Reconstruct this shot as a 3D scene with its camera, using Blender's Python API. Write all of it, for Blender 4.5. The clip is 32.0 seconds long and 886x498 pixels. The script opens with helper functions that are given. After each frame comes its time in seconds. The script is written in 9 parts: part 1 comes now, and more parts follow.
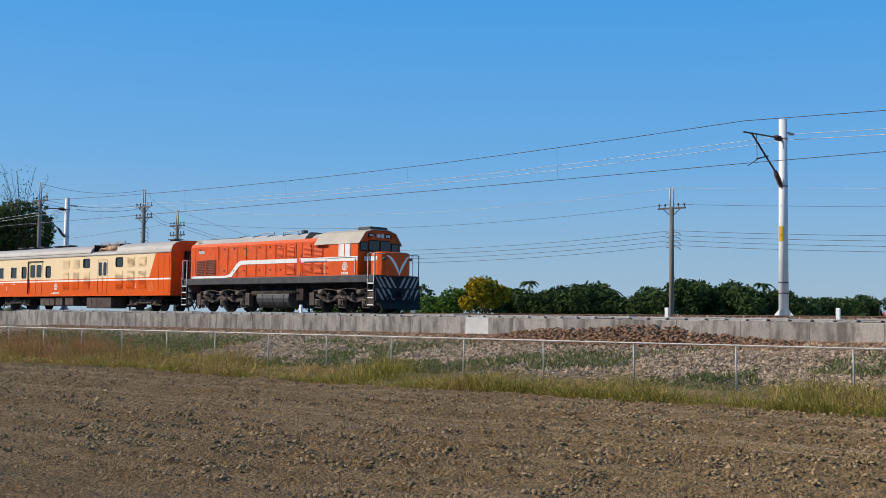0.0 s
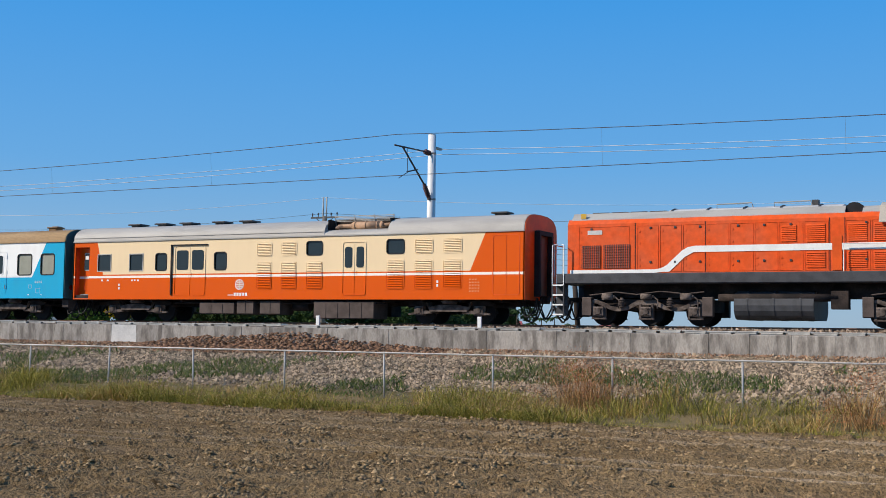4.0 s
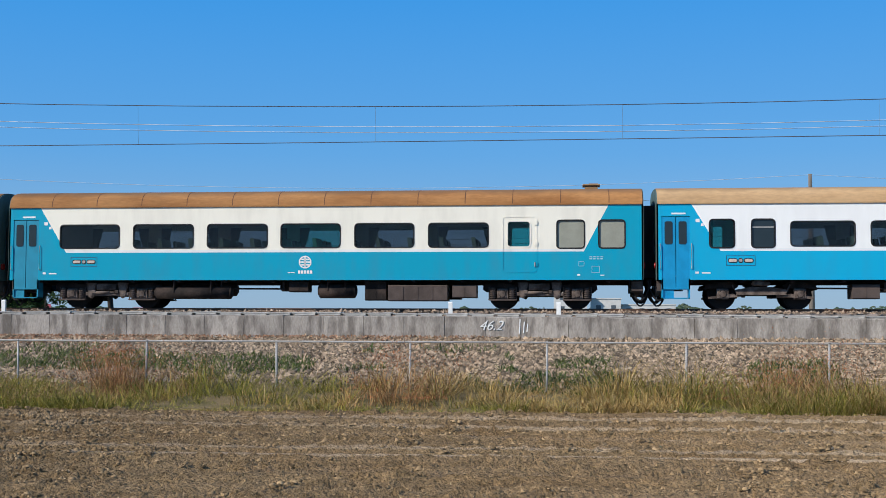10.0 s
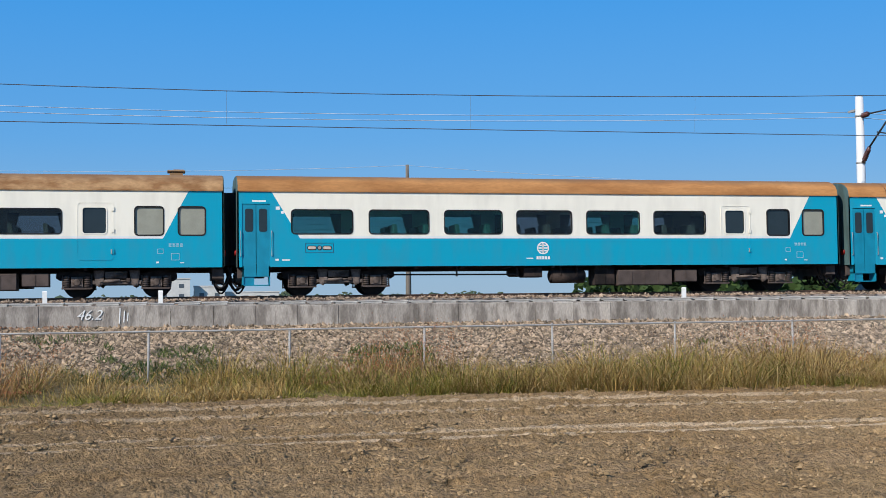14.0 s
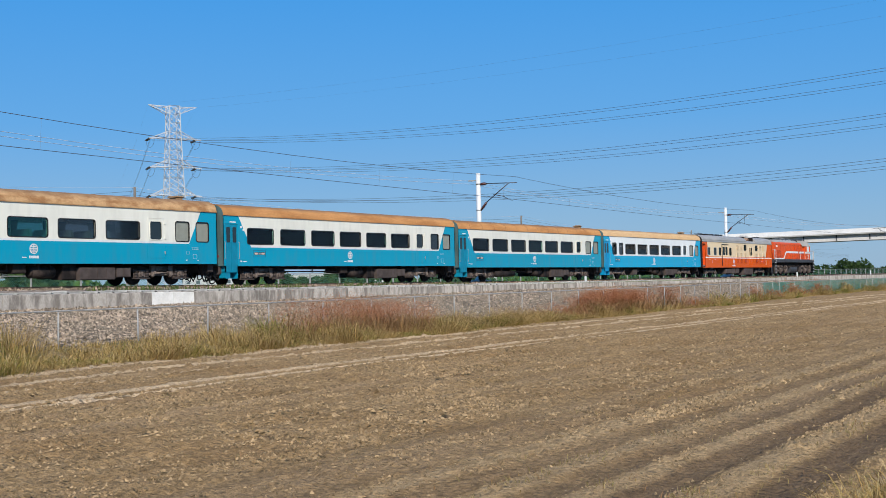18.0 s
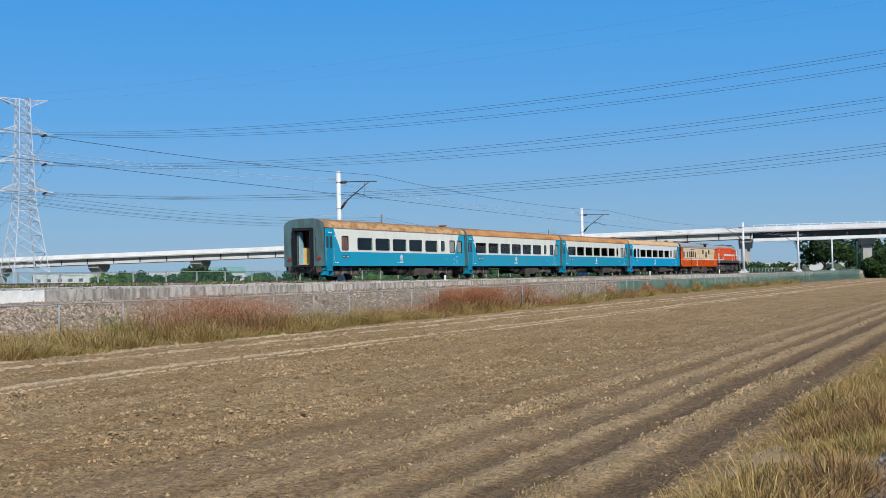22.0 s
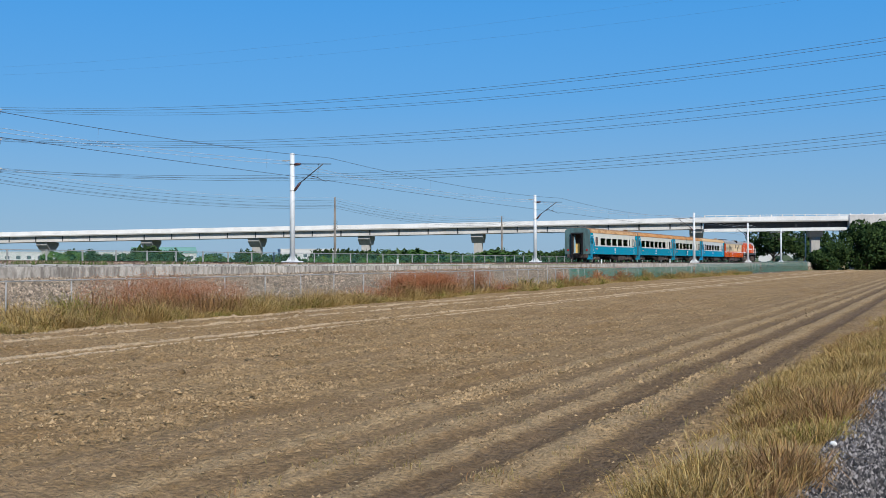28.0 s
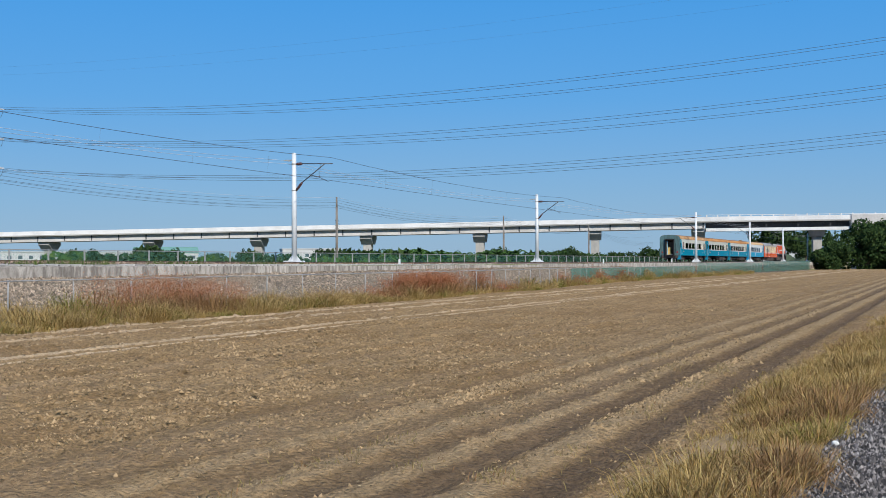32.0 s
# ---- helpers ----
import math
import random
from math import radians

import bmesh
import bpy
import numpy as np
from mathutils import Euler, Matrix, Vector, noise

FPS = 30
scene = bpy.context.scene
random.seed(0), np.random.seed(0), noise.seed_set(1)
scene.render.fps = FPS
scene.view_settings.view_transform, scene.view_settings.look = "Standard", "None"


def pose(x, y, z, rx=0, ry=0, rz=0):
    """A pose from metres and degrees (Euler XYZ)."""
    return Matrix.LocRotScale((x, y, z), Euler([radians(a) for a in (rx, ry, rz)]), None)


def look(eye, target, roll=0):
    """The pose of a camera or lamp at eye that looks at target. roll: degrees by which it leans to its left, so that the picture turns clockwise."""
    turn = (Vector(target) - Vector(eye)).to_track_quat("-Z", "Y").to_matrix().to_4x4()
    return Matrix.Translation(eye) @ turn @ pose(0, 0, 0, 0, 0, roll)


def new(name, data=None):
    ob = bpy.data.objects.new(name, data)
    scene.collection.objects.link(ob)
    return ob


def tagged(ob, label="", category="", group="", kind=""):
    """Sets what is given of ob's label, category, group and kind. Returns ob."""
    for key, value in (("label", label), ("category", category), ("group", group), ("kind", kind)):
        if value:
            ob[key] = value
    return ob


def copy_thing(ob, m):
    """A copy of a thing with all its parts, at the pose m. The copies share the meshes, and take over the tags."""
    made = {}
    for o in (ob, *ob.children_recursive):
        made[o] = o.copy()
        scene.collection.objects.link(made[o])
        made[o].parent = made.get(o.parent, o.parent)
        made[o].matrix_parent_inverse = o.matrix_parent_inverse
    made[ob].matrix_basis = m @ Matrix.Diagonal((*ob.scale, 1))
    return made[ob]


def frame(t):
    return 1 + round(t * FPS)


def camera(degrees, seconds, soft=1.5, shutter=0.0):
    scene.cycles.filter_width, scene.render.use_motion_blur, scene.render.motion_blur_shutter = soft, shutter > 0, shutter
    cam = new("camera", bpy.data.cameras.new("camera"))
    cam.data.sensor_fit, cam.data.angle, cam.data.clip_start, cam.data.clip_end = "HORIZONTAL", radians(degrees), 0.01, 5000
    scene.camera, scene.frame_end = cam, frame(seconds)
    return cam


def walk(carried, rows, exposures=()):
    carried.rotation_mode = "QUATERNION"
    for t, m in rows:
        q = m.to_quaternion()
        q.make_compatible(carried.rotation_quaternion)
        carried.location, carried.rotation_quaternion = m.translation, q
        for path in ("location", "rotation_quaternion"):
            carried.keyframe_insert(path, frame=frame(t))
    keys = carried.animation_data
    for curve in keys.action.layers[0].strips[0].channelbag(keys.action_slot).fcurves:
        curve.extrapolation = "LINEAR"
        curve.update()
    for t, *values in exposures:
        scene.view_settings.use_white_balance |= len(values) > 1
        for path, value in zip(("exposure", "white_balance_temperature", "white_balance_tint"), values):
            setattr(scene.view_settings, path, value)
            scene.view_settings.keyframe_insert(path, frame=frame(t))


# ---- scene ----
import functools

# Axes: x along the railway (the train runs towards +x), y away from the camera, z up; the field lies at z = 0.
EYE = (0.0, 0.0, 1.8)
cam = camera(39.28, 32.0, soft=0.75)


def aim(yaw, pitch, roll):
    """Camera pose: yaw to the right of straight across the railway, pitch up, roll."""
    return pose(*EYE, 0, 0, -yaw) @ pose(0, 0, 0, 90 + pitch) @ pose(0, 0, 0, 0, 0, -roll)


# seconds, yaw, pitch, roll
AIM = [
    (0, -42.89, 3.26, -0.67), (0.5, -41.82, 3.36, -0.72), (1, -40.87, 3.45, -0.66), (1.5, -39.74, 3.50, -0.60),
    (2, -38.19, 3.55, -0.52), (2.5, -35.44, 3.66, -0.52), (4.5, -23.68, 3.75, -0.75), (5, -20.10, 3.61, -0.59),
    (5.5, -16.86, 3.47, -0.45), (6, -13.44, 3.35, -0.42), (6.5, -11.66, 3.33, -0.49), (7, -10.61, 3.34, -0.60),
    (7.5, -9.34, 3.38, -0.57), (8, -8.30, 3.27, -0.46), (8.5, -7.91, 3.28, -0.26), (9, -7.33, 3.26, -0.30),
    (9.5, -6.54, 3.25, -0.13), (10, -5.76, 3.15, -0.14), (10.5, -5.03, 3.06, -0.08), (11, -4.44, 2.89, -0.16),
    (11.5, -3.56, 2.78, -0.04), (12, -2.32, 2.64, -0.05), (12.5, -1.07, 2.57, 0.10), (13, 2.62, 2.46, 0.36),
    (13.5, 6.94, 2.44, 0.51), (15.5, 32.85, 2.23, 1.23), (16, 39.55, 1.92, 1.33), (16.5, 46.09, 1.64, 1.60),
    (17, 51.32, 1.50, 1.75), (17.5, 55.70, 1.49, 1.42), (18, 58.07, 1.60, 1.31), (18.5, 59.77, 1.63, 1.35),
    (19, 60.79, 1.62, 1.34), (19.5, 61.70, 1.61, 1.25), (20, 63.05, 1.55, 1.29), (20.5, 63.90, 1.56, 1.25),
    (21, 64.21, 1.51, 1.30), (21.5, 64.42, 1.48, 1.27), (22, 64.52, 1.39, 1.26), (22.5, 64.62, 1.31, 1.12),
    (23, 64.70, 1.22, 1.02), (23.5, 64.83, 1.18, 0.71), (24, 64.96, 1.08, 0.56), (24.5, 65.07, 1.00, 0.45),
    (25, 65.30, 0.98, 0.47), (25.5, 65.61, 0.98, 0.50), (26, 65.85, 0.92, 0.45), (26.5, 66.22, 0.88, 0.27),
    (28.5, 66.71, 0.64, 0.21), (29, 66.71, 0.64, 0.21), (29.5, 66.76, 0.65, 0.18), (30, 66.75, 0.64, 0.20),
    (30.5, 66.75, 0.62, 0.23), (31, 66.72, 0.60, 0.19), (31.5, 66.67, 0.63, 0.26), (32, 66.60, 0.64, 0.23),
]

walk(cam, [(t, aim(a, b, c)) for t, a, b, c in AIM], [(0, 0.1, 7200, 12), (2.5, 0.1, 7200, 12), (6, 0.0, 6500, 10), (16, 0.0, 6500, 10), (20, -0.09, 6280, 8), (32, -0.09, 6280, 8)])

# ---- light ----
SUN_AZ, SUN_EL = 229.0, 34.0
world = bpy.data.worlds.new("world")
scene.world = world
world.use_nodes = True
wn = world.node_tree
sky = wn.nodes.new("ShaderNodeTexSky")
sky.sky_type = "NISHITA"
sky.sun_disc = False
sky.sun_elevation, sky.sun_rotation = radians(SUN_EL), radians(SUN_AZ)
sky.altitude, sky.air_density, sky.dust_density, sky.ozone_density = 0.0, 1.0, 0.5, 3.0
wn.links.new(sky.outputs[0], wn.nodes["Background"].inputs[0])
# the clear winter sky's own deep blue, paling smoothly to the haze at the horizon
geo, sep, ramp = wn.nodes.new("ShaderNodeTexCoord"), wn.nodes.new("ShaderNodeSeparateXYZ"), wn.nodes.new("ShaderNodeValToRGB")
wn.links.new(geo.outputs["Generated"], sep.inputs[0])
wn.links.new(sep.outputs[2], ramp.inputs[0])
ramp.color_ramp.elements[0].position, ramp.color_ramp.elements[0].color = 0.0, (0.29, 0.46, 0.65, 1)
ramp.color_ramp.elements[1].position, ramp.color_ramp.elements[1].color = 1.0, (0.012, 0.13, 0.42, 1)
for pos, c in ((0.05, (0.215, 0.43, 0.70)), (0.13, (0.095, 0.375, 0.80)), (0.26, (0.026, 0.315, 0.83))):
    e = ramp.color_ramp.elements.new(pos)
    e.color = (*c, 1)
blue = wn.nodes.new("ShaderNodeBackground")
wn.links.new(ramp.outputs[0], blue.inputs[0])
blend = wn.nodes.new("ShaderNodeMixShader")
blend.inputs[0].default_value = 0.86
wn.links.new(wn.nodes["Background"].outputs[0], blend.inputs[1])
wn.links.new(blue.outputs[0], blend.inputs[2])
wn.links.new(blend.outputs[0], wn.nodes["World Output"].inputs[0])
wn.nodes["Background"].inputs[1].default_value = 0.105
sun = new("sun", bpy.data.lights.new("sun", "SUN"))
sun.data.energy, sun.data.angle, sun.data.color = 5.0, radians(0.5), (1.0, 0.93, 0.83)
sd = Vector((math.sin(radians(SUN_AZ)) * math.cos(radians(SUN_EL)), math.cos(radians(SUN_AZ)) * math.cos(radians(SUN_EL)), math.sin(radians(SUN_EL))))
sun.matrix_world = look((sd.x * 60, sd.y * 60, 60), (sd.x * 60 - sd.x, sd.y * 60 - sd.y, 60 - sd.z))

# ---- materials ----
def mat(name, col, rough=0.7, metal=0.0, var=0.25, scale=3.0, fine=40.0, bump=0.0, col2=None, rand=0.0, island=0.0, spec=0.5, stretch=None, run_on=False):
    """Principled material with two scales of tone variation, optional second colour in patches, and bump."""
    m = bpy.data.materials.new(name)
    m.use_nodes = True
    nt = m.node_tree
    n, ln = nt.nodes, nt.links
    b = n["Principled BSDF"]
    b.inputs["Roughness"].default_value, b.inputs["Metallic"].default_value = rough, metal
    b.inputs["Specular IOR Level"].default_value = spec
    b.inputs["Diffuse Roughness"].default_value = 0.6 if rough > 0.84 else 0.0
    tc = n.new("ShaderNodeTexCoord")
    src = tc.outputs["Object"]
    if run_on:
        oi, ad = n.new("ShaderNodeObjectInfo"), n.new("ShaderNodeVectorMath")
        ln.new(src, ad.inputs[0])
        ln.new(oi.outputs["Location"], ad.inputs[1])
        src = ad.outputs[0]
    if stretch:
        mp = n.new("ShaderNodeMapping")
        mp.inputs["Scale"].default_value = stretch
        ln.new(src, mp.inputs[0])
        src = mp.outputs[0]
    big, small = n.new("ShaderNodeTexNoise"), n.new("ShaderNodeTexNoise")
    big.inputs["Scale"].default_value, small.inputs["Scale"].default_value = scale, fine
    big.inputs["Detail"].default_value, small.inputs["Detail"].default_value = 5, 4
    ln.new(src, big.inputs[0])
    ln.new(src, small.inputs[0])
    mix = n.new("ShaderNodeMix")
    mix.data_type = "RGBA"
    ramp = n.new("ShaderNodeMapRange")
    ramp.inputs[1].default_value, ramp.inputs[2].default_value = 0.42, 0.62
    ln.new(big.outputs[0], ramp.inputs[0])
    ln.new(ramp.outputs[0], mix.inputs[0])
    c2 = col2 or tuple(c * (1 - var) for c in col)
    mix.inputs[6].default_value, mix.inputs[7].default_value = (*col, 1), (*c2, 1)
    hsv = n.new("ShaderNodeHueSaturation")
    ln.new(mix.outputs[2], hsv.inputs["Color"])
    val = n.new("ShaderNodeMapRange")
    val.inputs[1].default_value, val.inputs[2].default_value = 0.25, 0.75
    val.inputs[3].default_value, val.inputs[4].default_value = 1 - var * 0.6, 1 + var * 0.6
    ln.new(small.outputs[0], val.inputs[0])
    last = val.outputs[0]
    for amount, node, out in ((rand, "ShaderNodeObjectInfo", "Random"), (island, "ShaderNodeNewGeometry", "Random Per Island")):
        if amount:
            src_n, mr, mul = n.new(node), n.new("ShaderNodeMapRange"), n.new("ShaderNodeMath")
            mr.inputs[3].default_value, mr.inputs[4].default_value = 1 - amount, 1 + amount
            mul.operation = "MULTIPLY"
            ln.new(src_n.outputs[out], mr.inputs[0])
            ln.new(mr.outputs[0], mul.inputs[0])
            ln.new(last, mul.inputs[1])
            last = mul.outputs[0]
    ln.new(last, hsv.inputs["Value"])
    ln.new(hsv.outputs[0], b.inputs["Base Color"])
    if bump:
        bp = n.new("ShaderNodeBump")
        bp.inputs["Strength"].default_value, bp.inputs["Distance"].default_value = min(1, bump), 0.05
        ln.new(small.outputs[0], bp.inputs["Height"])
        ln.new(bp.outputs[0], b.inputs["Normal"])
    return m


def two_tone(name, cols, rough=0.85, trans=0.0, alpha=None):
    """Foliage: a colour ramp over Random Per Island."""
    m = bpy.data.materials.new(name)
    m.use_nodes = True
    n, ln = m.node_tree.nodes, m.node_tree.links
    b = n["Principled BSDF"]
    b.inputs["Roughness"].default_value = rough
    b.inputs["Specular IOR Level"].default_value = 0.2
    g, r = n.new("ShaderNodeNewGeometry"), n.new("ShaderNodeValToRGB")
    while len(r.color_ramp.elements) < len(cols):
        r.color_ramp.elements.new(0.5)
    for i, c in enumerate(cols):
        r.color_ramp.elements[i].position = i / (len(cols) - 1)
        r.color_ramp.elements[i].color = (*c, 1)
    ln.new(g.outputs["Random Per Island"], r.inputs[0])
    ln.new(r.outputs[0], b.inputs["Base Color"])
    if trans:
        tr, mx = n.new("ShaderNodeBsdfTranslucent"), n.new("ShaderNodeMixShader")
        mx.inputs[0].default_value = trans
        ln.new(r.outputs[0], tr.inputs[0])
        ln.new(b.outputs[0], mx.inputs[1])
        ln.new(tr.outputs[0], mx.inputs[2])
        ln.new(mx.outputs[0], n["Material Output"].inputs[0])
    return m


def livery(name, upper, lower, line, split, slants, wide, dirt=0.3, lw=0.04, dirt_col=(0.12, 0.09, 0.06)):
    """Coach paint in the vehicle's own metres: lower colour under the height split, and at both ends beyond slanted edges."""
    m = bpy.data.materials.new(name)
    m.use_nodes = True
    n, ln = m.node_tree.nodes, m.node_tree.links
    b = n["Principled BSDF"]
    b.inputs["Roughness"].default_value, b.inputs["Specular IOR Level"].default_value = 0.22, 0.5
    tc, sep = n.new("ShaderNodeTexCoord"), n.new("ShaderNodeSeparateXYZ")
    ln.new(tc.outputs["Object"], sep.inputs[0])

    def op(kind, a, c, d=None):
        q = n.new("ShaderNodeMath")
        q.operation = kind
        for i, v in enumerate((a, c, d)):
            if v is None:
                continue
            if isinstance(v, (int, float)):
                q.inputs[i].default_value = v
            else:
                ln.new(v, q.inputs[i])
        return q.outputs[0]

    x, z = sep.outputs[0], sep.outputs[2]
    low = op("LESS_THAN", z, split + (0.095 if wide else 0.0))
    mask = low
    (xl0, xl1), (xr0, xr1), (za, zb) = slants
    # the slanted edge: x at za is x?0, at zb is x?1
    left = op("LESS_THAN", op("SUBTRACT", x, op("MULTIPLY_ADD", op("SUBTRACT", z, za), (xl1 - xl0) / (zb - za), xl0)), 0.0)
    right = op("GREATER_THAN", op("SUBTRACT", x, op("MULTIPLY_ADD", op("SUBTRACT", z, za), (xr1 - xr0) / (zb - za), xr0)), 0.0)
    mask = op("MAXIMUM", op("MAXIMUM", low, left), right)
    mx = n.new("ShaderNodeMix")
    mx.data_type = "RGBA"
    ln.new(mask, mx.inputs[0])
    mx.inputs[6].default_value, mx.inputs[7].default_value = (*upper, 1), (*lower, 1)
    out = mx.outputs[2]
    band = op("COMPARE", z, split + (0.0 if wide else lw * 0.5), lw)
    if not wide:
        band = op("MULTIPLY", band, op("SUBTRACT", 1.0, op("MAXIMUM", left, right)))
    mb = n.new("ShaderNodeMix")
    mb.data_type = "RGBA"
    ln.new(band, mb.inputs[0])
    ln.new(out, mb.inputs[6])
    mb.inputs[7].default_value = (*line, 1)
    out = mb.outputs[2]
    # grime: vertical streaks and cloudy fading
    mp = n.new("ShaderNodeMapping")
    mp.inputs["Scale"].default_value = (2.2, 1.0, 0.5)
    ln.new(tc.outputs["Object"], mp.inputs[0])
    st, cl = n.new("ShaderNodeTexNoise"), n.new("ShaderNodeTexNoise")
    st.inputs["Scale"].default_value, cl.inputs["Scale"].default_value = 1.6, 0.8
    st.inputs["Detail"].default_value = cl.inputs["Detail"].default_value = 6
    ln.new(mp.outputs[0], st.inputs[0])
    ln.new(tc.outputs["Object"], cl.inputs[0])
    amt = n.new("ShaderNodeMapRange")
    amt.inputs[1].default_value, amt.inputs[2].default_value, amt.inputs[4].default_value = 0.48, 0.8, dirt
    ln.new(op("MULTIPLY_ADD", cl.outputs[0], 0.5, op("MULTIPLY", st.outputs[0], 0.55)), amt.inputs[0])
    md = n.new("ShaderNodeMix")
    md.data_type = "RGBA"
    ln.new(amt.outputs[0], md.inputs[0])
    ln.new(out, md.inputs[6])
    md.inputs[7].default_value = (*dirt_col, 1)
    ln.new(md.outputs[2], b.inputs["Base Color"])
    return m


def window_glass(name, tint, share):
    m = bpy.data.materials.new(name)
    m.use_nodes = True
    n, ln = m.node_tree.nodes, m.node_tree.links
    n.remove(n["Principled BSDF"])
    tr, gl, mx, fr = n.new("ShaderNodeBsdfTransparent"), n.new("ShaderNodeBsdfGlossy"), n.new("ShaderNodeMixShader"), n.new("ShaderNodeFresnel")
    tr.inputs[0].default_value = (*tint, 1)
    gl.inputs["Roughness"].default_value = 0.03
    fr.inputs[0].default_value = share
    ln.new(fr.outputs[0], mx.inputs[0])
    ln.new(tr.outputs[0], mx.inputs[1])
    ln.new(gl.outputs[0], mx.inputs[2])
    ln.new(mx.outputs[0], n["Material Output"].inputs[0])
    return m


M = {}
M["soil"] = mat("soil", (0.322, 0.217, 0.111), 0.95, var=0.5, scale=0.35, fine=11.0, bump=1.0, col2=(0.285, 0.183, 0.088), spec=0.1)
M["clod"] = mat("clod", (0.31, 0.213, 0.114), 0.95, var=0.3, scale=2.0, fine=30.0, island=0.58, spec=0.1)
M["verge_soil"] = mat("verge_soil", (0.21, 0.155, 0.08), 0.95, var=0.5, scale=1.5, fine=20.0, bump=1.0, col2=(0.12, 0.105, 0.045), spec=0.1)
M["stubble"] = two_tone("stubble", [(0.36, 0.27, 0.13), (0.27, 0.2, 0.075), (0.2, 0.16, 0.055), (0.3, 0.16, 0.075)])
M["straw"] = two_tone("straw_bits", [(0.40, 0.29, 0.15), (0.48, 0.37, 0.21), (0.33, 0.22, 0.11), (0.12, 0.08, 0.045)])
M["red_rubble"] = mat("red_brown_rubble", (0.29, 0.165, 0.10), 0.9, island=0.55, spec=0.1)
M["road_dust"] = mat("gravel_bed", (0.035, 0.031, 0.03), 0.9, var=0.5, scale=4.0, fine=45.0, bump=1.0, spec=0.1)
M["bank"] = mat("bank_rubble", (0.25, 0.18, 0.115), 0.95, var=0.35, scale=0.8, fine=12.0, bump=0.6, col2=(0.23, 0.18, 0.12), spec=0.1)
M["stone"] = mat("bank_stone", (0.325, 0.24, 0.16), 0.9, var=0.35, scale=2.0, fine=25.0, island=0.75, spec=0.15)
M["ballast_stone"] = mat("ballast_stone", (0.30, 0.218, 0.155), 0.9, var=0.35, scale=2.0, fine=25.0, island=0.65, spec=0.15)
M["grille"] = mat("dark_red_grille", (0.10, 0.028, 0.02), 0.7, var=0.3)
M["ballast"] = mat("ballast", (0.25, 0.21, 0.18), 0.9, var=0.4, scale=3.0, fine=18.0, bump=1.0, spec=0.15)
M["gravel"] = two_tone("gravel", [(0.022, 0.02, 0.019), (0.05, 0.045, 0.042), (0.10, 0.088, 0.08), (0.2, 0.175, 0.158), (0.46, 0.41, 0.37)])
M["concrete"] = mat("weathered_concrete", (0.42, 0.38, 0.335), 0.9, var=0.35, scale=2.2, fine=20.0, bump=0.4, rand=0.14, run_on=True, col2=(0.215, 0.19, 0.165), stretch=(2.0, 1.0, 0.6), spec=0.2)
M["patch"] = mat("pale_concrete", (0.74, 0.72, 0.68), 0.9, var=0.15, scale=2.0, fine=20.0, spec=0.2)
M["lamp_pale"] = mat("dusty_lamp_glass", (0.60, 0.50, 0.42), 0.3, var=0.2)
M["seam_blue"] = mat("dark_blue_panel_joint", (0.003, 0.07, 0.13), 0.6, var=0.2)
M["step_grey"] = mat("grey_step_paint", (0.22, 0.23, 0.25), 0.7, var=0.3)
M["chalk"] = mat("chalk_paint", (0.8, 0.8, 0.78), 0.9, var=0.2)
M["sleeper"] = mat("sleeper_concrete", (0.52, 0.5, 0.46), 0.9, var=0.25, rand=0.15)
M["rail"] = mat("rail_steel", (0.16, 0.09, 0.06), 0.6, metal=0.4, var=0.3)
M["galv"] = mat("galvanised_steel", (0.40, 0.39, 0.37), 0.65, metal=0.2, var=0.25)
M["mesh_grey"] = mat("fence_wire_grey", (0.24, 0.23, 0.21), 0.7, metal=0.1, var=0.2)
M["mesh_green"] = mat("fence_wire_green", (0.10, 0.27, 0.20), 0.6, var=0.2)
M["mast"] = mat("mast_grey_paint", (0.66, 0.67, 0.67), 0.55, var=0.08, scale=1.5)
M["insulator"] = mat("insulator_brown", (0.10, 0.035, 0.03), 0.35, var=0.2)
M["dark_steel"] = mat("dark_steel", (0.07, 0.07, 0.075), 0.6, metal=0.3, var=0.3)
M["wire"] = mat("conductor", (0.13, 0.14, 0.16), 0.5, metal=0.3, var=0.1)
M["wire_pale"] = mat("bare_aluminium_conductor", (0.62, 0.64, 0.66), 0.6, metal=0.0, var=0.1, spec=0.2)
M["wood"] = mat("utility_pole_concrete", (0.24, 0.21, 0.18), 0.9, var=0.3, scale=1.0, stretch=(4, 4, 0.5))
M["pylon"] = mat("pylon_steel", (0.56, 0.575, 0.59), 0.6, metal=0.1, var=0.15)
M["viaduct"] = mat("viaduct_concrete", (0.46, 0.44, 0.41), 0.9, var=0.2, scale=0.15, fine=2.0, stretch=(1, 1, 0.4), spec=0.2)
M["girder"] = mat("girder_concrete", (0.57, 0.545, 0.52), 0.9, var=0.15, scale=0.2, fine=2.0, spec=0.2)
M["parapet"] = mat("parapet_concrete", (0.76, 0.75, 0.73), 0.9, var=0.12, scale=0.3, fine=3.0, spec=0.2)
M["under"] = mat("underframe_grime", (0.019, 0.0155, 0.0145), 0.8, var=0.5, scale=2.0, fine=20.0, col2=(0.05, 0.037, 0.032), spec=0.15)
M["box_grime"] = mat("underfloor_box", (0.10, 0.077, 0.068), 0.8, var=0.35, scale=2.0, spec=0.2)
M["black"] = mat("black_rubber", (0.018, 0.018, 0.02), 0.7, var=0.3, spec=0.2)
M["grey_metal"] = mat("grey_roof_paint", (0.36, 0.345, 0.32), 0.6, var=0.2, scale=0.8, stretch=(0.6, 3, 3))
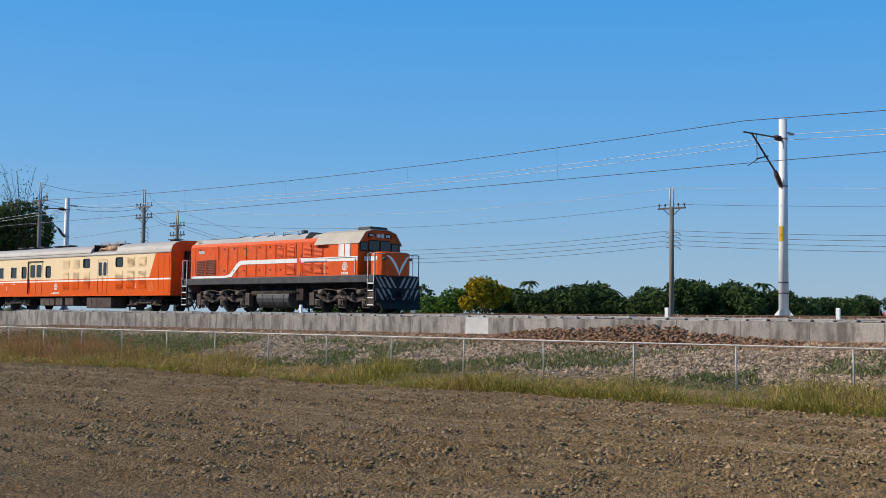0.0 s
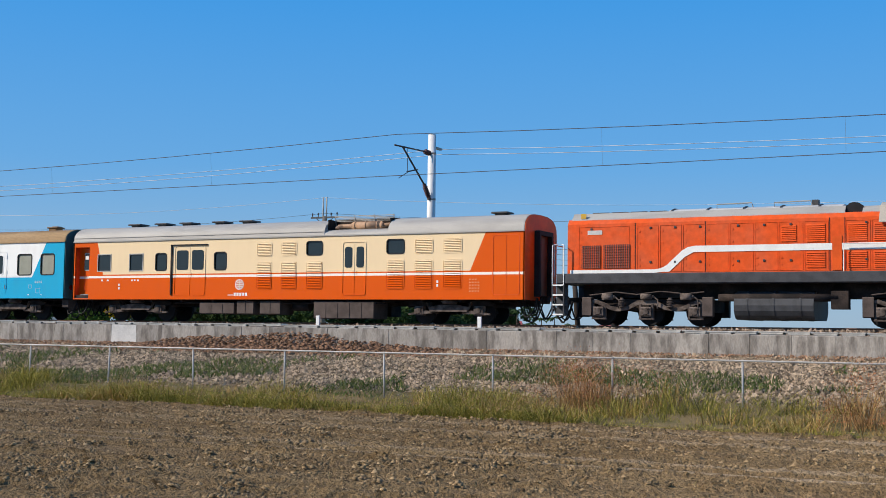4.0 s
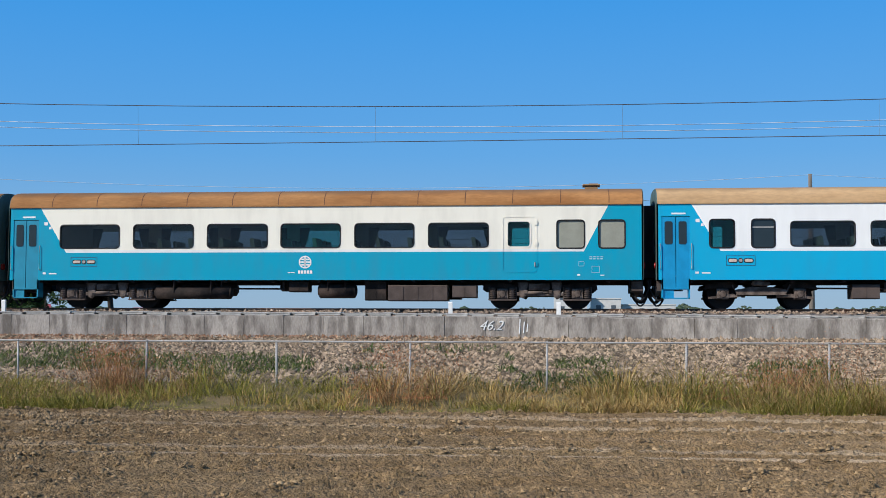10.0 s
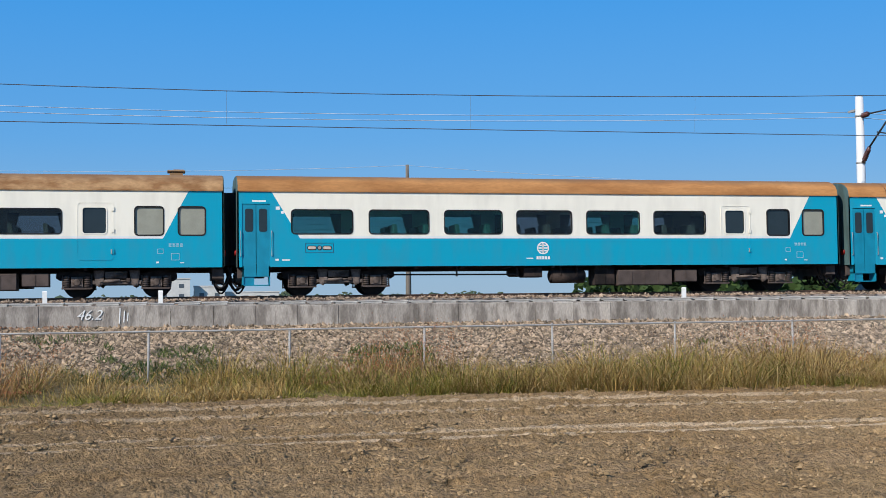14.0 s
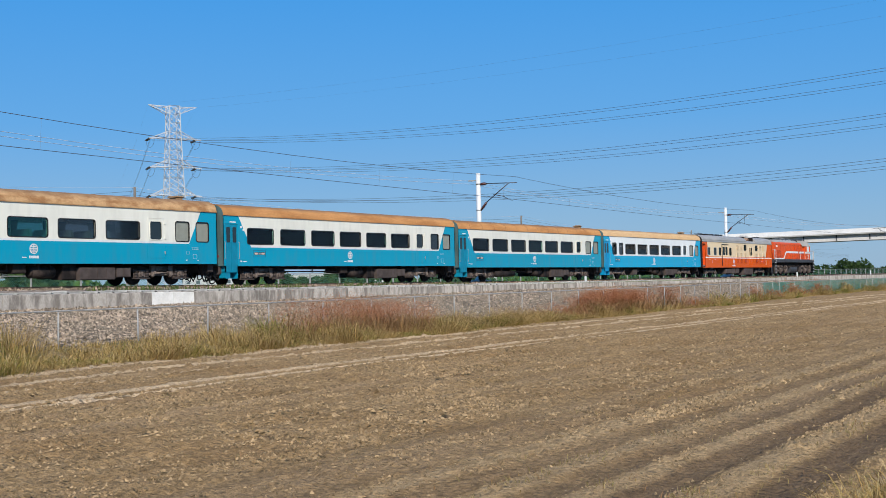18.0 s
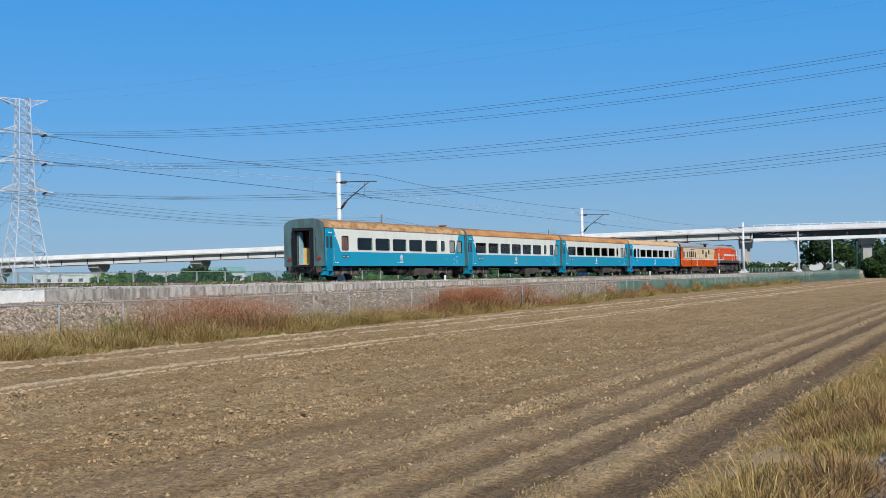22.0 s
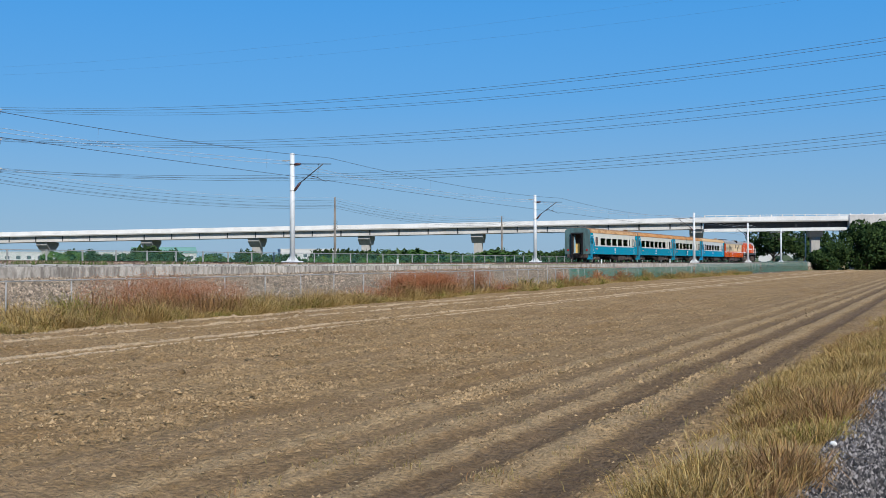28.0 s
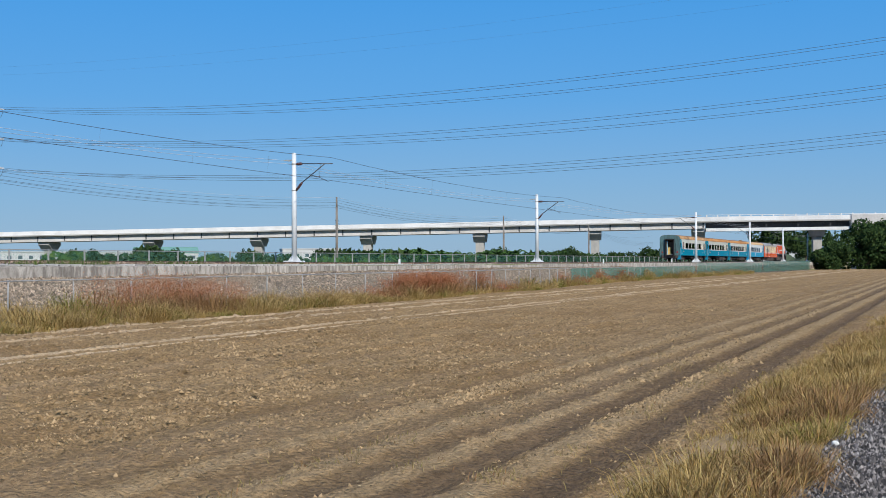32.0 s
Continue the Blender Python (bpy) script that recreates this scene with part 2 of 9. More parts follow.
M["roof_tan"] = mat("tan_roof_paint", (0.54, 0.36, 0.195), 0.85, spec=0.15, var=0.2, scale=0.7, fine=8, col2=(0.49, 0.315, 0.16), stretch=(0.6, 2.0, 2.0))
M["roof_worn"] = mat("worn_tan_roof_paint", (0.50, 0.31, 0.155), 0.85, spec=0.15, var=0.25, scale=2.4, fine=12, col2=(0.31, 0.16, 0.07), stretch=(0.7, 1.4, 1.4))
M["roof_rust"] = mat("rusted_roof_paint", (0.47, 0.235, 0.09), 0.85, spec=0.15, var=0.22, scale=0.9, fine=9, col2=(0.36, 0.165, 0.06), stretch=(0.6, 2.0, 2.0))
M["interior"] = mat("coach_interior", (0.45, 0.44, 0.41), 0.8, var=0.1)
M["curtain"] = mat("dull_window_curtain", (0.10, 0.105, 0.10), 0.9, var=0.2)
M["seat"] = mat("teal_seat_cloth", (0.04, 0.09, 0.085), 0.85, var=0.2)
M["glass"] = window_glass("tinted_window", (0.40, 0.74, 0.72), 1.45)
M["glass_grey"] = window_glass("grey_window", (0.60, 0.60, 0.61), 1.45)
M["roof_seam"] = mat("dark_roof_sealant", (0.13, 0.055, 0.025), 0.8, var=0.3)
M["frosted"] = mat("frosted_window", (0.30, 0.30, 0.24), 0.35, var=0.1)
M["black_glass"] = mat("dark_cab_glass", (0.02, 0.03, 0.035), 0.08, var=0.1)
M["white"] = mat("white_paint", (0.78, 0.78, 0.75), 0.5, var=0.1)
M["cream_louvre"] = mat("cream_louvre", (0.62, 0.47, 0.26), 0.5, var=0.15)
M["orange"] = mat("orange_paint", (0.72, 0.098, 0.014), 0.5, spec=0.2, var=0.16, scale=0.9, fine=6.0)
M["orange_old"] = mat("faded_orange_paint", (0.70, 0.085, 0.012), 0.55, spec=0.2, var=0.25, scale=1.3, fine=6.0, col2=(0.64, 0.098, 0.028))
M["loco_dark"] = mat("locomotive_sill_grey", (0.062, 0.064, 0.07), 0.6, var=0.3, spec=0.25)
M["blue"] = mat("blue_paint", (0.003, 0.275, 0.535), 0.42, var=0.15)
M["teal"] = mat("teal_door_paint", (0.003, 0.235, 0.36), 0.45, var=0.15)
M["bogie_brown"] = mat("dusty_bogie_steel", (0.20, 0.158, 0.135), 0.85, var=0.45, scale=4.0, fine=30.0, col2=(0.075, 0.058, 0.05), spec=0.15)
M["silver"] = mat("silver_engine_cover_paint", (0.50, 0.50, 0.49), 0.5, var=0.2, scale=1.5)
M["cab_roof"] = mat("dusty_cab_roof_paint", (0.43, 0.385, 0.32), 0.7, var=0.15, scale=1.0)
M["blind"] = mat("brown_window_blind", (0.20, 0.10, 0.075), 0.6, var=0.3)
M["teal_end"] = mat("dull_teal_end_paint", (0.085, 0.15, 0.155), 0.75, spec=0.2, var=0.35, scale=1.5, col2=(0.065, 0.105, 0.105), stretch=(1, 2, 0.5))
M["pale_blue"] = mat("pale_blue_door_paint", (0.30, 0.50, 0.62), 0.5, var=0.15)
M["yellow"] = mat("yellow_paint", (0.62, 0.38, 0.11), 0.6, var=0.2)
M["red_lens"] = mat("red_lamp_lens", (0.35, 0.015, 0.012), 0.25, var=0.1)
M["brass"] = mat("brown_door", (0.12, 0.052, 0.024), 0.6, var=0.2)
M["bark"] = mat("bark", (0.10, 0.075, 0.05), 0.95, var=0.4, scale=3.0)
M["leaf"] = two_tone("leaf_dark", [(0.018, 0.038, 0.012), (0.034, 0.066, 0.018), (0.06, 0.098, 0.026)], trans=0.15)
M["leaf_light"] = two_tone("leaf_light", [(0.045, 0.10, 0.02), (0.07, 0.14, 0.025), (0.11, 0.17, 0.03)], trans=0.2)
M["leaf_yellow"] = two_tone("leaf_yellow_flower", [(0.09, 0.10, 0.015), (0.35, 0.25, 0.015), (0.5, 0.34, 0.02)], trans=0.2)
M["grass"] = two_tone("verge_grass", [(0.06, 0.085, 0.016), (0.15, 0.16, 0.03), (0.30, 0.25, 0.06), (0.10, 0.12, 0.022), (0.36, 0.29, 0.09)], trans=0.12)
M["grass_red"] = two_tone("reddish_grass", [(0.40, 0.125, 0.05), (0.45, 0.19, 0.085), (0.26, 0.09, 0.04), (0.50, 0.26, 0.13)], trans=0.12)
M["grass_olive"] = two_tone("olive_grass", [(0.06, 0.075, 0.012), (0.30, 0.27, 0.045), (0.40, 0.34, 0.075), (0.13, 0.145, 0.022), (0.48, 0.39, 0.11), (0.09, 0.10, 0.016)], trans=0.25)
M["grass_rust"] = two_tone("withered_grass", [(0.32, 0.17, 0.065), (0.46, 0.27, 0.115), (0.16, 0.09, 0.04), (0.40, 0.23, 0.10)], trans=0.1)
M["grass_gold"] = two_tone("golden_dry_grass", [(0.44, 0.285, 0.09), (0.58, 0.405, 0.165), (0.21, 0.13, 0.042), (0.49, 0.295, 0.10), (0.34, 0.25, 0.065), (0.62, 0.455, 0.22)], trans=0.12)
# dull white of the pilot bars, the front's shade mixed into the colour
M["dull_shaded_white"] = mat("dull_shaded_white_paint", (0.40, 0.33, 0.30), 0.7, var=0.3)
M["post_wood"] = mat("dark_weathered_wood", (0.06, 0.045, 0.035), 0.9, var=0.4)
# distant leaf greens, greyed a little: distance haze put into the colour
M["hazed_leaf"] = two_tone("hazed_leaf", [(0.04, 0.065, 0.035), (0.06, 0.085, 0.05), (0.09, 0.11, 0.07)])
M["seed_tan"] = two_tone("tan_seed_heads", [(0.30, 0.19, 0.09), (0.40, 0.28, 0.14), (0.22, 0.13, 0.06)], trans=0.2)
M["weed"] = two_tone("bank_weed", [(0.05, 0.09, 0.022), (0.10, 0.14, 0.035), (0.19, 0.19, 0.065)], trans=0.25)
M["bldg"] = mat("far_building_wall", (0.6, 0.6, 0.58), 0.9, var=0.1, scale=0.2, fine=1.0)
M["bldg_win"] = mat("far_window", (0.08, 0.1, 0.12), 0.3, var=0.1)
M["roof_red"] = mat("red_sheet_roof", (0.35, 0.06, 0.05), 0.6, var=0.15, scale=0.3)
M["roof_green"] = mat("green_sheet_roof", (0.20, 0.38, 0.30), 0.6, var=0.15, scale=0.3)
M["stencil_tan"] = mat("faded_tan_stencil", (0.78, 0.36, 0.16), 0.6, var=0.3)
M["stencil"] = mat("faded_stencil_paint", (0.35, 0.58, 0.66), 0.6, var=0.3)
M["ochre"] = mat("ochre_sign", (0.55, 0.33, 0.03), 0.6, var=0.1)
M["far_plain"] = mat("far_plain", (0.13, 0.14, 0.06), 0.95, var=0.4, scale=0.01, fine=0.1, col2=(0.19, 0.16, 0.09), spec=0.1)
M["blue_livery"] = livery("white_blue_livery", (0.86, 0.86, 0.83), (0.001, 0.37, 0.61), (0.78, 0.79, 0.77), 1.76, ((-8.22, -9.0), (8.32, 9.0), (1.87, 3.16)), False, 0.12)
M["cream_livery"] = livery("cream_blue_livery", (0.84, 0.80, 0.68), (0.001, 0.31, 0.46), (0.74, 0.75, 0.72), 1.76, ((-8.22, -9.0), (8.32, 9.0), (1.87, 3.16)), False, 0.2)


def dark_crown(m, low, high, amount):
    """A darker brown along the crown of an arched roof, ragged at its lower edge."""
    n, ln = m.node_tree.nodes, m.node_tree.links
    b = n["Principled BSDF"]
    src = b.inputs["Base Color"].links[0].from_socket
    tc, sp, nz, ad, mr, mx = n.new("ShaderNodeTexCoord"), n.new("ShaderNodeSeparateXYZ"), n.new("ShaderNodeTexNoise"), n.new("ShaderNodeMath"), n.new("ShaderNodeMapRange"), n.new("ShaderNodeMix")
    nz.inputs["Scale"].default_value, nz.inputs["Detail"].default_value = 1.3, 6
    ln.new(tc.outputs["Object"], sp.inputs[0])
    ln.new(tc.outputs["Object"], nz.inputs[0])
    ad.operation = "MULTIPLY_ADD"
    ad.inputs[1].default_value = 0.22
    ln.new(nz.outputs[0], ad.inputs[0])
    ln.new(sp.outputs[2], ad.inputs[2])
    mr.inputs[1].default_value, mr.inputs[2].default_value, mr.inputs[4].default_value = low + 0.11, high + 0.11, amount
    ln.new(ad.outputs[0], mr.inputs[0])
    mx.data_type = "RGBA"
    ln.new(mr.outputs[0], mx.inputs[0])
    ln.new(src, mx.inputs[6])
    mx.inputs[7].default_value = (0.17, 0.10, 0.058, 1)
    ln.new(mx.outputs[2], b.inputs["Base Color"])


dark_crown(M["roof_rust"], 3.5, 3.66, 0.8)
dark_crown(M["roof_worn"], 3.42, 3.66, 0.75)
dark_crown(M["roof_tan"], 3.54, 3.68, 0.6)
M["orange_livery"] = livery("cream_orange_livery", (0.83, 0.64, 0.40), (0.70, 0.098, 0.005), (0.88, 0.80, 0.70), 1.72, ((-8.37, -8.69), (7.95, 8.5), (1.85, 3.1)), True, 0.06, lw=0.045)
M["orange_livery"].node_tree.nodes["Principled BSDF"].inputs["Specular IOR Level"].default_value = 0.22

# ---- mesh helpers ----
def box(bm, x0, x1, y0, y1, z0, z1):
    v = [bm.verts.new(p) for p in ((x0, y0, z0), (x1, y0, z0), (x1, y1, z0), (x0, y1, z0), (x0, y0, z1), (x1, y0, z1), (x1, y1, z1), (x0, y1, z1))]
    for f in ((3, 2, 1, 0), (4, 5, 6, 7), (0, 1, 5, 4), (1, 2, 6, 5), (2, 3, 7, 6), (3, 0, 4, 7)):
        bm.faces.new([v[i] for i in f])


def bbox(bm, x0, x1, y0, y1, z0, z1, r):
    """A box with its long edges chamfered by r (an octagon drawn out along x, with cut ends)."""
    pr = [(y0 + r, z0), (y1 - r, z0), (y1, z0 + r), (y1, z1 - r), (y1 - r, z1), (y0 + r, z1), (y0, z1 - r), (y0, z0 + r)]
    prism_x(bm, pr, x0, x1)


def prism_x(bm, pr, x0, x1):
    a, b = [bm.verts.new((x0, y, z)) for y, z in pr], [bm.verts.new((x1, y, z)) for y, z in pr]
    k = len(pr)
    for i in range(k):
        bm.faces.new((a[i], a[(i + 1) % k], b[(i + 1) % k], b[i]))
    bm.faces.new(a[::-1])
    bm.faces.new(b)


def prism_y(bm, pr, y0, y1):
    """A polygon in x, z drawn out along y."""
    a, b = [bm.verts.new((x, y0, z)) for x, z in pr], [bm.verts.new((x, y1, z)) for x, z in pr]
    k = len(pr)
    for i in range(k):
        bm.faces.new((b[i], b[(i + 1) % k], a[(i + 1) % k], a[i]))
    bm.faces.new(a)
    bm.faces.new(b[::-1])


def rod(bm, p0, p1, r0, r1=None, seg=8, caps=True):
    """A round bar from p0 to p1."""
    p0, p1 = Vector(p0), Vector(p1)
    r1 = r0 if r1 is None else r1
    w = (p1 - p0).normalized()
    u = w.orthogonal().normalized()
    v = w.cross(u)
    a, b = [], []
    for i in range(seg):
        q = 2 * math.pi * i / seg
        d = u * math.cos(q) + v * math.sin(q)
        a.append(bm.verts.new(p0 + d * r0))
        b.append(bm.verts.new(p1 + d * r1))
    for i in range(seg):
        j = (i + 1) % seg
        f = bm.faces.new((a[i], a[j], b[j], b[i]))
        f.smooth = seg > 6
    if caps:
        bm.faces.new(a[::-1])
        bm.faces.new(b)


def path_rod(bm, pts, r, seg=5):
    """One bent round bar through pts."""
    pts = [Vector(p) for p in pts]
    prev = None
    for k, p in enumerate(pts):
        w = (pts[min(k + 1, len(pts) - 1)] - pts[max(k - 1, 0)]).normalized()
        u = w.cross(Vector((0, 0, 1)))
        u = u.normalized() if u.length > 1e-4 else Vector((1, 0, 0))
        v = u.cross(w)
        ring = [bm.verts.new(p + (u * math.cos(2 * math.pi * q / seg) + v * math.sin(2 * math.pi * q / seg)) * r) for q in range(seg)]
        if prev:
            for q in range(seg):
                bm.faces.new((prev[q], prev[(q + 1) % seg], ring[(q + 1) % seg], ring[q]))
        prev = ring


def mesh_of(name, bm, material):
    me = bpy.data.meshes.new(name)
    bmesh.ops.recalc_face_normals(bm, faces=bm.faces)
    bm.to_mesh(me)
    bm.free()
    me.materials.append(material)
    return me


def part(name, bm, material, parent=None, label="", m=None):
    ob = new(name, mesh_of(name, bm, material) if isinstance(bm, bmesh.types.BMesh) else bm)
    if parent is not None:
        ob.parent = parent
    if m is not None:
        ob.matrix_basis = m
    if label:
        tagged(ob, label)
    return ob


def thing(name, label, category, m=None, group="", kind=""):
    ob = new(name)
    ob.empty_display_size = 0.2
    if m is not None:
        ob.matrix_basis = m
    return tagged(ob, label, category, group, kind)


def raw(name, verts, faces, material, smooth=False):
    """A mesh from numpy arrays: verts (n, 3) and faces (m, k)."""
    me = bpy.data.meshes.new(name)
    k = faces.shape[1]
    me.vertices.add(len(verts))
    me.vertices.foreach_set("co", verts.astype(np.float32).ravel())
    me.loops.add(faces.size)
    me.loops.foreach_set("vertex_index", faces.astype(np.int32).ravel())
    me.polygons.add(len(faces))
    me.polygons.foreach_set("loop_start", np.arange(0, faces.size, k, dtype=np.int32))
    if smooth:
        me.polygons.foreach_set("use_smooth", np.ones(len(faces), dtype=bool))
    me.update(calc_edges=True)
    me.materials.append(material)
    return me


def blades(name, xyz, height, width, lean, material, rng, droop=0.3, away=None, fine=False):
    """Grass: arched blades rooted at xyz (n, 3); droop bends the tips down, away gives the lean's heading."""
    n = len(xyz)
    a = rng.uniform(0, 2 * np.pi, n)
    side = np.stack([np.cos(a), np.sin(a), np.zeros(n)], 1)
    b = rng.uniform(0, 2 * np.pi, n) if away is None else away + rng.normal(0, 0.7, n)
    out = np.stack([np.cos(b), np.sin(b), np.zeros(n)], 1) * (lean * rng.uniform(0.15, 1.0, n))[:, None]
    up = np.array([0, 0, 1.0])
    h, w = height[:, None], width[:, None]
    d = (droop * rng.uniform(0, 1, n))[:, None]
    mid = xyz + up * h * 0.62 + out * h * 0.3
    mid2 = xyz + up * h * (0.95 - 0.3 * d) + out * h * 0.65
    tip = xyz + up * h * (1.05 - 1.0 * d) + out * h * 1.05
    if fine:
        v = np.stack([xyz - side * w, xyz + side * w, mid2 + side * w * 0.7 - (mid2 - mid) * 0.4, mid2 - side * w * 0.7 - (mid2 - mid) * 0.4, tip], 1)
        base = (np.arange(n) * 5)[:, None]
        return raw(name, v.reshape(-1, 3), np.concatenate([base + np.array([q]) for q in ([0, 1, 2], [0, 2, 3], [3, 2, 4])], 0), material)
    v = np.stack([xyz - side * w, xyz + side * w, mid + side * w * 0.9, mid - side * w * 0.9, mid2 + side * w * 0.6, mid2 - side * w * 0.6, tip], 1)
    base = (np.arange(n) * 7)[:, None]
    tris = np.concatenate([base + np.array([q]) for q in ([0, 1, 2], [0, 2, 3], [3, 2, 4], [3, 4, 5], [5, 4, 6])], 0)
    return raw(name, v.reshape(-1, 3), tris, material)


def crumbs(name, xyz, size, material, rng, tall=0.5):
    """Small uneven lumps pressed into the ground: four-sided caps."""
    n = len(xyz)
    q = np.arange(6) * np.pi / 3
    base = np.concatenate([np.stack([np.cos(q), np.sin(q), 0 * q - 0.3], 1), [[0, 0, tall]]])
    v = base[None] * rng.uniform(0.55, 1.4, (n, 7, 1)) * np.stack([rng.uniform(0.8, 1.5, n), rng.uniform(0.6, 1.1, n), rng.uniform(0.5, 1.2, n)], 1)[:, None]
    v[:, 6, :2] += rng.uniform(-0.6, 0.6, (n, 2))
    a = rng.uniform(0, 2 * np.pi, n)
    c, s = np.cos(a)[:, None], np.sin(a)[:, None]
    v = np.stack([v[..., 0] * c - v[..., 1] * s, v[..., 0] * s + v[..., 1] * c, v[..., 2]], -1) * size[:, None, None] + xyz[:, None]
    f = (np.arange(n) * 7)[:, None, None] + np.array([(k, (k + 1) % 6, 6) for k in range(6)])[None]
    return raw(name, v.reshape(-1, 3), f.reshape(-1, 3), material)


def bits(name, xyz, length, width, material, rng, flat=0.25):
    """Straw, husks and seed heads: thin slivers in random directions; flat 0 lies level."""
    n = len(xyz)
    a, e = rng.uniform(0, 2 * np.pi, n), rng.normal(0, 1, n) * flat
    d = np.stack([np.cos(a) * np.cos(e), np.sin(a) * np.cos(e), np.sin(e)], 1) * length[:, None]
    s = np.stack([-np.sin(a), np.cos(a), rng.uniform(-0.6, 0.6, n)], 1) * width[:, None]
    v = np.stack([xyz - d * 0.5, xyz + s, xyz + d * 0.5, xyz - s], 1)
    return raw(name, v.reshape(-1, 3), np.arange(n * 4).reshape(-1, 4), material)


def stones(name, xyz, size, material, rng, flat=0.7):
    """Rough stones: jittered octahedra with cut corners (one island each)."""
    n = len(xyz)
    base = np.array([(1, 0, 0), (-1, 0, 0), (0, 1, 0), (0, -1, 0), (0, 0, 1), (0, 0, -1), (0.6, 0.6, 0.6), (-0.6, 0.6, 0.6), (0.6, -0.6, 0.6), (-0.6, -0.6, 0.6)], float)
    tri = np.array([(4, 8, 6), (4, 6, 7), (4, 7, 9), (4, 9, 8), (0, 6, 8), (2, 7, 6), (1, 9, 7), (3, 8, 9), (0, 2, 6), (2, 1, 7), (1, 3, 9), (3, 0, 8)])
    v = base[None] * rng.uniform(0.65, 1.2, (n, len(base), 1)) * np.array([1, 1, flat])
    a = rng.uniform(0, 2 * np.pi, n)
    c, s = np.cos(a)[:, None], np.sin(a)[:, None]
    v = np.stack([v[..., 0] * c - v[..., 1] * s, v[..., 0] * s + v[..., 1] * c, v[..., 2]], -1)
    v = v * size[:, None, None] + xyz[:, None]
    f = (np.arange(n) * len(base))[:, None, None] + tri[None]
    return raw(name, v.reshape(-1, 3), f.reshape(-1, 3), material)

# ---- ground, bank, track ----
TRACK_Y, RAIL_Z = 39.52, 2.08
WALL_Y, FENCE_Y = 33.0, 26.0
rng = np.random.default_rng(7)


def track_dy(x):
    """The line bends gently away from the field beyond the fourth mast."""
    return np.interp(x, (150, 200, 260, 330, 420), (0.0, 0.83, 1.84, 3.0, 4.5))


def track_dz(x):
    """The rails fall a little past the pylon."""
    return np.interp(x, (25, 55, 75, 400), (0.0, -0.14, -0.22, -0.24))


def wall_top(x):
    return np.interp(x, (-60, -8, 6, 40, 75, 105, 137, 400), (1.986, 1.835, 1.78, 1.7, 1.635, 1.64, 1.8, 1.8))


def edge_y(x):
    """Where the tilled field ends and the verge grass begins."""
    return np.interp(x, (-90, 4, 20, 25, 30, 35, 42, 48, 61, 72, 94, 130, 300), (23.2, 23.3, 22.45, 22.5, 22.85, 23.6, 23.85, 24.4, 25.6, 26.3, 28.6, 30.6, 32.2)) + 0.3 * np.sin(x * 0.31) + 0.15 * np.sin(x * 0.93 + 1)


def fence_y(x):
    return np.interp(x, (-90, 62, 76, 100, 130, 190, 320), (FENCE_Y, FENCE_Y, 26.9, 29.6, 31.2, 32.3, 32.6))


def ground_z(x, y):
    """Height of the ground sheet: gravel road, field, bank, track bed and plain behind."""
    x, y = np.asarray(x, float), np.asarray(y, float)
    e = edge_y(x)
    foot = np.clip((y - e - 1.0) / 2.2, 0, 1) * 0.25
    rise = np.clip((x - 30) / 60, 0, 1)
    b0 = np.maximum(26.2, fence_y(x) + 0.1)
    bank = np.clip((y - b0) / (WALL_Y - b0), 0, 1) ** 0.8 * (1.02 + 0.2 * rise)
    z = np.where(y < WALL_Y, foot + bank, 1.72)
    back = np.clip((y - 47.5) / 5.0, 0, 1)
    z = np.where(y > 47.5, 1.72 - back * 1.5, z)
    z = np.where((y > 36.6) & (y < 42.6), 1.86 + track_dz(x), z)
    near = np.clip((2.6 - y) / 1.2, 0, 1) * 0.18
    return z + near


def sheet(name, xs, ys, zf, material, smooth=True):
    X, Y = np.meshgrid(xs, ys, indexing="ij")
    V = np.stack([X, Y, zf(X, Y)], -1).reshape(-1, 3)
    ny = len(ys)
    i = (np.arange(len(xs) - 1)[:, None] * ny + np.arange(ny - 1)[None]).ravel()
    F = np.stack([i, i + ny, i + ny + 1, i + 1], 1)
    return raw(name, V, F, material, smooth)


far_steps = [-2600, -1500, -900, -500, -300, -200, -140]
gx = np.array(far_steps + list(range(-100, 301, 4)) + [350, 450, 700, 1200, 2600])
gy = np.array([-2600, -1200, -500, -200, -80, -30, -12, -4, 0, 1.2, 1.9, 2.6, 4, 8, 12, 16, 20, 23, 24.2, 25, 26.2, 27, 28, 29.5, 31, 32.4, 32.99, 33.05, 35, 36.5, 36.7, 39, 42.5, 42.8, 47.4, 49, 52.5, 60, 80, 120, 200, 350, 600, 1200, 2600])
ground = new("ground", sheet("ground", gx, gy, lambda X, Y: ground_z(X, Y) - np.where((Y > 1.9) & (Y < 33), 0.3, 0.05), M["far_plain"]))
tagged(ground, "flat green and brown farmland reaching the horizon", "ground", kind="structure")


def noise2(x, y, cell, seed):
    """Smooth value noise."""
    r = np.random.default_rng(seed).uniform(-1, 1, (256, 256))
    u, v = x / cell, y / cell
    i, j = np.floor(u).astype(int), np.floor(v).astype(int)
    a, b = u - i, v - j
    a, b = a * a * (3 - 2 * a), b * b * (3 - 2 * b)
    g = lambda p, q: r[p % 256, q % 256]
    return (g(i, j) * (1 - a) + g(i + 1, j) * a) * (1 - b) + (g(i, j + 1) * (1 - a) + g(i + 1, j + 1) * a) * b


RUTS = ((2.92, 0.26, 0.05), (3.9, 0.26, 0.05), (4.64, 0.22, 0.04), (5.5, 0.22, 0.03), (6.5, 0.2, 0.03), (7.5, 0.2, 0.02), (15.76, 0.14, 0.07), (16.42, 0.14, 0.04), (16.8, 0.12, 0.03), (20.1, 0.25, 0.04))


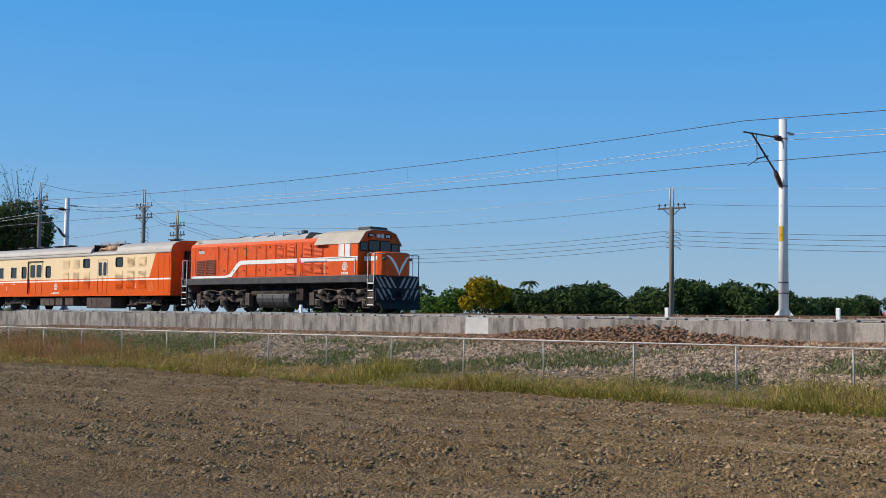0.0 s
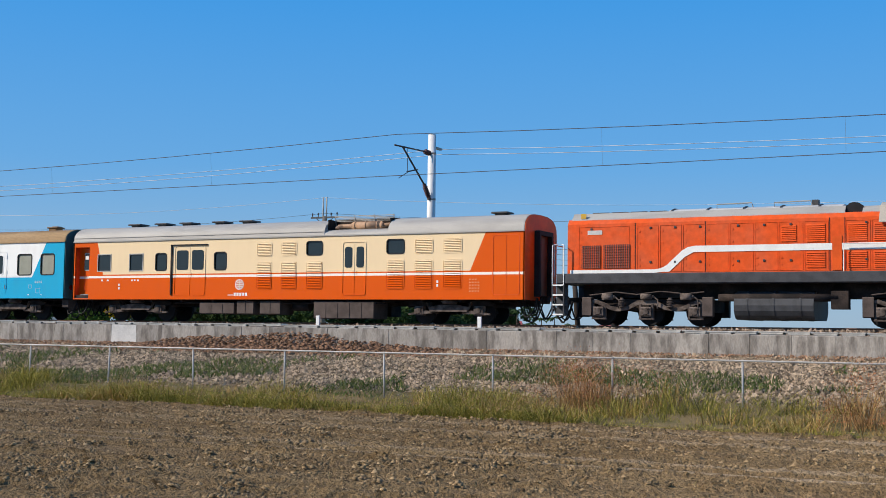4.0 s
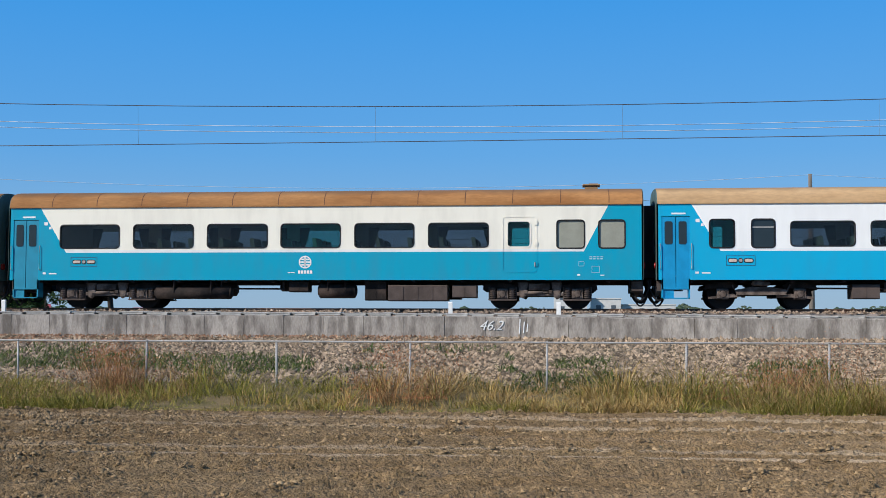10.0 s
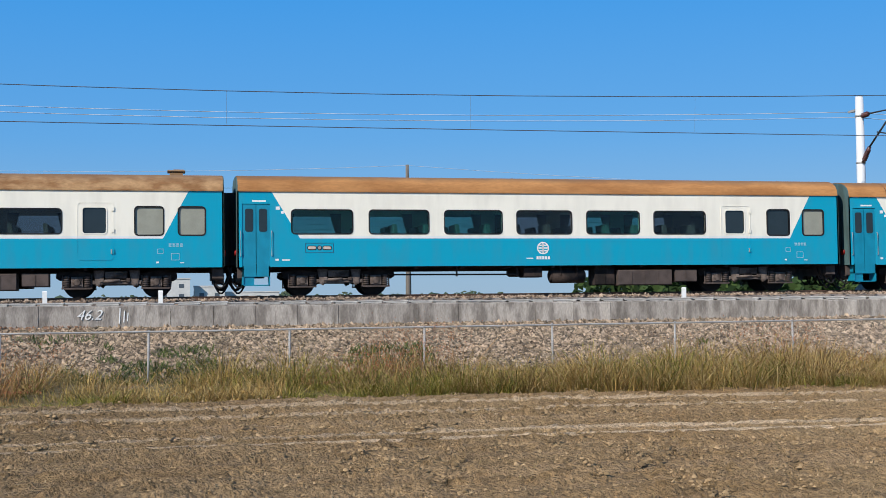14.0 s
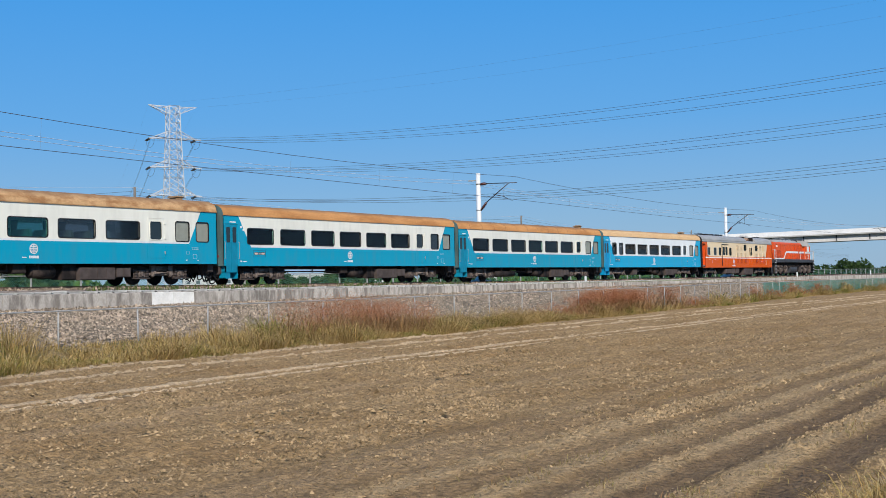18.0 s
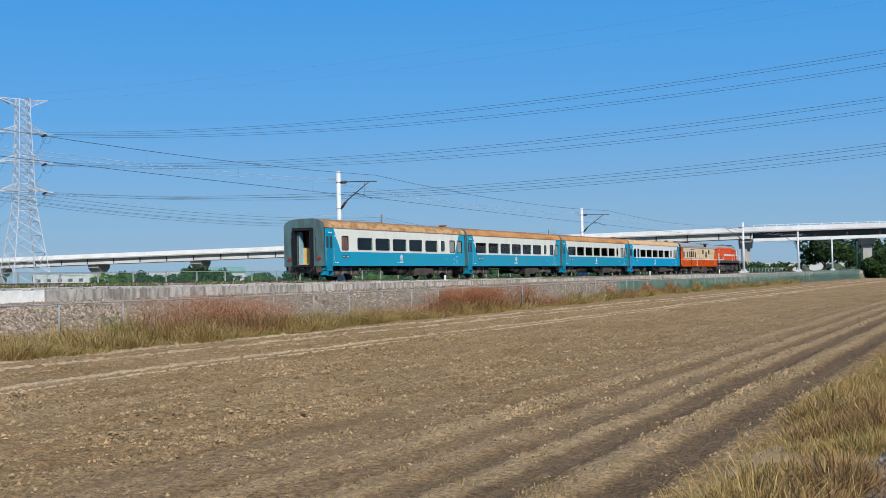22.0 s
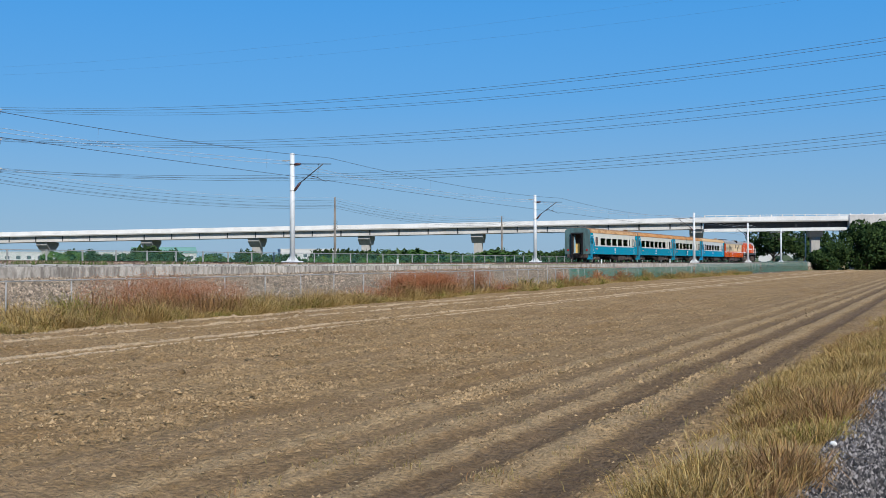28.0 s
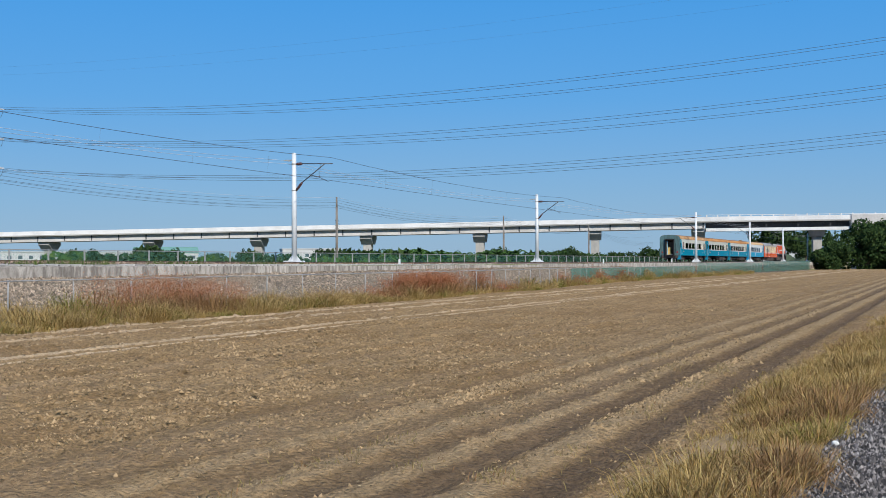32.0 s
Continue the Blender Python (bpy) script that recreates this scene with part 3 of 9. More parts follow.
def field_z(X, Y):
    """Tilled soil: shallow furrows along the railway, wheel ruts, clods."""
    Y2 = Y - 0.022 * X + 0.04 * noise2(X, Y, 9, 2) + 0.7 * np.exp(-(((X - 13) / 6) ** 2)) * np.clip((Y - 9) / 5, 0, 1)
    fur = 0.03 * np.cos(Y2 * 2 * math.pi / 0.92 + 0.5 * noise2(X, Y, 6, 3)) * np.clip((Y2 - 6) / 3, 0.2, 1)
    rut = np.zeros_like(X)
    for yc, w, d in RUTS:
        rut += -d * np.exp(-(((Y2 - yc) / w) ** 2)) + 0.5 * d * np.exp(-(((Y2 - yc - 1.8 * w) / w) ** 2)) + 0.35 * d * np.exp(-(((Y2 - yc + 1.8 * w) / w) ** 2))
    cl = 0.014 * noise2(X, Y, 0.22, 5) + 0.016 * noise2(X, Y, 0.5, 6) + 0.007 * noise2(X, Y, 0.11, 8) + 0.02 * noise2(X, Y, 2.3, 9)
    calm = np.min([np.abs(Y2 - q[0]) / q[1] for q in RUTS[6:9]] + [np.abs(Y2 - 16.12) / 0.25], axis=0)
    cl = cl * np.clip(calm - 0.4, 0.2, 1.0)
    fade = np.clip((edge_y(X) + 0.4 - Y) / 0.5, 0, 1)
    fade2 = np.clip((Y - 2.2) / 0.8, 0, 1)
    return 0.02 + (fur + rut + cl) * fade * fade2 - 0.12 * (1 - fade) - 0.1 * (1 - fade2)


def soil_material():
    """Dry tilled soil; darker furrow bottoms, pale crusted wheel tracks and strips that run with the furrows."""
    m = M["soil"]
    n, ln = m.node_tree.nodes, m.node_tree.links
    b = n["Principled BSDF"]
    tc = n.new("ShaderNodeTexCoord")
    mp = n.new("ShaderNodeMapping")
    mp.inputs["Rotation"].default_value = (0, 0, radians(-1.26))
    mp.inputs["Scale"].default_value = (0.03, 1.1, 1.0)
    st = n.new("ShaderNodeTexNoise")
    st.inputs["Scale"].default_value, st.inputs["Detail"].default_value = 1.0, 6
    ln.new(tc.outputs["Object"], mp.inputs[0])
    ln.new(mp.outputs[0], st.inputs[0])

    def op(kind, a, c, d=None):
        q = n.new("ShaderNodeMath")
        q.operation = kind
        for i, v in enumerate((a, c, d)):
            if v is None:
                continue
            if isinstance(v, (int, float)):
                q.inputs[i].default_value = v
            else:
                ln.new(v, q.inputs[i])
        return q.outputs[0]

    def blend(fac, under, colour):
        mx = n.new("ShaderNodeMix")
        mx.data_type = "RGBA"
        mx.inputs[7].default_value = (*colour, 1)
        ln.new(fac, mx.inputs[0])
        ln.new(under, mx.inputs[6])
        return mx.outputs[2]

    sp = n.new("ShaderNodeSeparateXYZ")
    ln.new(tc.outputs["Object"], sp.inputs[0])
    wob = n.new("ShaderNodeTexNoise")
    wob.inputs["Scale"].default_value = 0.35
    ln.new(tc.outputs["Object"], wob.inputs[0])
    y2 = op("MULTIPLY_ADD", wob.outputs[0], 0.12, op("MULTIPLY_ADD", sp.outputs[0], -0.022, op("SUBTRACT", sp.outputs[1], 0.06)))
    # the driven tracks swing a little towards the road
    swing = op("EXPONENT", op("MULTIPLY", op("POWER", op("ABSOLUTE", op("MULTIPLY_ADD", sp.outputs[0], 1 / 6, -13 / 6), 0.0), 2.0), -1.0), 0.0)
    y2 = op("MULTIPLY_ADD", op("MULTIPLY", swing, op("MINIMUM", op("MAXIMUM", op("MULTIPLY_ADD", sp.outputs[1], 0.2, -1.8), 0.0), 1.0)), 0.7, y2)
    grit = n.new("ShaderNodeTexNoise")
    grit.inputs["Scale"].default_value, grit.inputs["Detail"].default_value = 5.0, 5
    ln.new(tc.outputs["Object"], grit.inputs[0])

    def band(yc, w):
        d = op("ABSOLUTE", op("SUBTRACT", y2, yc), 0.0)
        q = n.new("ShaderNodeMapRange")
        q.interpolation_type = "SMOOTHSTEP"
        q.inputs[1].default_value, q.inputs[2].default_value, q.inputs[3].default_value, q.inputs[4].default_value = 0.55 * w, 1.15 * w, 1.0, 0.0
        ln.new(op("MULTIPLY_ADD", op("SUBTRACT", grit.outputs[0], 0.5), 0.55 * w, d), q.inputs[0])
        return q.outputs[0]

    hs = [q for q in n if q.bl_idname == "ShaderNodeHueSaturation"][0]
    mr = n.new("ShaderNodeMapRange")
    mr.inputs[1].default_value, mr.inputs[2].default_value, mr.inputs[4].default_value = 0.52, 0.66, 0.5
    ln.new(st.outputs[0], mr.inputs[0])
    col = blend(mr.outputs[0], hs.outputs[0], (0.36, 0.25, 0.145))
    # furrow bottoms run darker, unevenly
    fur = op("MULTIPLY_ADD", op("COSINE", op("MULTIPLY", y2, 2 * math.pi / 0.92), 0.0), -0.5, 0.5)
    furrow_dark = n.new("ShaderNodeMapRange")
    furrow_dark.inputs[1].default_value, furrow_dark.inputs[2].default_value, furrow_dark.inputs[4].default_value = 0.75, 1.15, 0.25
    ln.new(op("MULTIPLY_ADD", st.outputs[0], 0.7, op("MULTIPLY", fur, 0.65)), furrow_dark.inputs[0])
    col = blend(furrow_dark.outputs[0], col, (0.2, 0.13, 0.068))
    rut_dark = None
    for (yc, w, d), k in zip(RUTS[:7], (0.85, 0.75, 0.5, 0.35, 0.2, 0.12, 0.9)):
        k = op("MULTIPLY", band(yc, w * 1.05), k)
        rut_dark = k if rut_dark is None else op("MAXIMUM", rut_dark, k)
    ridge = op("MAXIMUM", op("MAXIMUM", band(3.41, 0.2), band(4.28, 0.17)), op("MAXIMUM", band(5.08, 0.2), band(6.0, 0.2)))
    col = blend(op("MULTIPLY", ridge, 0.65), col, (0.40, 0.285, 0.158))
    col = blend(rut_dark, col, (0.15, 0.1, 0.06))
    pale = op("MAXIMUM", op("MAXIMUM", op("MULTIPLY", band(16.12, 0.2), 1.0), op("MULTIPLY", band(16.62, 0.11), 0.75)), op("MULTIPLY", op("MAXIMUM", op("MAXIMUM", band(17.05, 0.1), band(18.6, 0.1)), op("MAXIMUM", band(20.2, 0.14), band(21.9, 0.15))), 0.7))
    # the tracks are worn palest on the stretch driven most
    worn = op("MINIMUM", op("MAXIMUM", op("MULTIPLY_ADD", sp.outputs[0], 1 / 32, 0.8), 0.35), 1.0)
    col = blend(op("MULTIPLY", pale, worn), col, (0.60, 0.45, 0.29))
    fleck = n.new("ShaderNodeTexNoise")
    fleck.inputs["Scale"].default_value, fleck.inputs["Detail"].default_value, fleck.inputs["Roughness"].default_value = 9.0, 7, 0.8
    mpf = n.new("ShaderNodeMapping")
    mpf.inputs["Scale"].default_value = (0.6, 1.0, 1.0)
    ln.new(tc.outputs["Object"], mpf.inputs[0])
    ln.new(mpf.outputs[0], fleck.inputs[0])
    fr = n.new("ShaderNodeMapRange")
    fr.inputs[1].default_value, fr.inputs[2].default_value, fr.inputs[3].default_value, fr.inputs[4].default_value = 0.36, 0.64, 0.8, 1.2
    ln.new(fleck.outputs[0], fr.inputs[0])
    # crumbled lumps of a few centimetres, each its own tone
    warp = n.new("ShaderNodeMix")
    warp.data_type = "VECTOR"
    warp.inputs[0].default_value = 0.035
    ln.new(tc.outputs["Object"], warp.inputs[4])
    wn = n.new("ShaderNodeTexNoise")
    wn.inputs["Scale"].default_value = 25.0
    ln.new(tc.outputs["Object"], wn.inputs[0])
    ln.new(wn.outputs["Color"], warp.inputs[5])
    cell = n.new("ShaderNodeTexVoronoi")
    cell.inputs["Scale"].default_value = 24.0
    ln.new(warp.outputs[1], cell.inputs["Vector"])
    sc = n.new("ShaderNodeSeparateColor")
    ln.new(cell.outputs["Color"], sc.inputs[0])
    tone = n.new("ShaderNodeMapRange")
    ln.new(sc.outputs[0], tone.inputs[0])
    tone.inputs[3].default_value, tone.inputs[4].default_value = 0.93, 1.17
    # shade in the gaps between lumps, put into the colour
    gap_shade = n.new("ShaderNodeMapRange")
    ln.new(cell.outputs["Distance"], gap_shade.inputs[0])
    gap_shade.inputs[1].default_value, gap_shade.inputs[2].default_value, gap_shade.inputs[3].default_value, gap_shade.inputs[4].default_value = 0.4, 0.85, 1.04, 0.8
    lump = op("MULTIPLY", op("MULTIPLY", tone.outputs[0], gap_shade.outputs[0]), fr.outputs[0])
    # fine rows left by the harrow
    mh = n.new("ShaderNodeMapping")
    mh.inputs["Rotation"].default_value = (0, 0, radians(-1.26))
    mh.inputs["Scale"].default_value = (0.16, 3.2, 1.0)
    hn, hr = n.new("ShaderNodeTexNoise"), n.new("ShaderNodeMapRange")
    hn.inputs["Scale"].default_value, hn.inputs["Detail"].default_value = 1.0, 3
    ln.new(tc.outputs["Object"], mh.inputs[0])
    ln.new(mh.outputs[0], hn.inputs[0])
    ln.new(hn.outputs[0], hr.inputs[0])
    hr.inputs[1].default_value, hr.inputs[2].default_value, hr.inputs[3].default_value, hr.inputs[4].default_value = 0.38, 0.62, 0.9, 1.08
    # the soil runs darker towards -x, with an uneven edge
    along_tone = n.new("ShaderNodeMapRange")
    along_tone.interpolation_type = "SMOOTHSTEP"
    ln.new(op("MULTIPLY_ADD", st.outputs[0], 6.0, sp.outputs[0]), along_tone.inputs[0])
    along_tone.inputs[1].default_value, along_tone.inputs[2].default_value, along_tone.inputs[3].default_value, along_tone.inputs[4].default_value = -8.0, 14.0, 0.76, 1.02
    lump = op("MULTIPLY", op("MULTIPLY", lump, hr.outputs[0]), along_tone.outputs[0])
    hs2 = n.new("ShaderNodeHueSaturation")
    ln.new(col, hs2.inputs["Color"])
    ln.new(lump, hs2.inputs["Value"])
    ln.new(hs2.outputs[0], b.inputs["Base Color"])
    rel = n.new("ShaderNodeTexNoise")
    rel.inputs["Scale"].default_value, rel.inputs["Detail"].default_value, rel.inputs["Roughness"].default_value = 12.0, 6, 0.62
    ln.new(tc.outputs["Object"], rel.inputs[0])
    bp = [q for q in n if q.bl_idname == "ShaderNodeBump"][0]
    bp.inputs["Distance"].default_value = 0.13
    ln.new(op("MULTIPLY_ADD", cell.outputs["Distance"], -0.25, rel.outputs[0]), bp.inputs["Height"])


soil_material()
fx = np.concatenate([np.arange(-60, -45, 0.5), np.arange(-45, -12, 0.16), np.arange(-12, 36, 0.082), np.arange(36, 75, 0.2), np.arange(75, 130, 0.5), np.arange(130, 300, 4)])
fy = np.concatenate([np.arange(2.0, 9, 0.07), np.arange(9, 25.5, 0.105), np.arange(25.5, 36, 0.6)])


def cloddy(X, Y):
    """Broken soil surface: every vertex lifted or sunk, less in the smooth furrow bottoms and wheel tracks."""
    Y2 = Y - 0.022 * X
    calm = np.min([np.abs(Y2 - q[0]) / q[1] for q in RUTS[:9]] + [np.abs(Y2 - 16.12) / 0.2], axis=0)
    rough = np.clip(calm - 0.4, 0.22, 1.0) * np.clip(0.75 + 0.7 * noise2(X, Y, 0.55, 91) + 0.55 * noise2(X * 0.25, Y - 0.022 * X, 0.4, 92), 0.25, 1.9)
    return field_z(X, Y) + rng.normal(0, 0.0165, X.shape) * rough * np.clip(0.5 + Y / 16, 0.55, 1.4)


def broken_sheet(name, xs, ys, zf, material, shake=0.36):
    """A grid whose vertices are shaken sideways, with flat facets."""
    me = sheet(name, xs, ys, zf, material, False)
    k = len(xs) * len(ys)
    co = np.empty(k * 3, np.float32)
    me.vertices.foreach_get("co", co)
    co = co.reshape(len(xs), len(ys), 3)
    co[..., 0] += rng.uniform(-shake, shake, co.shape[:2]) * np.gradient(xs)[:, None]
    co[..., 1] += rng.uniform(-shake, shake, co.shape[:2]) * np.gradient(ys)[None]
    me.vertices.foreach_set("co", co.ravel())
    me.update()
    return me


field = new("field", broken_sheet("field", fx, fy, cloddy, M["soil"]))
tagged(field, "dry brown tilled field with furrows and wheel ruts", "field", kind="structure")
fxl = np.concatenate([np.arange(-400, -60, 3.0), [-60]])
fyl = np.arange(2.0, 25, 0.5)
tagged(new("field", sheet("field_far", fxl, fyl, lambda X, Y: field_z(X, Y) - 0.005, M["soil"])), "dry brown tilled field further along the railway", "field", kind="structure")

n = 420000
cx = np.concatenate([rng.uniform(-46, 75, n * 2 // 3), rng.normal(13, 8, n - n * 2 // 3)])
cy = 2.7 + (edge_y(cx) - 2.8) * np.concatenate([rng.uniform(0.1, 1, n * 2 // 3), rng.uniform(0, 0.75, n - n * 2 // 3) ** 1.25])
row = 0.3 * np.cos((cy - 0.022 * cx) * 2 * math.pi / 0.92) + 0.55 * noise2(cx * 0.2, cy - 0.022 * cx, 0.4, 81) + 0.6 * noise2(cx, cy, 0.45, 82) + 0.2 * noise2(cx, cy, 3.0, 87) - 0.5
smooth_band = np.min([np.abs(cy - 0.022 * cx - q[0]) / q[1] for q in RUTS[:9]] + [np.abs(cy - 0.022 * cx - 16.12) / 0.25], axis=0) < 0.9
ok = (rng.uniform(-0.8, 1.0, n) < row) & (~smooth_band | (rng.uniform(0, 1, n) < 0.08))
cx, cy = cx[ok], cy[ok]
n = len(cx)
cs = rng.uniform(0.0055, 0.0115, n) * rng.choice([1, 1, 1, 1.35, 1.9], n) * np.clip(np.hypot(cx, cy) / 12, 0.7, 1.55) * np.interp(cx, (2, 10), (1.15, 1.0))
clods = new("soil_clods", crumbs("soil_clods", np.stack([cx, cy, field_z(cx, cy) + 0.006], 1), cs * 1.15, M["clod"], rng, 1.1))
tagged(clods, "loose dry soil clods scattered over the tilled field", "soil clods", kind="stuff")
# turned-up clumps of soil with root ends, in loose rows
n = 5600
kx = np.concatenate([rng.uniform(-50, -6, n // 2), rng.uniform(-20, 40, n - n // 2)])
ky = 8.0 + (edge_y(kx) - 8.3) * rng.uniform(0, 1, n)
ok = rng.uniform(-0.5, 1.3, n) < 0.35 * np.cos((ky - 0.022 * kx) * 2 * math.pi / 0.92) + 0.8 * noise2(kx * 0.3, ky - 0.022 * kx, 0.7, 93) + 0.4 * noise2(kx, ky, 2.0, 94) - np.clip((kx - 4) / 20, 0, 0.7) + np.clip((-6 - kx) / 12, 0, 0.35)
kx, ky = np.repeat(kx[ok], 9), np.repeat(ky[ok], 9)
n = len(kx)
kx, ky = kx + rng.normal(0, 0.085, n), ky + rng.normal(0, 0.05, n)
ks = rng.uniform(0.012, 0.042, n)
tagged(new("soil_clumps", stones("soil_clumps", np.stack([kx, ky, field_z(kx, ky) + rng.uniform(0.0, 0.045, n)], 1), ks, M["clod"], rng, 0.8)), "rough clumps of turned-up soil along the furrows", "soil clumps", kind="stuff")
n = 26000
cx = np.concatenate([rng.uniform(-30, 60, n // 2), rng.uniform(4, 26, n - n // 2)])
cy = 2.6 + (edge_y(cx) - 2.7) * rng.uniform(0, 1, n) ** 1.4
row = noise2(cx * 0.15, cy - 0.022 * cx, 0.4, 83) + 0.5 * noise2(cx, cy, 1.5, 84)
smooth_band = np.min([np.abs(cy - 0.022 * cx - q[0]) / q[1] for q in RUTS[:6]], axis=0) < 0.9
ok = (rng.uniform(-1.0, 1.0, n) < row) & (~smooth_band | (rng.uniform(0, 1, n) < 0.15))
cx, cy = cx[ok], cy[ok]
n = len(cx)
tagged(new("straw_litter", bits("straw_litter", np.stack([cx, cy, field_z(cx, cy) + 0.02], 1), rng.uniform(0.018, 0.06, n) * np.clip(0.6 + cy / 14, 0.8, 2.0), rng.uniform(0.003, 0.007, n), M["straw"], rng)), "bits of pale straw and stubble littering the soil", "straw", kind="stuff")
n = 12000
cx = np.concatenate([rng.uniform(-14, 45, n // 2), rng.uniform(4, 26, n // 2)])
cy = np.concatenate([3 + (edge_y(cx[:n // 2]) - 3.3) * rng.uniform(0, 1, n // 2), 0.022 * cx[n // 2:] + rng.choice([2.5, 3.38, 3.41, 4.28, 5.08], n - n // 2) + rng.normal(0, 0.13, n - n // 2)])
ok = noise2(cx, cy, 1.1, 85) + 0.5 * noise2(cx, cy, 0.3, 86) > 0.1
cx, cy = cx[ok], cy[ok]
n = len(cx)
sp = new("seedlings", blades("seedlings", np.stack([cx, cy, field_z(cx, cy) - 0.01], 1), rng.uniform(0.025, 0.085, n), rng.uniform(0.002, 0.005, n), np.full(n, 1.3), M["stubble"], rng))
tagged(sp, "small weeds and sprouting stubble on the soil", "weeds", kind="stuff")

# the bank of broken stone between fence and wall
def rubble_material():
    """Packed broken stone: every cell its own tone, dark gaps between."""
    m = M["bank"]
    n, ln = m.node_tree.nodes, m.node_tree.links
    b = n["Principled BSDF"]
    tc, vo, ve = n.new("ShaderNodeTexCoord"), n.new("ShaderNodeTexVoronoi"), n.new("ShaderNodeTexVoronoi")
    ve.feature = "DISTANCE_TO_EDGE"
    for q in (vo, ve):
        q.inputs["Scale"].default_value = 10.0
        ln.new(tc.outputs["Object"], q.inputs["Vector"])
    hs = [q for q in n if q.bl_idname == "ShaderNodeHueSaturation"][0]
    sc, gap, mul = n.new("ShaderNodeSeparateColor"), n.new("ShaderNodeMapRange"), n.new("ShaderNodeMath")
    tone = n.new("ShaderNodeMapRange")
    ln.new(vo.outputs["Color"], sc.inputs[0])
    ln.new(sc.outputs[0], tone.inputs[0])
    tone.inputs[3].default_value, tone.inputs[4].default_value = 0.35, 1.85
    ln.new(ve.outputs["Distance"], gap.inputs[0])
    gap.inputs[2].default_value, gap.inputs[3].default_value, gap.inputs[4].default_value = 0.14, 0.05, 1.15
    mul.operation = "MULTIPLY"
    ln.new(tone.outputs[0], mul.inputs[0])
    ln.new(gap.outputs[0], mul.inputs[1])
    h2 = n.new("ShaderNodeHueSaturation")
    ln.new(hs.outputs[0], h2.inputs["Color"])
    ln.new(mul.outputs[0], h2.inputs["Value"])
    ln.new(h2.outputs[0], b.inputs["Base Color"])


def greyer(m):
    """Along the later stretch of the line the stone is greyer and less weathered."""
    n, ln = m.node_tree.nodes, m.node_tree.links
    b = n["Principled BSDF"]
    src = b.inputs["Base Color"].links[0].from_socket
    tc, sp, mr, hs, mx = n.new("ShaderNodeTexCoord"), n.new("ShaderNodeSeparateXYZ"), n.new("ShaderNodeMapRange"), n.new("ShaderNodeHueSaturation"), n.new("ShaderNodeMix")
    ln.new(tc.outputs["Object"], sp.inputs[0])
    ln.new(sp.outputs[0], mr.inputs[0])
    mr.inputs[1].default_value, mr.inputs[2].default_value = 4.0, 26.0
    hs.inputs["Saturation"].default_value, hs.inputs["Value"].default_value = 0.86, 0.98
    ln.new(src, hs.inputs["Color"])
    mx.data_type = "RGBA"
    ln.new(mr.outputs[0], mx.inputs[0])
    ln.new(src, mx.inputs[6])
    ln.new(hs.outputs[0], mx.inputs[7])
    ln.new(mx.outputs[2], b.inputs["Base Color"])


rubble_material()
greyer(M["bank"])
greyer(M["stone"])
bx = np.concatenate([np.arange(-120, -45, 0.5), np.arange(-45, 50, 0.15), np.arange(50, 100, 0.4), np.arange(100, 330, 3.0)])
by = np.concatenate([np.arange(22.6, 26, 0.2), np.arange(26, 32.95, 0.09), [32.97]])
bank = new("bank", broken_sheet("bank", bx, by, lambda X, Y: ground_z(X, Y) + 0.03 * noise2(X, Y, 0.9, 12) + rng.normal(0, 0.022, X.shape) * (Y < 32.9) - 0.2 * np.clip((edge_y(X) + 0.25 - Y) / 0.5, 0, 1), M["bank"]))
tagged(bank, "railway bank of soil and broken stone", "bank", kind="structure")
n = 46000
sx = np.concatenate([np.clip(rng.normal(3, 38, n // 2), -110, 150), rng.uniform(-32, 38, n - n // 2)])
sy = rng.uniform(26.0, 32.9, n)
ok = sy > fence_y(sx) + 0.1
sx, sy = sx[ok], sy[ok]
n = len(sx)
bs = new("bank_stones", crumbs("bank_stones", np.stack([sx, sy, ground_z(sx, sy) + 0.01], 1), rng.uniform(0.026, 0.055, n) * rng.choice([1, 1, 1.35], n) * 1.1, M["stone"], rng, 1.0))
tagged(bs, "grey-brown broken stones covering the railway bank", "stones", kind="stuff")
n = 6200
sx = -2 - 56 * rng.uniform(0, 1, n) ** 0.9
sy = 32.93 - np.abs(rng.normal(0, 0.28, n))
tagged(new("red_rubble_strip", crumbs("red_rubble_strip", np.stack([sx, sy, ground_z(sx, sy) + 0.01 + 0.05 * np.clip(1 - (32.93 - sy) / 0.6, 0, 1)], 1), rng.uniform(0.018, 0.04, n), M["red_rubble"], rng, 0.9)), "strip of fine red-brown rubble under the concrete wall", "rubble", kind="stuff")
n = 4600
sx = rng.normal(-22.5, 4.2, n)
sy = rng.uniform(31.2, 32.86, n)
heap = np.maximum(0, 0.5 - ((sx + 22.5) / 9.5) ** 2 + 0.12 * noise2(sx, 0 * sx, 1.4, 99)) * np.clip((sy - 31.1) / 1.4, 0, 1) * 0.78
bs2 = new("rubble_heap", stones("rubble_heap", np.stack([sx, sy, ground_z(sx, sy) + heap * rng.uniform(0.25, 1, n)], 1), rng.uniform(0.03, 0.085, n), M["red_rubble"], rng))
tagged(bs2, "heap of red-brown rubble against the concrete wall", "rubble", kind="stuff")

# track bed and ballast
tb = new("track_bed", sheet("track_bed", np.arange(-400, 420, 4.0), np.array([33.3, 34.5, 36.2, 37.2, 38, 41, 41.9, 43, 46, 47.4]), lambda X, Y: np.where((Y > 36.9) & (Y < 42.2 + track_dy(X)), 1.93 + track_dz(X), wall_top(X) - 0.06 + 0 * Y) + 0.02 * noise2(X, Y, 2.1, 21), M["ballast"]))
tagged(tb, "grey stone ballast bed under the track", "track bed", kind="structure")
n = 17000
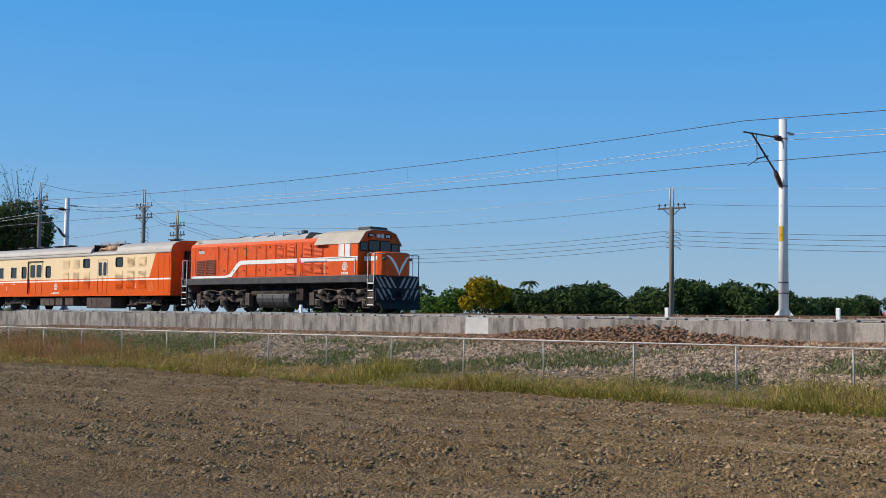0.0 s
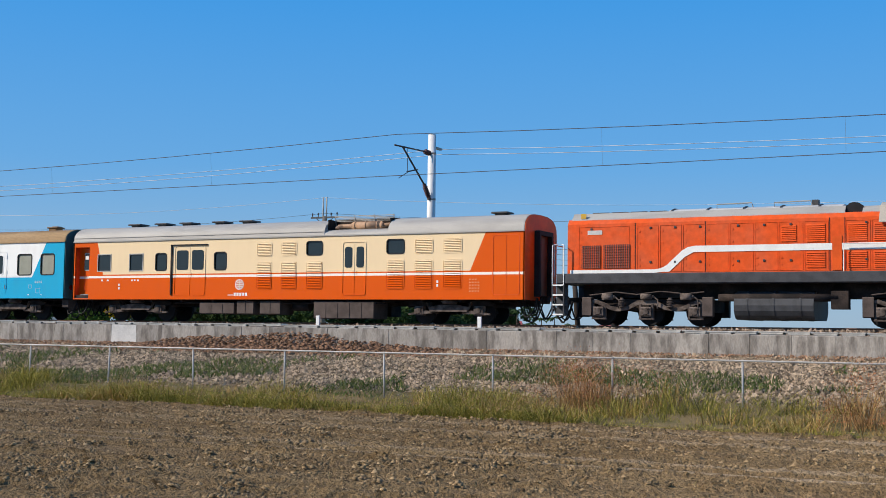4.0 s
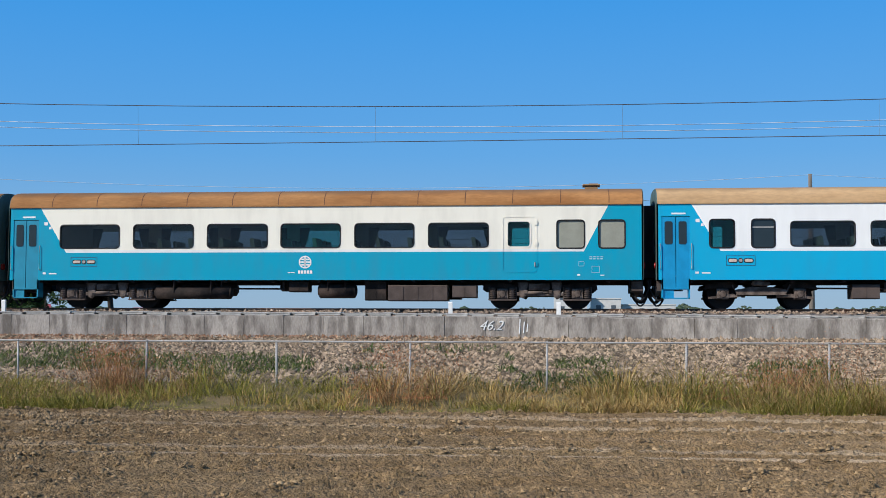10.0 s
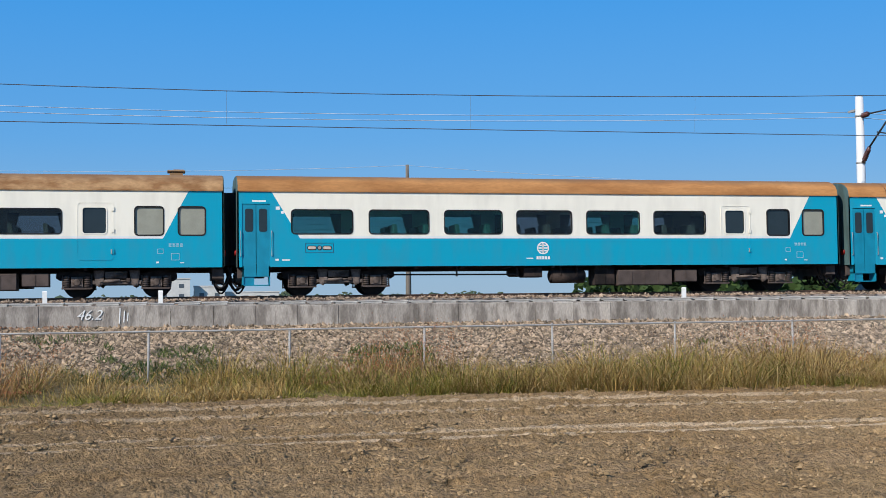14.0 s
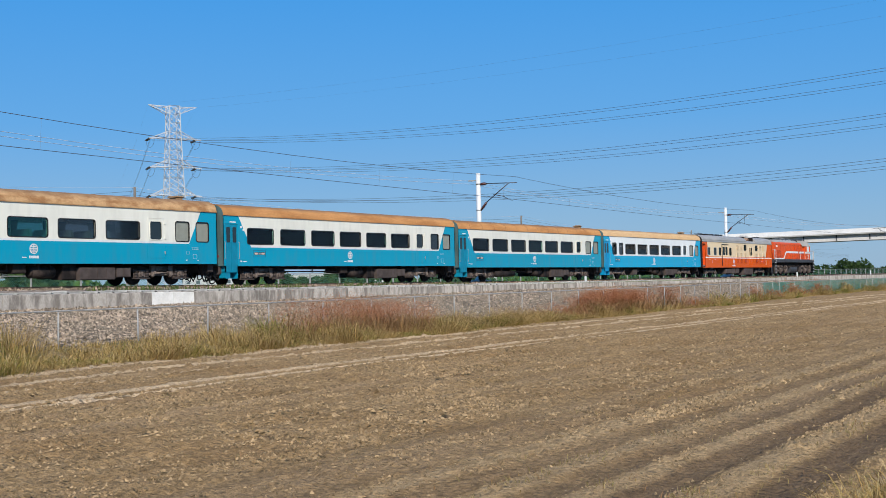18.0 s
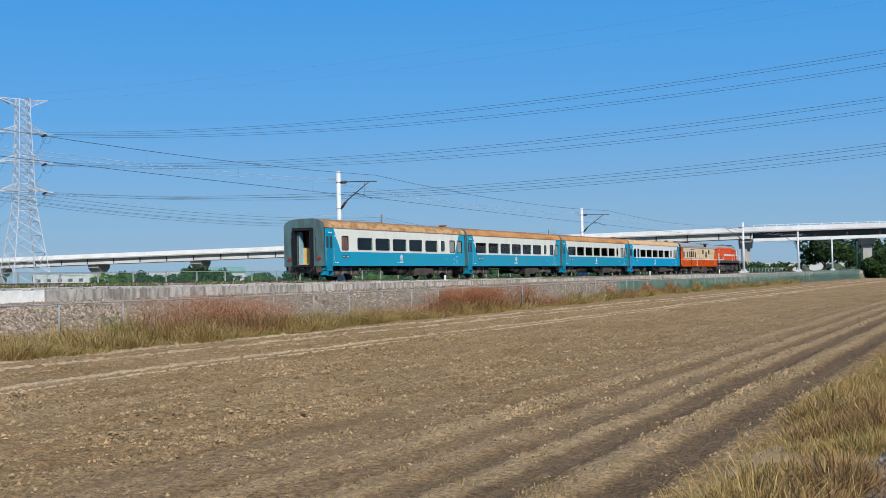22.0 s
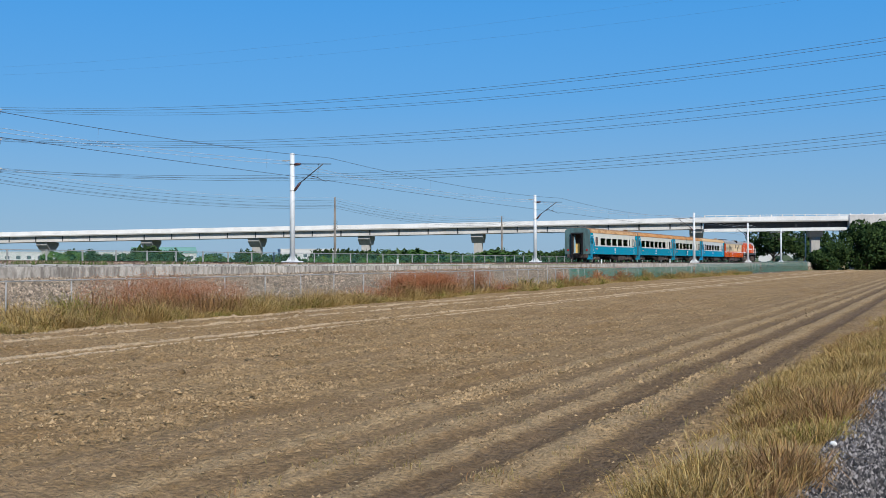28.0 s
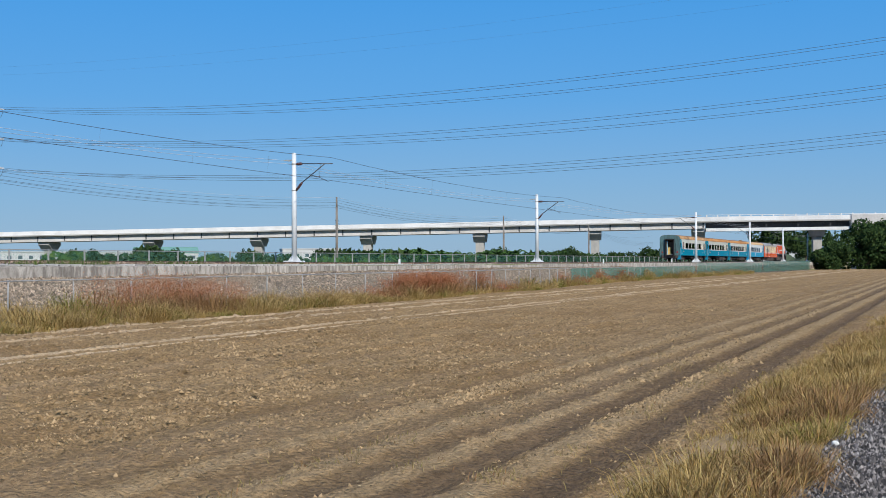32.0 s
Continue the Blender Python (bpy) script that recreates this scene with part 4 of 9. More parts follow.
sx = np.clip(rng.normal(15, 50, n), -110, 240)
sy = np.concatenate([rng.uniform(33.65, 37.2, n // 2), rng.uniform(36.8, 38.9, n - n // 2)])
sz = np.where(sy > 36.9, 1.95 + track_dz(sx), wall_top(sx) - 0.03) + rng.uniform(-0.02, 0.05, n)
tagged(new("ballast_stones", crumbs("ballast_stones", np.stack([sx, sy, sz], 1), rng.uniform(0.028, 0.062, n), M["ballast_stone"], rng, 1.0)), "loose grey-brown ballast stones along the track", "ballast", kind="stuff")

# rails
track = thing("railway_track", "single railway track with steel rails on concrete sleepers", "track", kind="structure")
for dy in (-0.533, 0.533):
    bm = bmesh.new()
    y = TRACK_Y + dy
    cuts = (-400, 25, 55, 75, 150, 200, 260, 330, 420)
    for xa, xb in zip(cuts, cuts[1:]):
        prism_x(bm, [(y - 0.06, RAIL_Z - 0.14), (y + 0.06, RAIL_Z - 0.14), (y + 0.06, RAIL_Z - 0.125), (y + 0.01, RAIL_Z - 0.11), (y + 0.01, RAIL_Z - 0.04), (y + 0.033, RAIL_Z - 0.03), (y + 0.033, RAIL_Z), (y - 0.033, RAIL_Z), (y - 0.033, RAIL_Z - 0.03), (y - 0.01, RAIL_Z - 0.04), (y - 0.01, RAIL_Z - 0.11), (y - 0.06, RAIL_Z - 0.125)], xa, xb)
    for v in bm.verts:
        v.co.y += float(track_dy(v.co.x))
        v.co.z += float(track_dz(v.co.x))
    part("rail", bm, M["rail"], track)
bm = bmesh.new()
bbox(bm, -0.12, 0.12, -1.0, 1.0, -0.14, 0.0, 0.03)
sl_mesh = mesh_of("sleeper", bm, M["sleeper"])
for k in range(260):
    part("sleeper", sl_mesh, None, track, m=pose(-70 + k * 0.62, TRACK_Y, RAIL_Z - 0.14 + float(track_dz(-70 + k * 0.62)), 0, 0, 0))

# concrete retaining wall in panels
wall = thing("retaining_wall", "low weathered concrete retaining wall beside the track", "wall", kind="structure")
bm = bmesh.new()
w = 1.09
bbox(bm, 0.005, w - 0.005, -0.12, 0.14, -0.75, 0.0, 0.012)
panel = mesh_of("wall_panel", bm, M["concrete"])
bm = bmesh.new()
bbox(bm, 0.005, w - 0.005, -0.12, 0.14, -0.75, 0.0, 0.012)
pale_panel = mesh_of("wall_panel_pale", bm, M["patch"])
for k in range(-70, 110):
    x = k * w
    pale = k in (-27, 30, 31)
    part("panel", pale_panel if pale else panel, None, wall, "pale freshly patched panel" if pale else "",
         pose(x, WALL_Y + rng.uniform(-0.008, 0.008), float(wall_top(x)) + rng.uniform(-0.012, 0.012), rng.uniform(-0.4, 0.4), rng.uniform(-0.2, 0.2), rng.uniform(-0.12, 0.12)))
bm = bmesh.new()
for side in (-1, 1):
    x0, x1 = (-420, -70 * w) if side < 0 else (110 * w, 420)
    box(bm, x0, x1, WALL_Y - 0.1, WALL_Y + 0.12, 1.0, float(wall_top(x0 if side > 0 else x1)) - 0.01)
part("wall_run", bm, M["concrete"], wall)
# cable trough with loose concrete lids behind the wall
trough = thing("cable_trough", "concrete cable trough with loose lids along the wall top", "cable trough", kind="structure")
bm = bmesh.new()
bbox(bm, 0.008, 0.682, -0.2, 0.2, 0.045, 0.085, 0.01)
bbox(bm, 0.09, 0.66, -0.195, 0.195, 0.0, 0.0455, 0.006)
lid = mesh_of("trough_lid", bm, M["sleeper"])
for k in range(215):
    x = -62 + 0.69 * k
    part("lid", lid, None, trough, m=pose(x, 33.42 + rng.uniform(-0.02, 0.02), float(wall_top(x)) - 0.005 + rng.uniform(0, 0.02), rng.uniform(-1.5, 1.5), rng.uniform(-1.5, 1.5), rng.uniform(-1, 1)))
bm = bmesh.new()
for y in (33.2, 33.6):
    v = [bm.verts.new((x, yy, float(wall_top(x)) + z)) for x in (-62, 79) for yy, z in ((y, -0.3), (y + 0.06, -0.3), (y + 0.06, -0.01), (y, -0.01))]
    for a in range(4):
        b = (a + 1) % 4
        bm.faces.new((v[a], v[b], v[4 + b], v[4 + a]))
part("trough_side", bm, M["concrete"], trough)
# chalked figures on the wall
tx = bpy.data.curves.new("painted_number", "FONT")
tx.body, tx.size, tx.extrude, tx.shear = "46.2", 0.36, 0.002, 0.35
num = new("painted_number", tx)
num.matrix_basis = pose(-2.35, WALL_Y - 0.14, 1.47, 90, 0, 0)
tx.materials.append(M["chalk"])
tagged(num, "white hand-painted number on the concrete wall", "painted number")
for q in (0.0, 0.11, 0.2):
    bm = bmesh.new()
    prism_y(bm, [(-1.3 + q, 1.36 + q * 0.3), (-1.27 + q, 1.36 + q * 0.3), (-1.25 + q, 1.76 - q * 0.6), (-1.28 + q, 1.76 - q * 0.6)], WALL_Y - 0.135, WALL_Y - 0.131)
    tagged(part("painted_stroke", bm, M["chalk"]), "white painted upright stroke on the concrete wall", "paint mark")

# white marker stakes on the ballast edge
bm = bmesh.new()
prism_x(bm, [(-0.05, -0.2), (0.05, -0.2), (0.05, 0.35), (0.02, 0.38), (-0.02, 0.38), (-0.05, 0.35)], -0.06, 0.06)
stake_me = mesh_of("marker_stake", bm, M["white"])
STAKES = [(-23.6, 36.85), (-17.35, 36.85), (-3.37, 35.6), (-0.27, 35.6), (15.36, 35.6), (72.2, 34.3), (-40.0, 34.3), (120.0, 34.5), (150.0, 34.5)]
for x, y in STAKES:
    ob = new("marker_stake", stake_me)
    ob.matrix_basis = pose(x, y, 1.93 if y > 36 else float(wall_top(x)) + 0.05, 0, rng.uniform(-2, 2), rng.uniform(-6, 6))
    tagged(ob, "short white concrete marker stake beside the track", "marker stake", "track marker stakes")

# ---- wire fence in front of the bank ----
fence = thing("wire_fence", "galvanised chain-link fence with steel posts along the bank", "fence")
PITCH = 2.86
bm = bmesh.new()
rod(bm, (0, 0, 0), (0, 0, 1.16), 0.023, seg=8)
rod(bm, (0, 0, 1.16), (0, 0, 1.2), 0.03, 0.018, seg=8)
post_me = mesh_of("post", bm, M["galv"])
posts = [-0.45 + PITCH * k for k in range(-38, 95)]


def fence_top(x):
    return np.interp(x, (0, 85, 100, 135, 175, 235, 330), (1.28, 1.38, 1.33, 1.33, 1.6, 1.9, 2.0))


for x in posts:
    part("post", post_me, None, fence, m=pose(x, float(fence_y(x)), float(fence_top(x)) - 1.17, rng.uniform(-1, 1), rng.uniform(-1, 1), 0))
bm = bmesh.new()
path_rod(bm, [(a, float(fence_y(a)), float(fence_top(a))) for a in posts], 0.021, 6)
part("top_rail", bm, M["galv"], fence)


def chain_link(name, xs, yf, z0, z1, cell, wid, material):
    """Diamond netting of flat strips between z0 and z1."""
    h = z1 - z0
    V, F = [], []
    for s in (1, -1):
        p = np.arange(xs[0], xs[1], cell)
        q = p + s * h
        m = (q > xs[0]) & (q < xs[1])
        p, q = p[m], q[m]
        yy0, yy1 = yf(p), yf(q)
        off = 0.004 * s
        v = np.stack([np.stack([p - wid, yy0 + off, z0 + 0 * p], 1), np.stack([p + wid, yy0 + off, z0 + 0 * p], 1), np.stack([q + wid, yy1 + off, z1 + 0 * p], 1), np.stack([q - wid, yy1 + off, z1 + 0 * p], 1)], 1)
        k = len(V) and sum(len(a) for a in V)
        F.append(np.arange(len(p) * 4).reshape(-1, 4) + k)
        V.append(v.reshape(-1, 3))
    return raw(name, np.concatenate(V), np.concatenate(F), material)


part("netting", chain_link("netting", (-90, 90), fence_y, 0.22, 1.27, 0.085, 0.0012, M["mesh_grey"]), None, fence)
for xa, xb in ((90, 150), (150, 205), (205, 268)):
    part("netting", chain_link("netting_far", (xa, xb), fence_y, 0.15, float(fence_top((xa + xb) / 2)), 0.12, 0.022, M["mesh_green"]), None, fence, "green coated netting")

# fence behind the track
bf = thing("green_mesh_fence", "green mesh fence on pale posts behind the track", "fence")
bm = bmesh.new()
box(bm, -0.035, 0.035, -0.035, 0.035, 0, 1.02)
bp_me = mesh_of("post", bm, M["galv"])
bpx = [36 + 3.0 * k for k in range(78)]
for x in bpx:
    part("post", bp_me, None, bf, m=pose(x, 47.0, 1.62, 0, 0, 0))
bm = bmesh.new()
for z in (1.72, 2.6):
    box(bm, bpx[0], bpx[-1], 46.985, 47.015, z - 0.02, z + 0.02)
part("rail", bm, M["galv"], bf)
part("netting", chain_link("netting_back", (36, 262), lambda x: 47.05 + 0 * x, 1.7, 2.6, 0.11, 0.006, M["mesh_green"]), None, bf)

# ---- grass ----
def tufts(cx, cy, blades_each, height, spread):
    """Root points and heights for clumps of blades round their centres."""
    k = len(cx)
    rep = np.repeat(np.arange(k), blades_each)
    x = cx[rep] + rng.normal(0, 1, len(rep)) * spread[rep]
    y = cy[rep] + rng.normal(0, 1, len(rep)) * spread[rep] * 0.8
    return x, y, height[rep] * rng.uniform(0.35, 1.15, len(rep)), rep


n = 5200
tx_ = np.concatenate([rng.uniform(-75, 62, n - 800), rng.uniform(62, 190, 800)])
u = np.where(rng.uniform(0, 1, n) < 0.27, np.abs(rng.normal(0, 0.07, n)), rng.beta(0.95, 1.5, n))
ty_ = edge_y(tx_) - 0.05 + u * (fence_y(tx_) + 0.5 - edge_y(tx_))
dens = noise2(tx_, ty_, 2.6, 31) + 0.8 * noise2(tx_, ty_, 0.9, 32)
low = np.interp(tx_, (-4, 10), (0.12, 0.27))
bush = 0.5 * noise2(tx_ + 3.7, ty_ * 0.5, 1.15, 33)
th_ = np.clip(0.43 + 0.36 * dens + bush * 0.55 + 0.1 * rng.normal(size=n), low, 1.0) * np.clip(0.68 + 0.9 * u, 0.5, 1.0)
redness = 1.3 * np.exp(-(((tx_ - 34.6) / 3.6) ** 4)) + np.exp(-(((tx_ - 57) / 4) ** 2)) + np.exp(-(((tx_ - 66) / 5) ** 2)) + 0.5 * np.exp(-(((tx_ - 100) / 12) ** 2)) + 0.9 * np.exp(-(((tx_ + 9.6) / 0.9) ** 2)) + 0.6 * np.exp(-(((tx_ + 44) / 5) ** 2)) + 0.8 * np.exp(-(((tx_ + 3.4) / 0.8) ** 2)) + 0.6 * np.exp(-(((tx_ - 4.4) / 1.1) ** 2)) + 0.4 * np.exp(-(((tx_ - 13) / 1.2) ** 2))
red_here = (rng.uniform(0, 1, n) < redness * 0.75) & (u > 0.25)
th_ = th_ * np.interp(tx_, (-30, -12, 8), (0.8, 0.72, 1.0))
th_ = np.where(red_here & (redness > 0.7), rng.uniform(0.5, 0.92, n), th_)
kind_ = np.where(red_here, 2, np.where(rng.uniform(-0.1, 1, n) < np.clip(0.36 + (tx_ + 5) / 45, 0.28, 0.82) + 0.6 * noise2(tx_, ty_, 1.6, 41), 1, 0))
for kk, nm, mm, lab in ((0, "verge_grass", "grass_olive", "tall olive-green verge grass in tangled clumps along the field edge"),
                        (1, "dry_verge_grass", "grass_gold", "straw-coloured dry verge grass drooping over the field edge"),
                        (2, "reddish_verge_grass", "grass_rust", "clumps of reddish-brown seeding grass by the fence")):
    mk = kind_ == kk
    gx_, gy_, gh_, rep = tufts(tx_[mk], ty_[mk], 46, th_[mk] * (1.3 if kk == 2 else 1.15), rng.uniform(0.09, 0.26, mk.sum()))
    away = np.arctan2(gy_ - ty_[mk][rep], gx_ - tx_[mk][rep])
    far = np.clip((gx_ - 40) / 60, 0, 1)
    g = new(nm, blades(nm, np.stack([gx_, gy_, ground_z(gx_, gy_) - 0.02], 1), gh_, rng.uniform(0.0035, 0.0085, len(gx_)) * (1 + 2.0 * far), rng.uniform(0.5, 2.7 if kk < 2 else 1.6, len(gx_)), M[mm], rng, 0.95, away + rng.normal(0, 0.6, len(gx_)), True))
    tagged(g, lab, "grass", kind="stuff")
# feathery seed heads standing over the clumps
for nm, mk, mm, each, lab in (("red_seed_heads", red_here, "grass_red", 290, "feathery red-brown seed heads over the grass clumps"), ("tan_seed_heads", ~red_here & (dens > 0.0), "seed_tan", 26, "fine tan seed heads hazing the verge grass")):
    k = mk.sum()
    rep = np.repeat(np.arange(k), each)
    q = rng.normal(0, 1, (len(rep), 3))
    sxx = tx_[mk][rep] + q[:, 0] * (0.34 if each > 100 else 0.26)
    syy = ty_[mk][rep] + q[:, 1] * 0.2
    top = th_[mk][rep] * (1.12 if each > 100 else 0.95) + ground_z(sxx, syy)
    far = np.clip((sxx - 40) / 60, 0, 1)
    szz = top + q[:, 2] * (0.17 if each > 100 else 0.12) + (0.08 if each > 100 else 0.03)
    g = new(nm, bits(nm, np.stack([sxx, syy, np.maximum(szz, 0.25)], 1), rng.uniform(0.02, 0.07, len(rep)) * (1 + far), rng.uniform(0.004, 0.0095, len(rep)) * (1 + 2 * far), M[mm], rng, 0.9))
    tagged(g, lab, "seed heads", kind="stuff")
# matted soil under the edge grass
tagged(new("grass_verge", sheet("grass_verge", np.arange(-90, 120, 0.4), np.arange(22.4, 27.2, 0.2), lambda X, Y: ground_z(X, Y) + np.where((Y < fence_y(X) + 0.4) & (Y > edge_y(X) + 0.1), 0.05, -0.3) + 0.04 * noise2(X, Y, 0.5, 68), M["verge_soil"])), "bare matted soil between the clumps of verge grass", "verge", kind="structure")
# low weeds on the bank
n = 90000
wx = rng.uniform(-60, 40, n)
wy = 25.8 + 5.6 * rng.beta(1.1, 1.9, n)
ok = noise2(wx, wy, 2.6, 51) + 0.3 * noise2(wx, wy, 0.7, 52) > 0.42 + np.clip((wx + 2) / 25, 0, 0.6) - np.clip((-18 - wx) / 14, 0, 0.74)
wx, wy = wx[ok], wy[ok]
tagged(new("bank_weeds", blades("bank_weeds", np.stack([wx, wy, ground_z(wx, wy)], 1), rng.uniform(0.06, 0.19, len(wx)), rng.uniform(0.009, 0.02, len(wx)), np.full(len(wx), 1.7), M["weed"], rng, fine=True)), "patches of low green weeds on the stony bank", "weeds", kind="stuff")
n = 2600
wx = rng.uniform(28, 70, n)
wy = 37.0 + 0.35 * rng.normal(size=n)
ok = noise2(wx, wy, 1.9, 71) > 0.1
wx, wy = wx[ok], wy[ok]
tagged(new("track_weeds", blades("track_weeds", np.stack([wx, wy, track_dz(wx) + 1.85], 1), rng.uniform(0.08, 0.27, len(wx)), rng.uniform(0.01, 0.022, len(wx)), np.full(len(wx), 0.9), M["weed"], rng)), "green weeds growing in the ballast beside the rails", "weeds", kind="stuff")
# dry verge between the field and the gravel road
n = 4000
vx = np.concatenate([6 + 26 * rng.uniform(0, 1, n * 3 // 4) ** 1.2, rng.uniform(32, 130, n - n * 3 // 4)])
lim = 2.36 + 0.024 * vx - 0.14 * np.clip((13 - vx) / 6, 0, 1) + 0.12 * np.sin(vx * 1.3) + 0.1 * np.sin(vx * 3.1)
u = rng.beta(1.15, 1.2, n)
vy = 1.16 + (lim - 1.16) * u
clump = noise2(vx, vy, 0.9, 61) + 0.8 * noise2(vx, vy, 0.4, 62)
keep = clump > -0.38 + 0.5 * np.clip((u - 0.6) / 0.4, 0, 1)
vx, vy, u, clump = vx[keep], vy[keep], u[keep], clump[keep]
n = len(vx)
vh = np.clip(0.2 + 0.19 * clump, 0.04, 0.5) * np.clip(np.minimum(u * 8, (1 - u) * 3.4), 0.3, 1)
tone = noise2(vx, vy, 1.2, 63) + 0.35 * rng.normal(size=n)
for nm, mk, mm, lab in (("roadside_dry_grass", (tone > -0.45) & (tone < 0.95), "grass_gold", "dry straw-coloured grass tangled between field and gravel road"), ("roadside_brown_grass", tone <= -0.45, "grass_rust", "withered brown grass clumps beside the gravel road"), ("roadside_green_grass", tone >= 0.95, "grass_olive", "greener tufts among the dry roadside grass")):
    gx_, gy_, gh_, rep = tufts(vx[mk], vy[mk], 34, vh[mk], rng.uniform(0.05, 0.16, mk.sum()))
    away = np.arctan2(gy_ - vy[mk][rep], gx_ - vx[mk][rep])
    far = np.clip((gx_ - 25) / 50, 0, 1.5)
    g = new(nm, blades(nm, np.stack([gx_, gy_, ground_z(gx_, gy_) - 0.02], 1), gh_, rng.uniform(0.0018, 0.0048, len(gx_)) * (1 + 2.5 * far), rng.uniform(0.7, 2.4, len(gx_)), M[mm], rng, 1.15, away + rng.normal(0, 0.9, len(gx_)), True))
    tagged(g, lab, "grass", kind="stuff")
verge = new("verge", sheet("verge", np.arange(-40, 200, 0.5), np.array([1.0, 1.4, 1.8, 2.2, 2.6, 2.9]), lambda X, Y: ground_z(X, Y) - 0.005 - 0.5 * np.clip(Y - 2.6, 0, 1) + 0.03 * noise2(X, Y, 0.6, 66), M["clod"]))
tagged(verge, "bare soil verge under the dry grass", "verge", kind="structure")
road = new("gravel_road", sheet("gravel_road", np.arange(-60, 260, 1.0), np.array([-4.0, -3, -2, -1, 0, 0.6, 1.1]), lambda X, Y: ground_z(X, Y) - 0.0 + 0.02 * noise2(X, Y, 1.1, 67), M["road_dust"]))
tagged(road, "grey gravel farm road", "road", kind="structure")
n = 42000
sx, sy = 8 + 18 * rng.uniform(0, 1, n) ** 1.6, rng.uniform(-0.3, 1.24, n)
tagged(new("gravel_stones", crumbs("gravel_stones", np.stack([sx, sy, ground_z(sx, sy) + 0.012], 1), rng.uniform(0.008, 0.019, n) * rng.choice([1, 1, 1.4], n) * np.clip(sx / 12, 1, 1.6), M["gravel"], rng, 1.3)), "loose grey gravel on the farm road", "gravel", kind="stuff")
bm = bmesh.new()
bmesh.ops.create_icosphere(bm, subdivisions=2, radius=0.034)
for v in bm.verts:
    v.co *= 1 + 0.25 * noise.noise(v.co * 20)
    v.co.z *= 0.7
tagged(part("pale_stone", bm, M["patch"], None, "", pose(11.3, 1.17, 0.215)), "fist-sized pale stone on the gravel road edge", "stone")

# ---- overhead line masts ----
def catenary_mast(x, y, top, near, label):
    """Tapered steel mast with a hinged cantilever over the track, toward -y or, for a near-side mast, +y."""
    t = thing("catenary_mast", label, "catenary mast", pose(x, y, 0), "overhead line masts")
    d = 1 if near else -1
    bm = bmesh.new()
    rod(bm, (0, 0, 1.8), (0, 0, top), 0.185, 0.15, seg=20)
    part("pole", bm, M["mast"], t)
    bm = bmesh.new()
    rod(bm, (0, 0, top), (0, 0, top + 0.02), 0.153, 0.148, seg=20)
    part("cap", bm, M["mast"], t)
    bm = bmesh.new()
    bbox(bm, -0.62, 0.62, -0.5, 0.5, 1.6, 1.98, 0.05)
    for a in range(4):
        q = math.pi / 4 + a * math.pi / 2
        rod(bm, (0.3 * math.cos(q), 0.3 * math.sin(q), 1.97), (0.3 * math.cos(q), 0.3 * math.sin(q), 2.06), 0.03, seg=6)
    for a in range(4):
        q = a * math.pi / 2
        dx, dy = math.cos(q), math.sin(q)
        v = [bm.verts.new(p) for p in ((dx * 0.18, dy * 0.18, 1.98), (dx * 0.5, dy * 0.5, 1.98), (dx * 0.18, dy * 0.18, 2.35))]
        bm.faces.new(v)
    part("foot", bm, M["mast"], t)
    za, zb = top - 0.72, top - 2.5
    bm = bmesh.new()
    rod(bm, (0, d * 0.6, za), (0, d * 2.95, za - 0.08), 0.03, seg=8)
    rod(bm, (0, d * 0.62, zb + 0.52), (0, d * 2.35, za - 0.06), 0.035, seg=8)
    rod(bm, (0, d * 1.15, zb + 1.02), (0, d * 2.0, zb + 0.83), 0.025, seg=8)
    rod(bm, (0, d * 1.75, zb + 0.9), (0, d * 2.62, zb + 0.52), 0.015, seg=6)
    rod(bm, (0, d * 1.95, zb + 0.84), (0, d * 2.0, za - 0.05), 0.012, seg=6)
    part("cantilever", bm, M["dark_steel"], t)
    for p0, p1 in (((0, d * 0.17, za - 0.02), (0, d * 0.62, za)), ((0, d * 0.17, zb), (0, d * 0.62, zb + 0.52))):
        bm = bmesh.new()
        p0, p1 = Vector(p0), Vector(p1)
        rod(bm, p0, p1, 0.07, seg=10)
        for k in range(6):
            a = p0.lerp(p1, 0.2 + 0.12 * k)
            b = p0.lerp(p1, 0.24 + 0.12 * k)
            rod(bm, a, b, 0.105, 0.085, seg=12)
        part("insulator", bm, M["insulator"], t)
    for z in (za, zb):
        bm = bmesh.new()
        rod(bm, (0, 0, z - 0.035), (0, 0, z + 0.035), 0.172, seg=20)
        part("strap", bm, M["galv"], t)
    bm = bmesh.new()
    box(bm, -0.05, 0.05, *sorted((-d * 0.15, -d * 0.75)), top - 0.5, top - 0.42)
    part("bracket", bm, M["galv"], t)
    return t


MAST_Y, NEAR_Y, MAST_TOP = 42.25, 36.64, 9.39
FAR_MASTS = [-272.0, -222.0, -172.0, -122.0, -72.6, -22.02, 25.49, 72.5, 122.25]
NEAR_MASTS = [176.3, 226.3, 272.5, 320.0, 368.0]


def mast_top(x):
    return float(np.interp(x, (25.5, 72.5, 122), (MAST_TOP, 9.2, 8.85)))


mast_a = catenary_mast(-22.02, MAST_Y, MAST_TOP, False, "pale grey round catenary mast with yellow plate behind the track")
bm = bmesh.new()
for k in range(7):
    a, b = radians(-125 + k * 10), radians(-115 + k * 10)
    v = [bm.verts.new((0.182 * math.cos(q), 0.182 * math.sin(q), z)) for q, z in ((a, 4.85), (b, 4.85), (b, 5.4), (a, 5.4))]
    bm.faces.new(v)
part("plate", bm, M["ochre"], mast_a, "small ochre plate")
bm = bmesh.new()
for z in (3.3, 2.9):
    rod(bm, (0, 0, z), (0, 0, z + 0.04), 0.187, seg=16)
part("strap", bm, M["dark_steel"], mast_a)
first = None
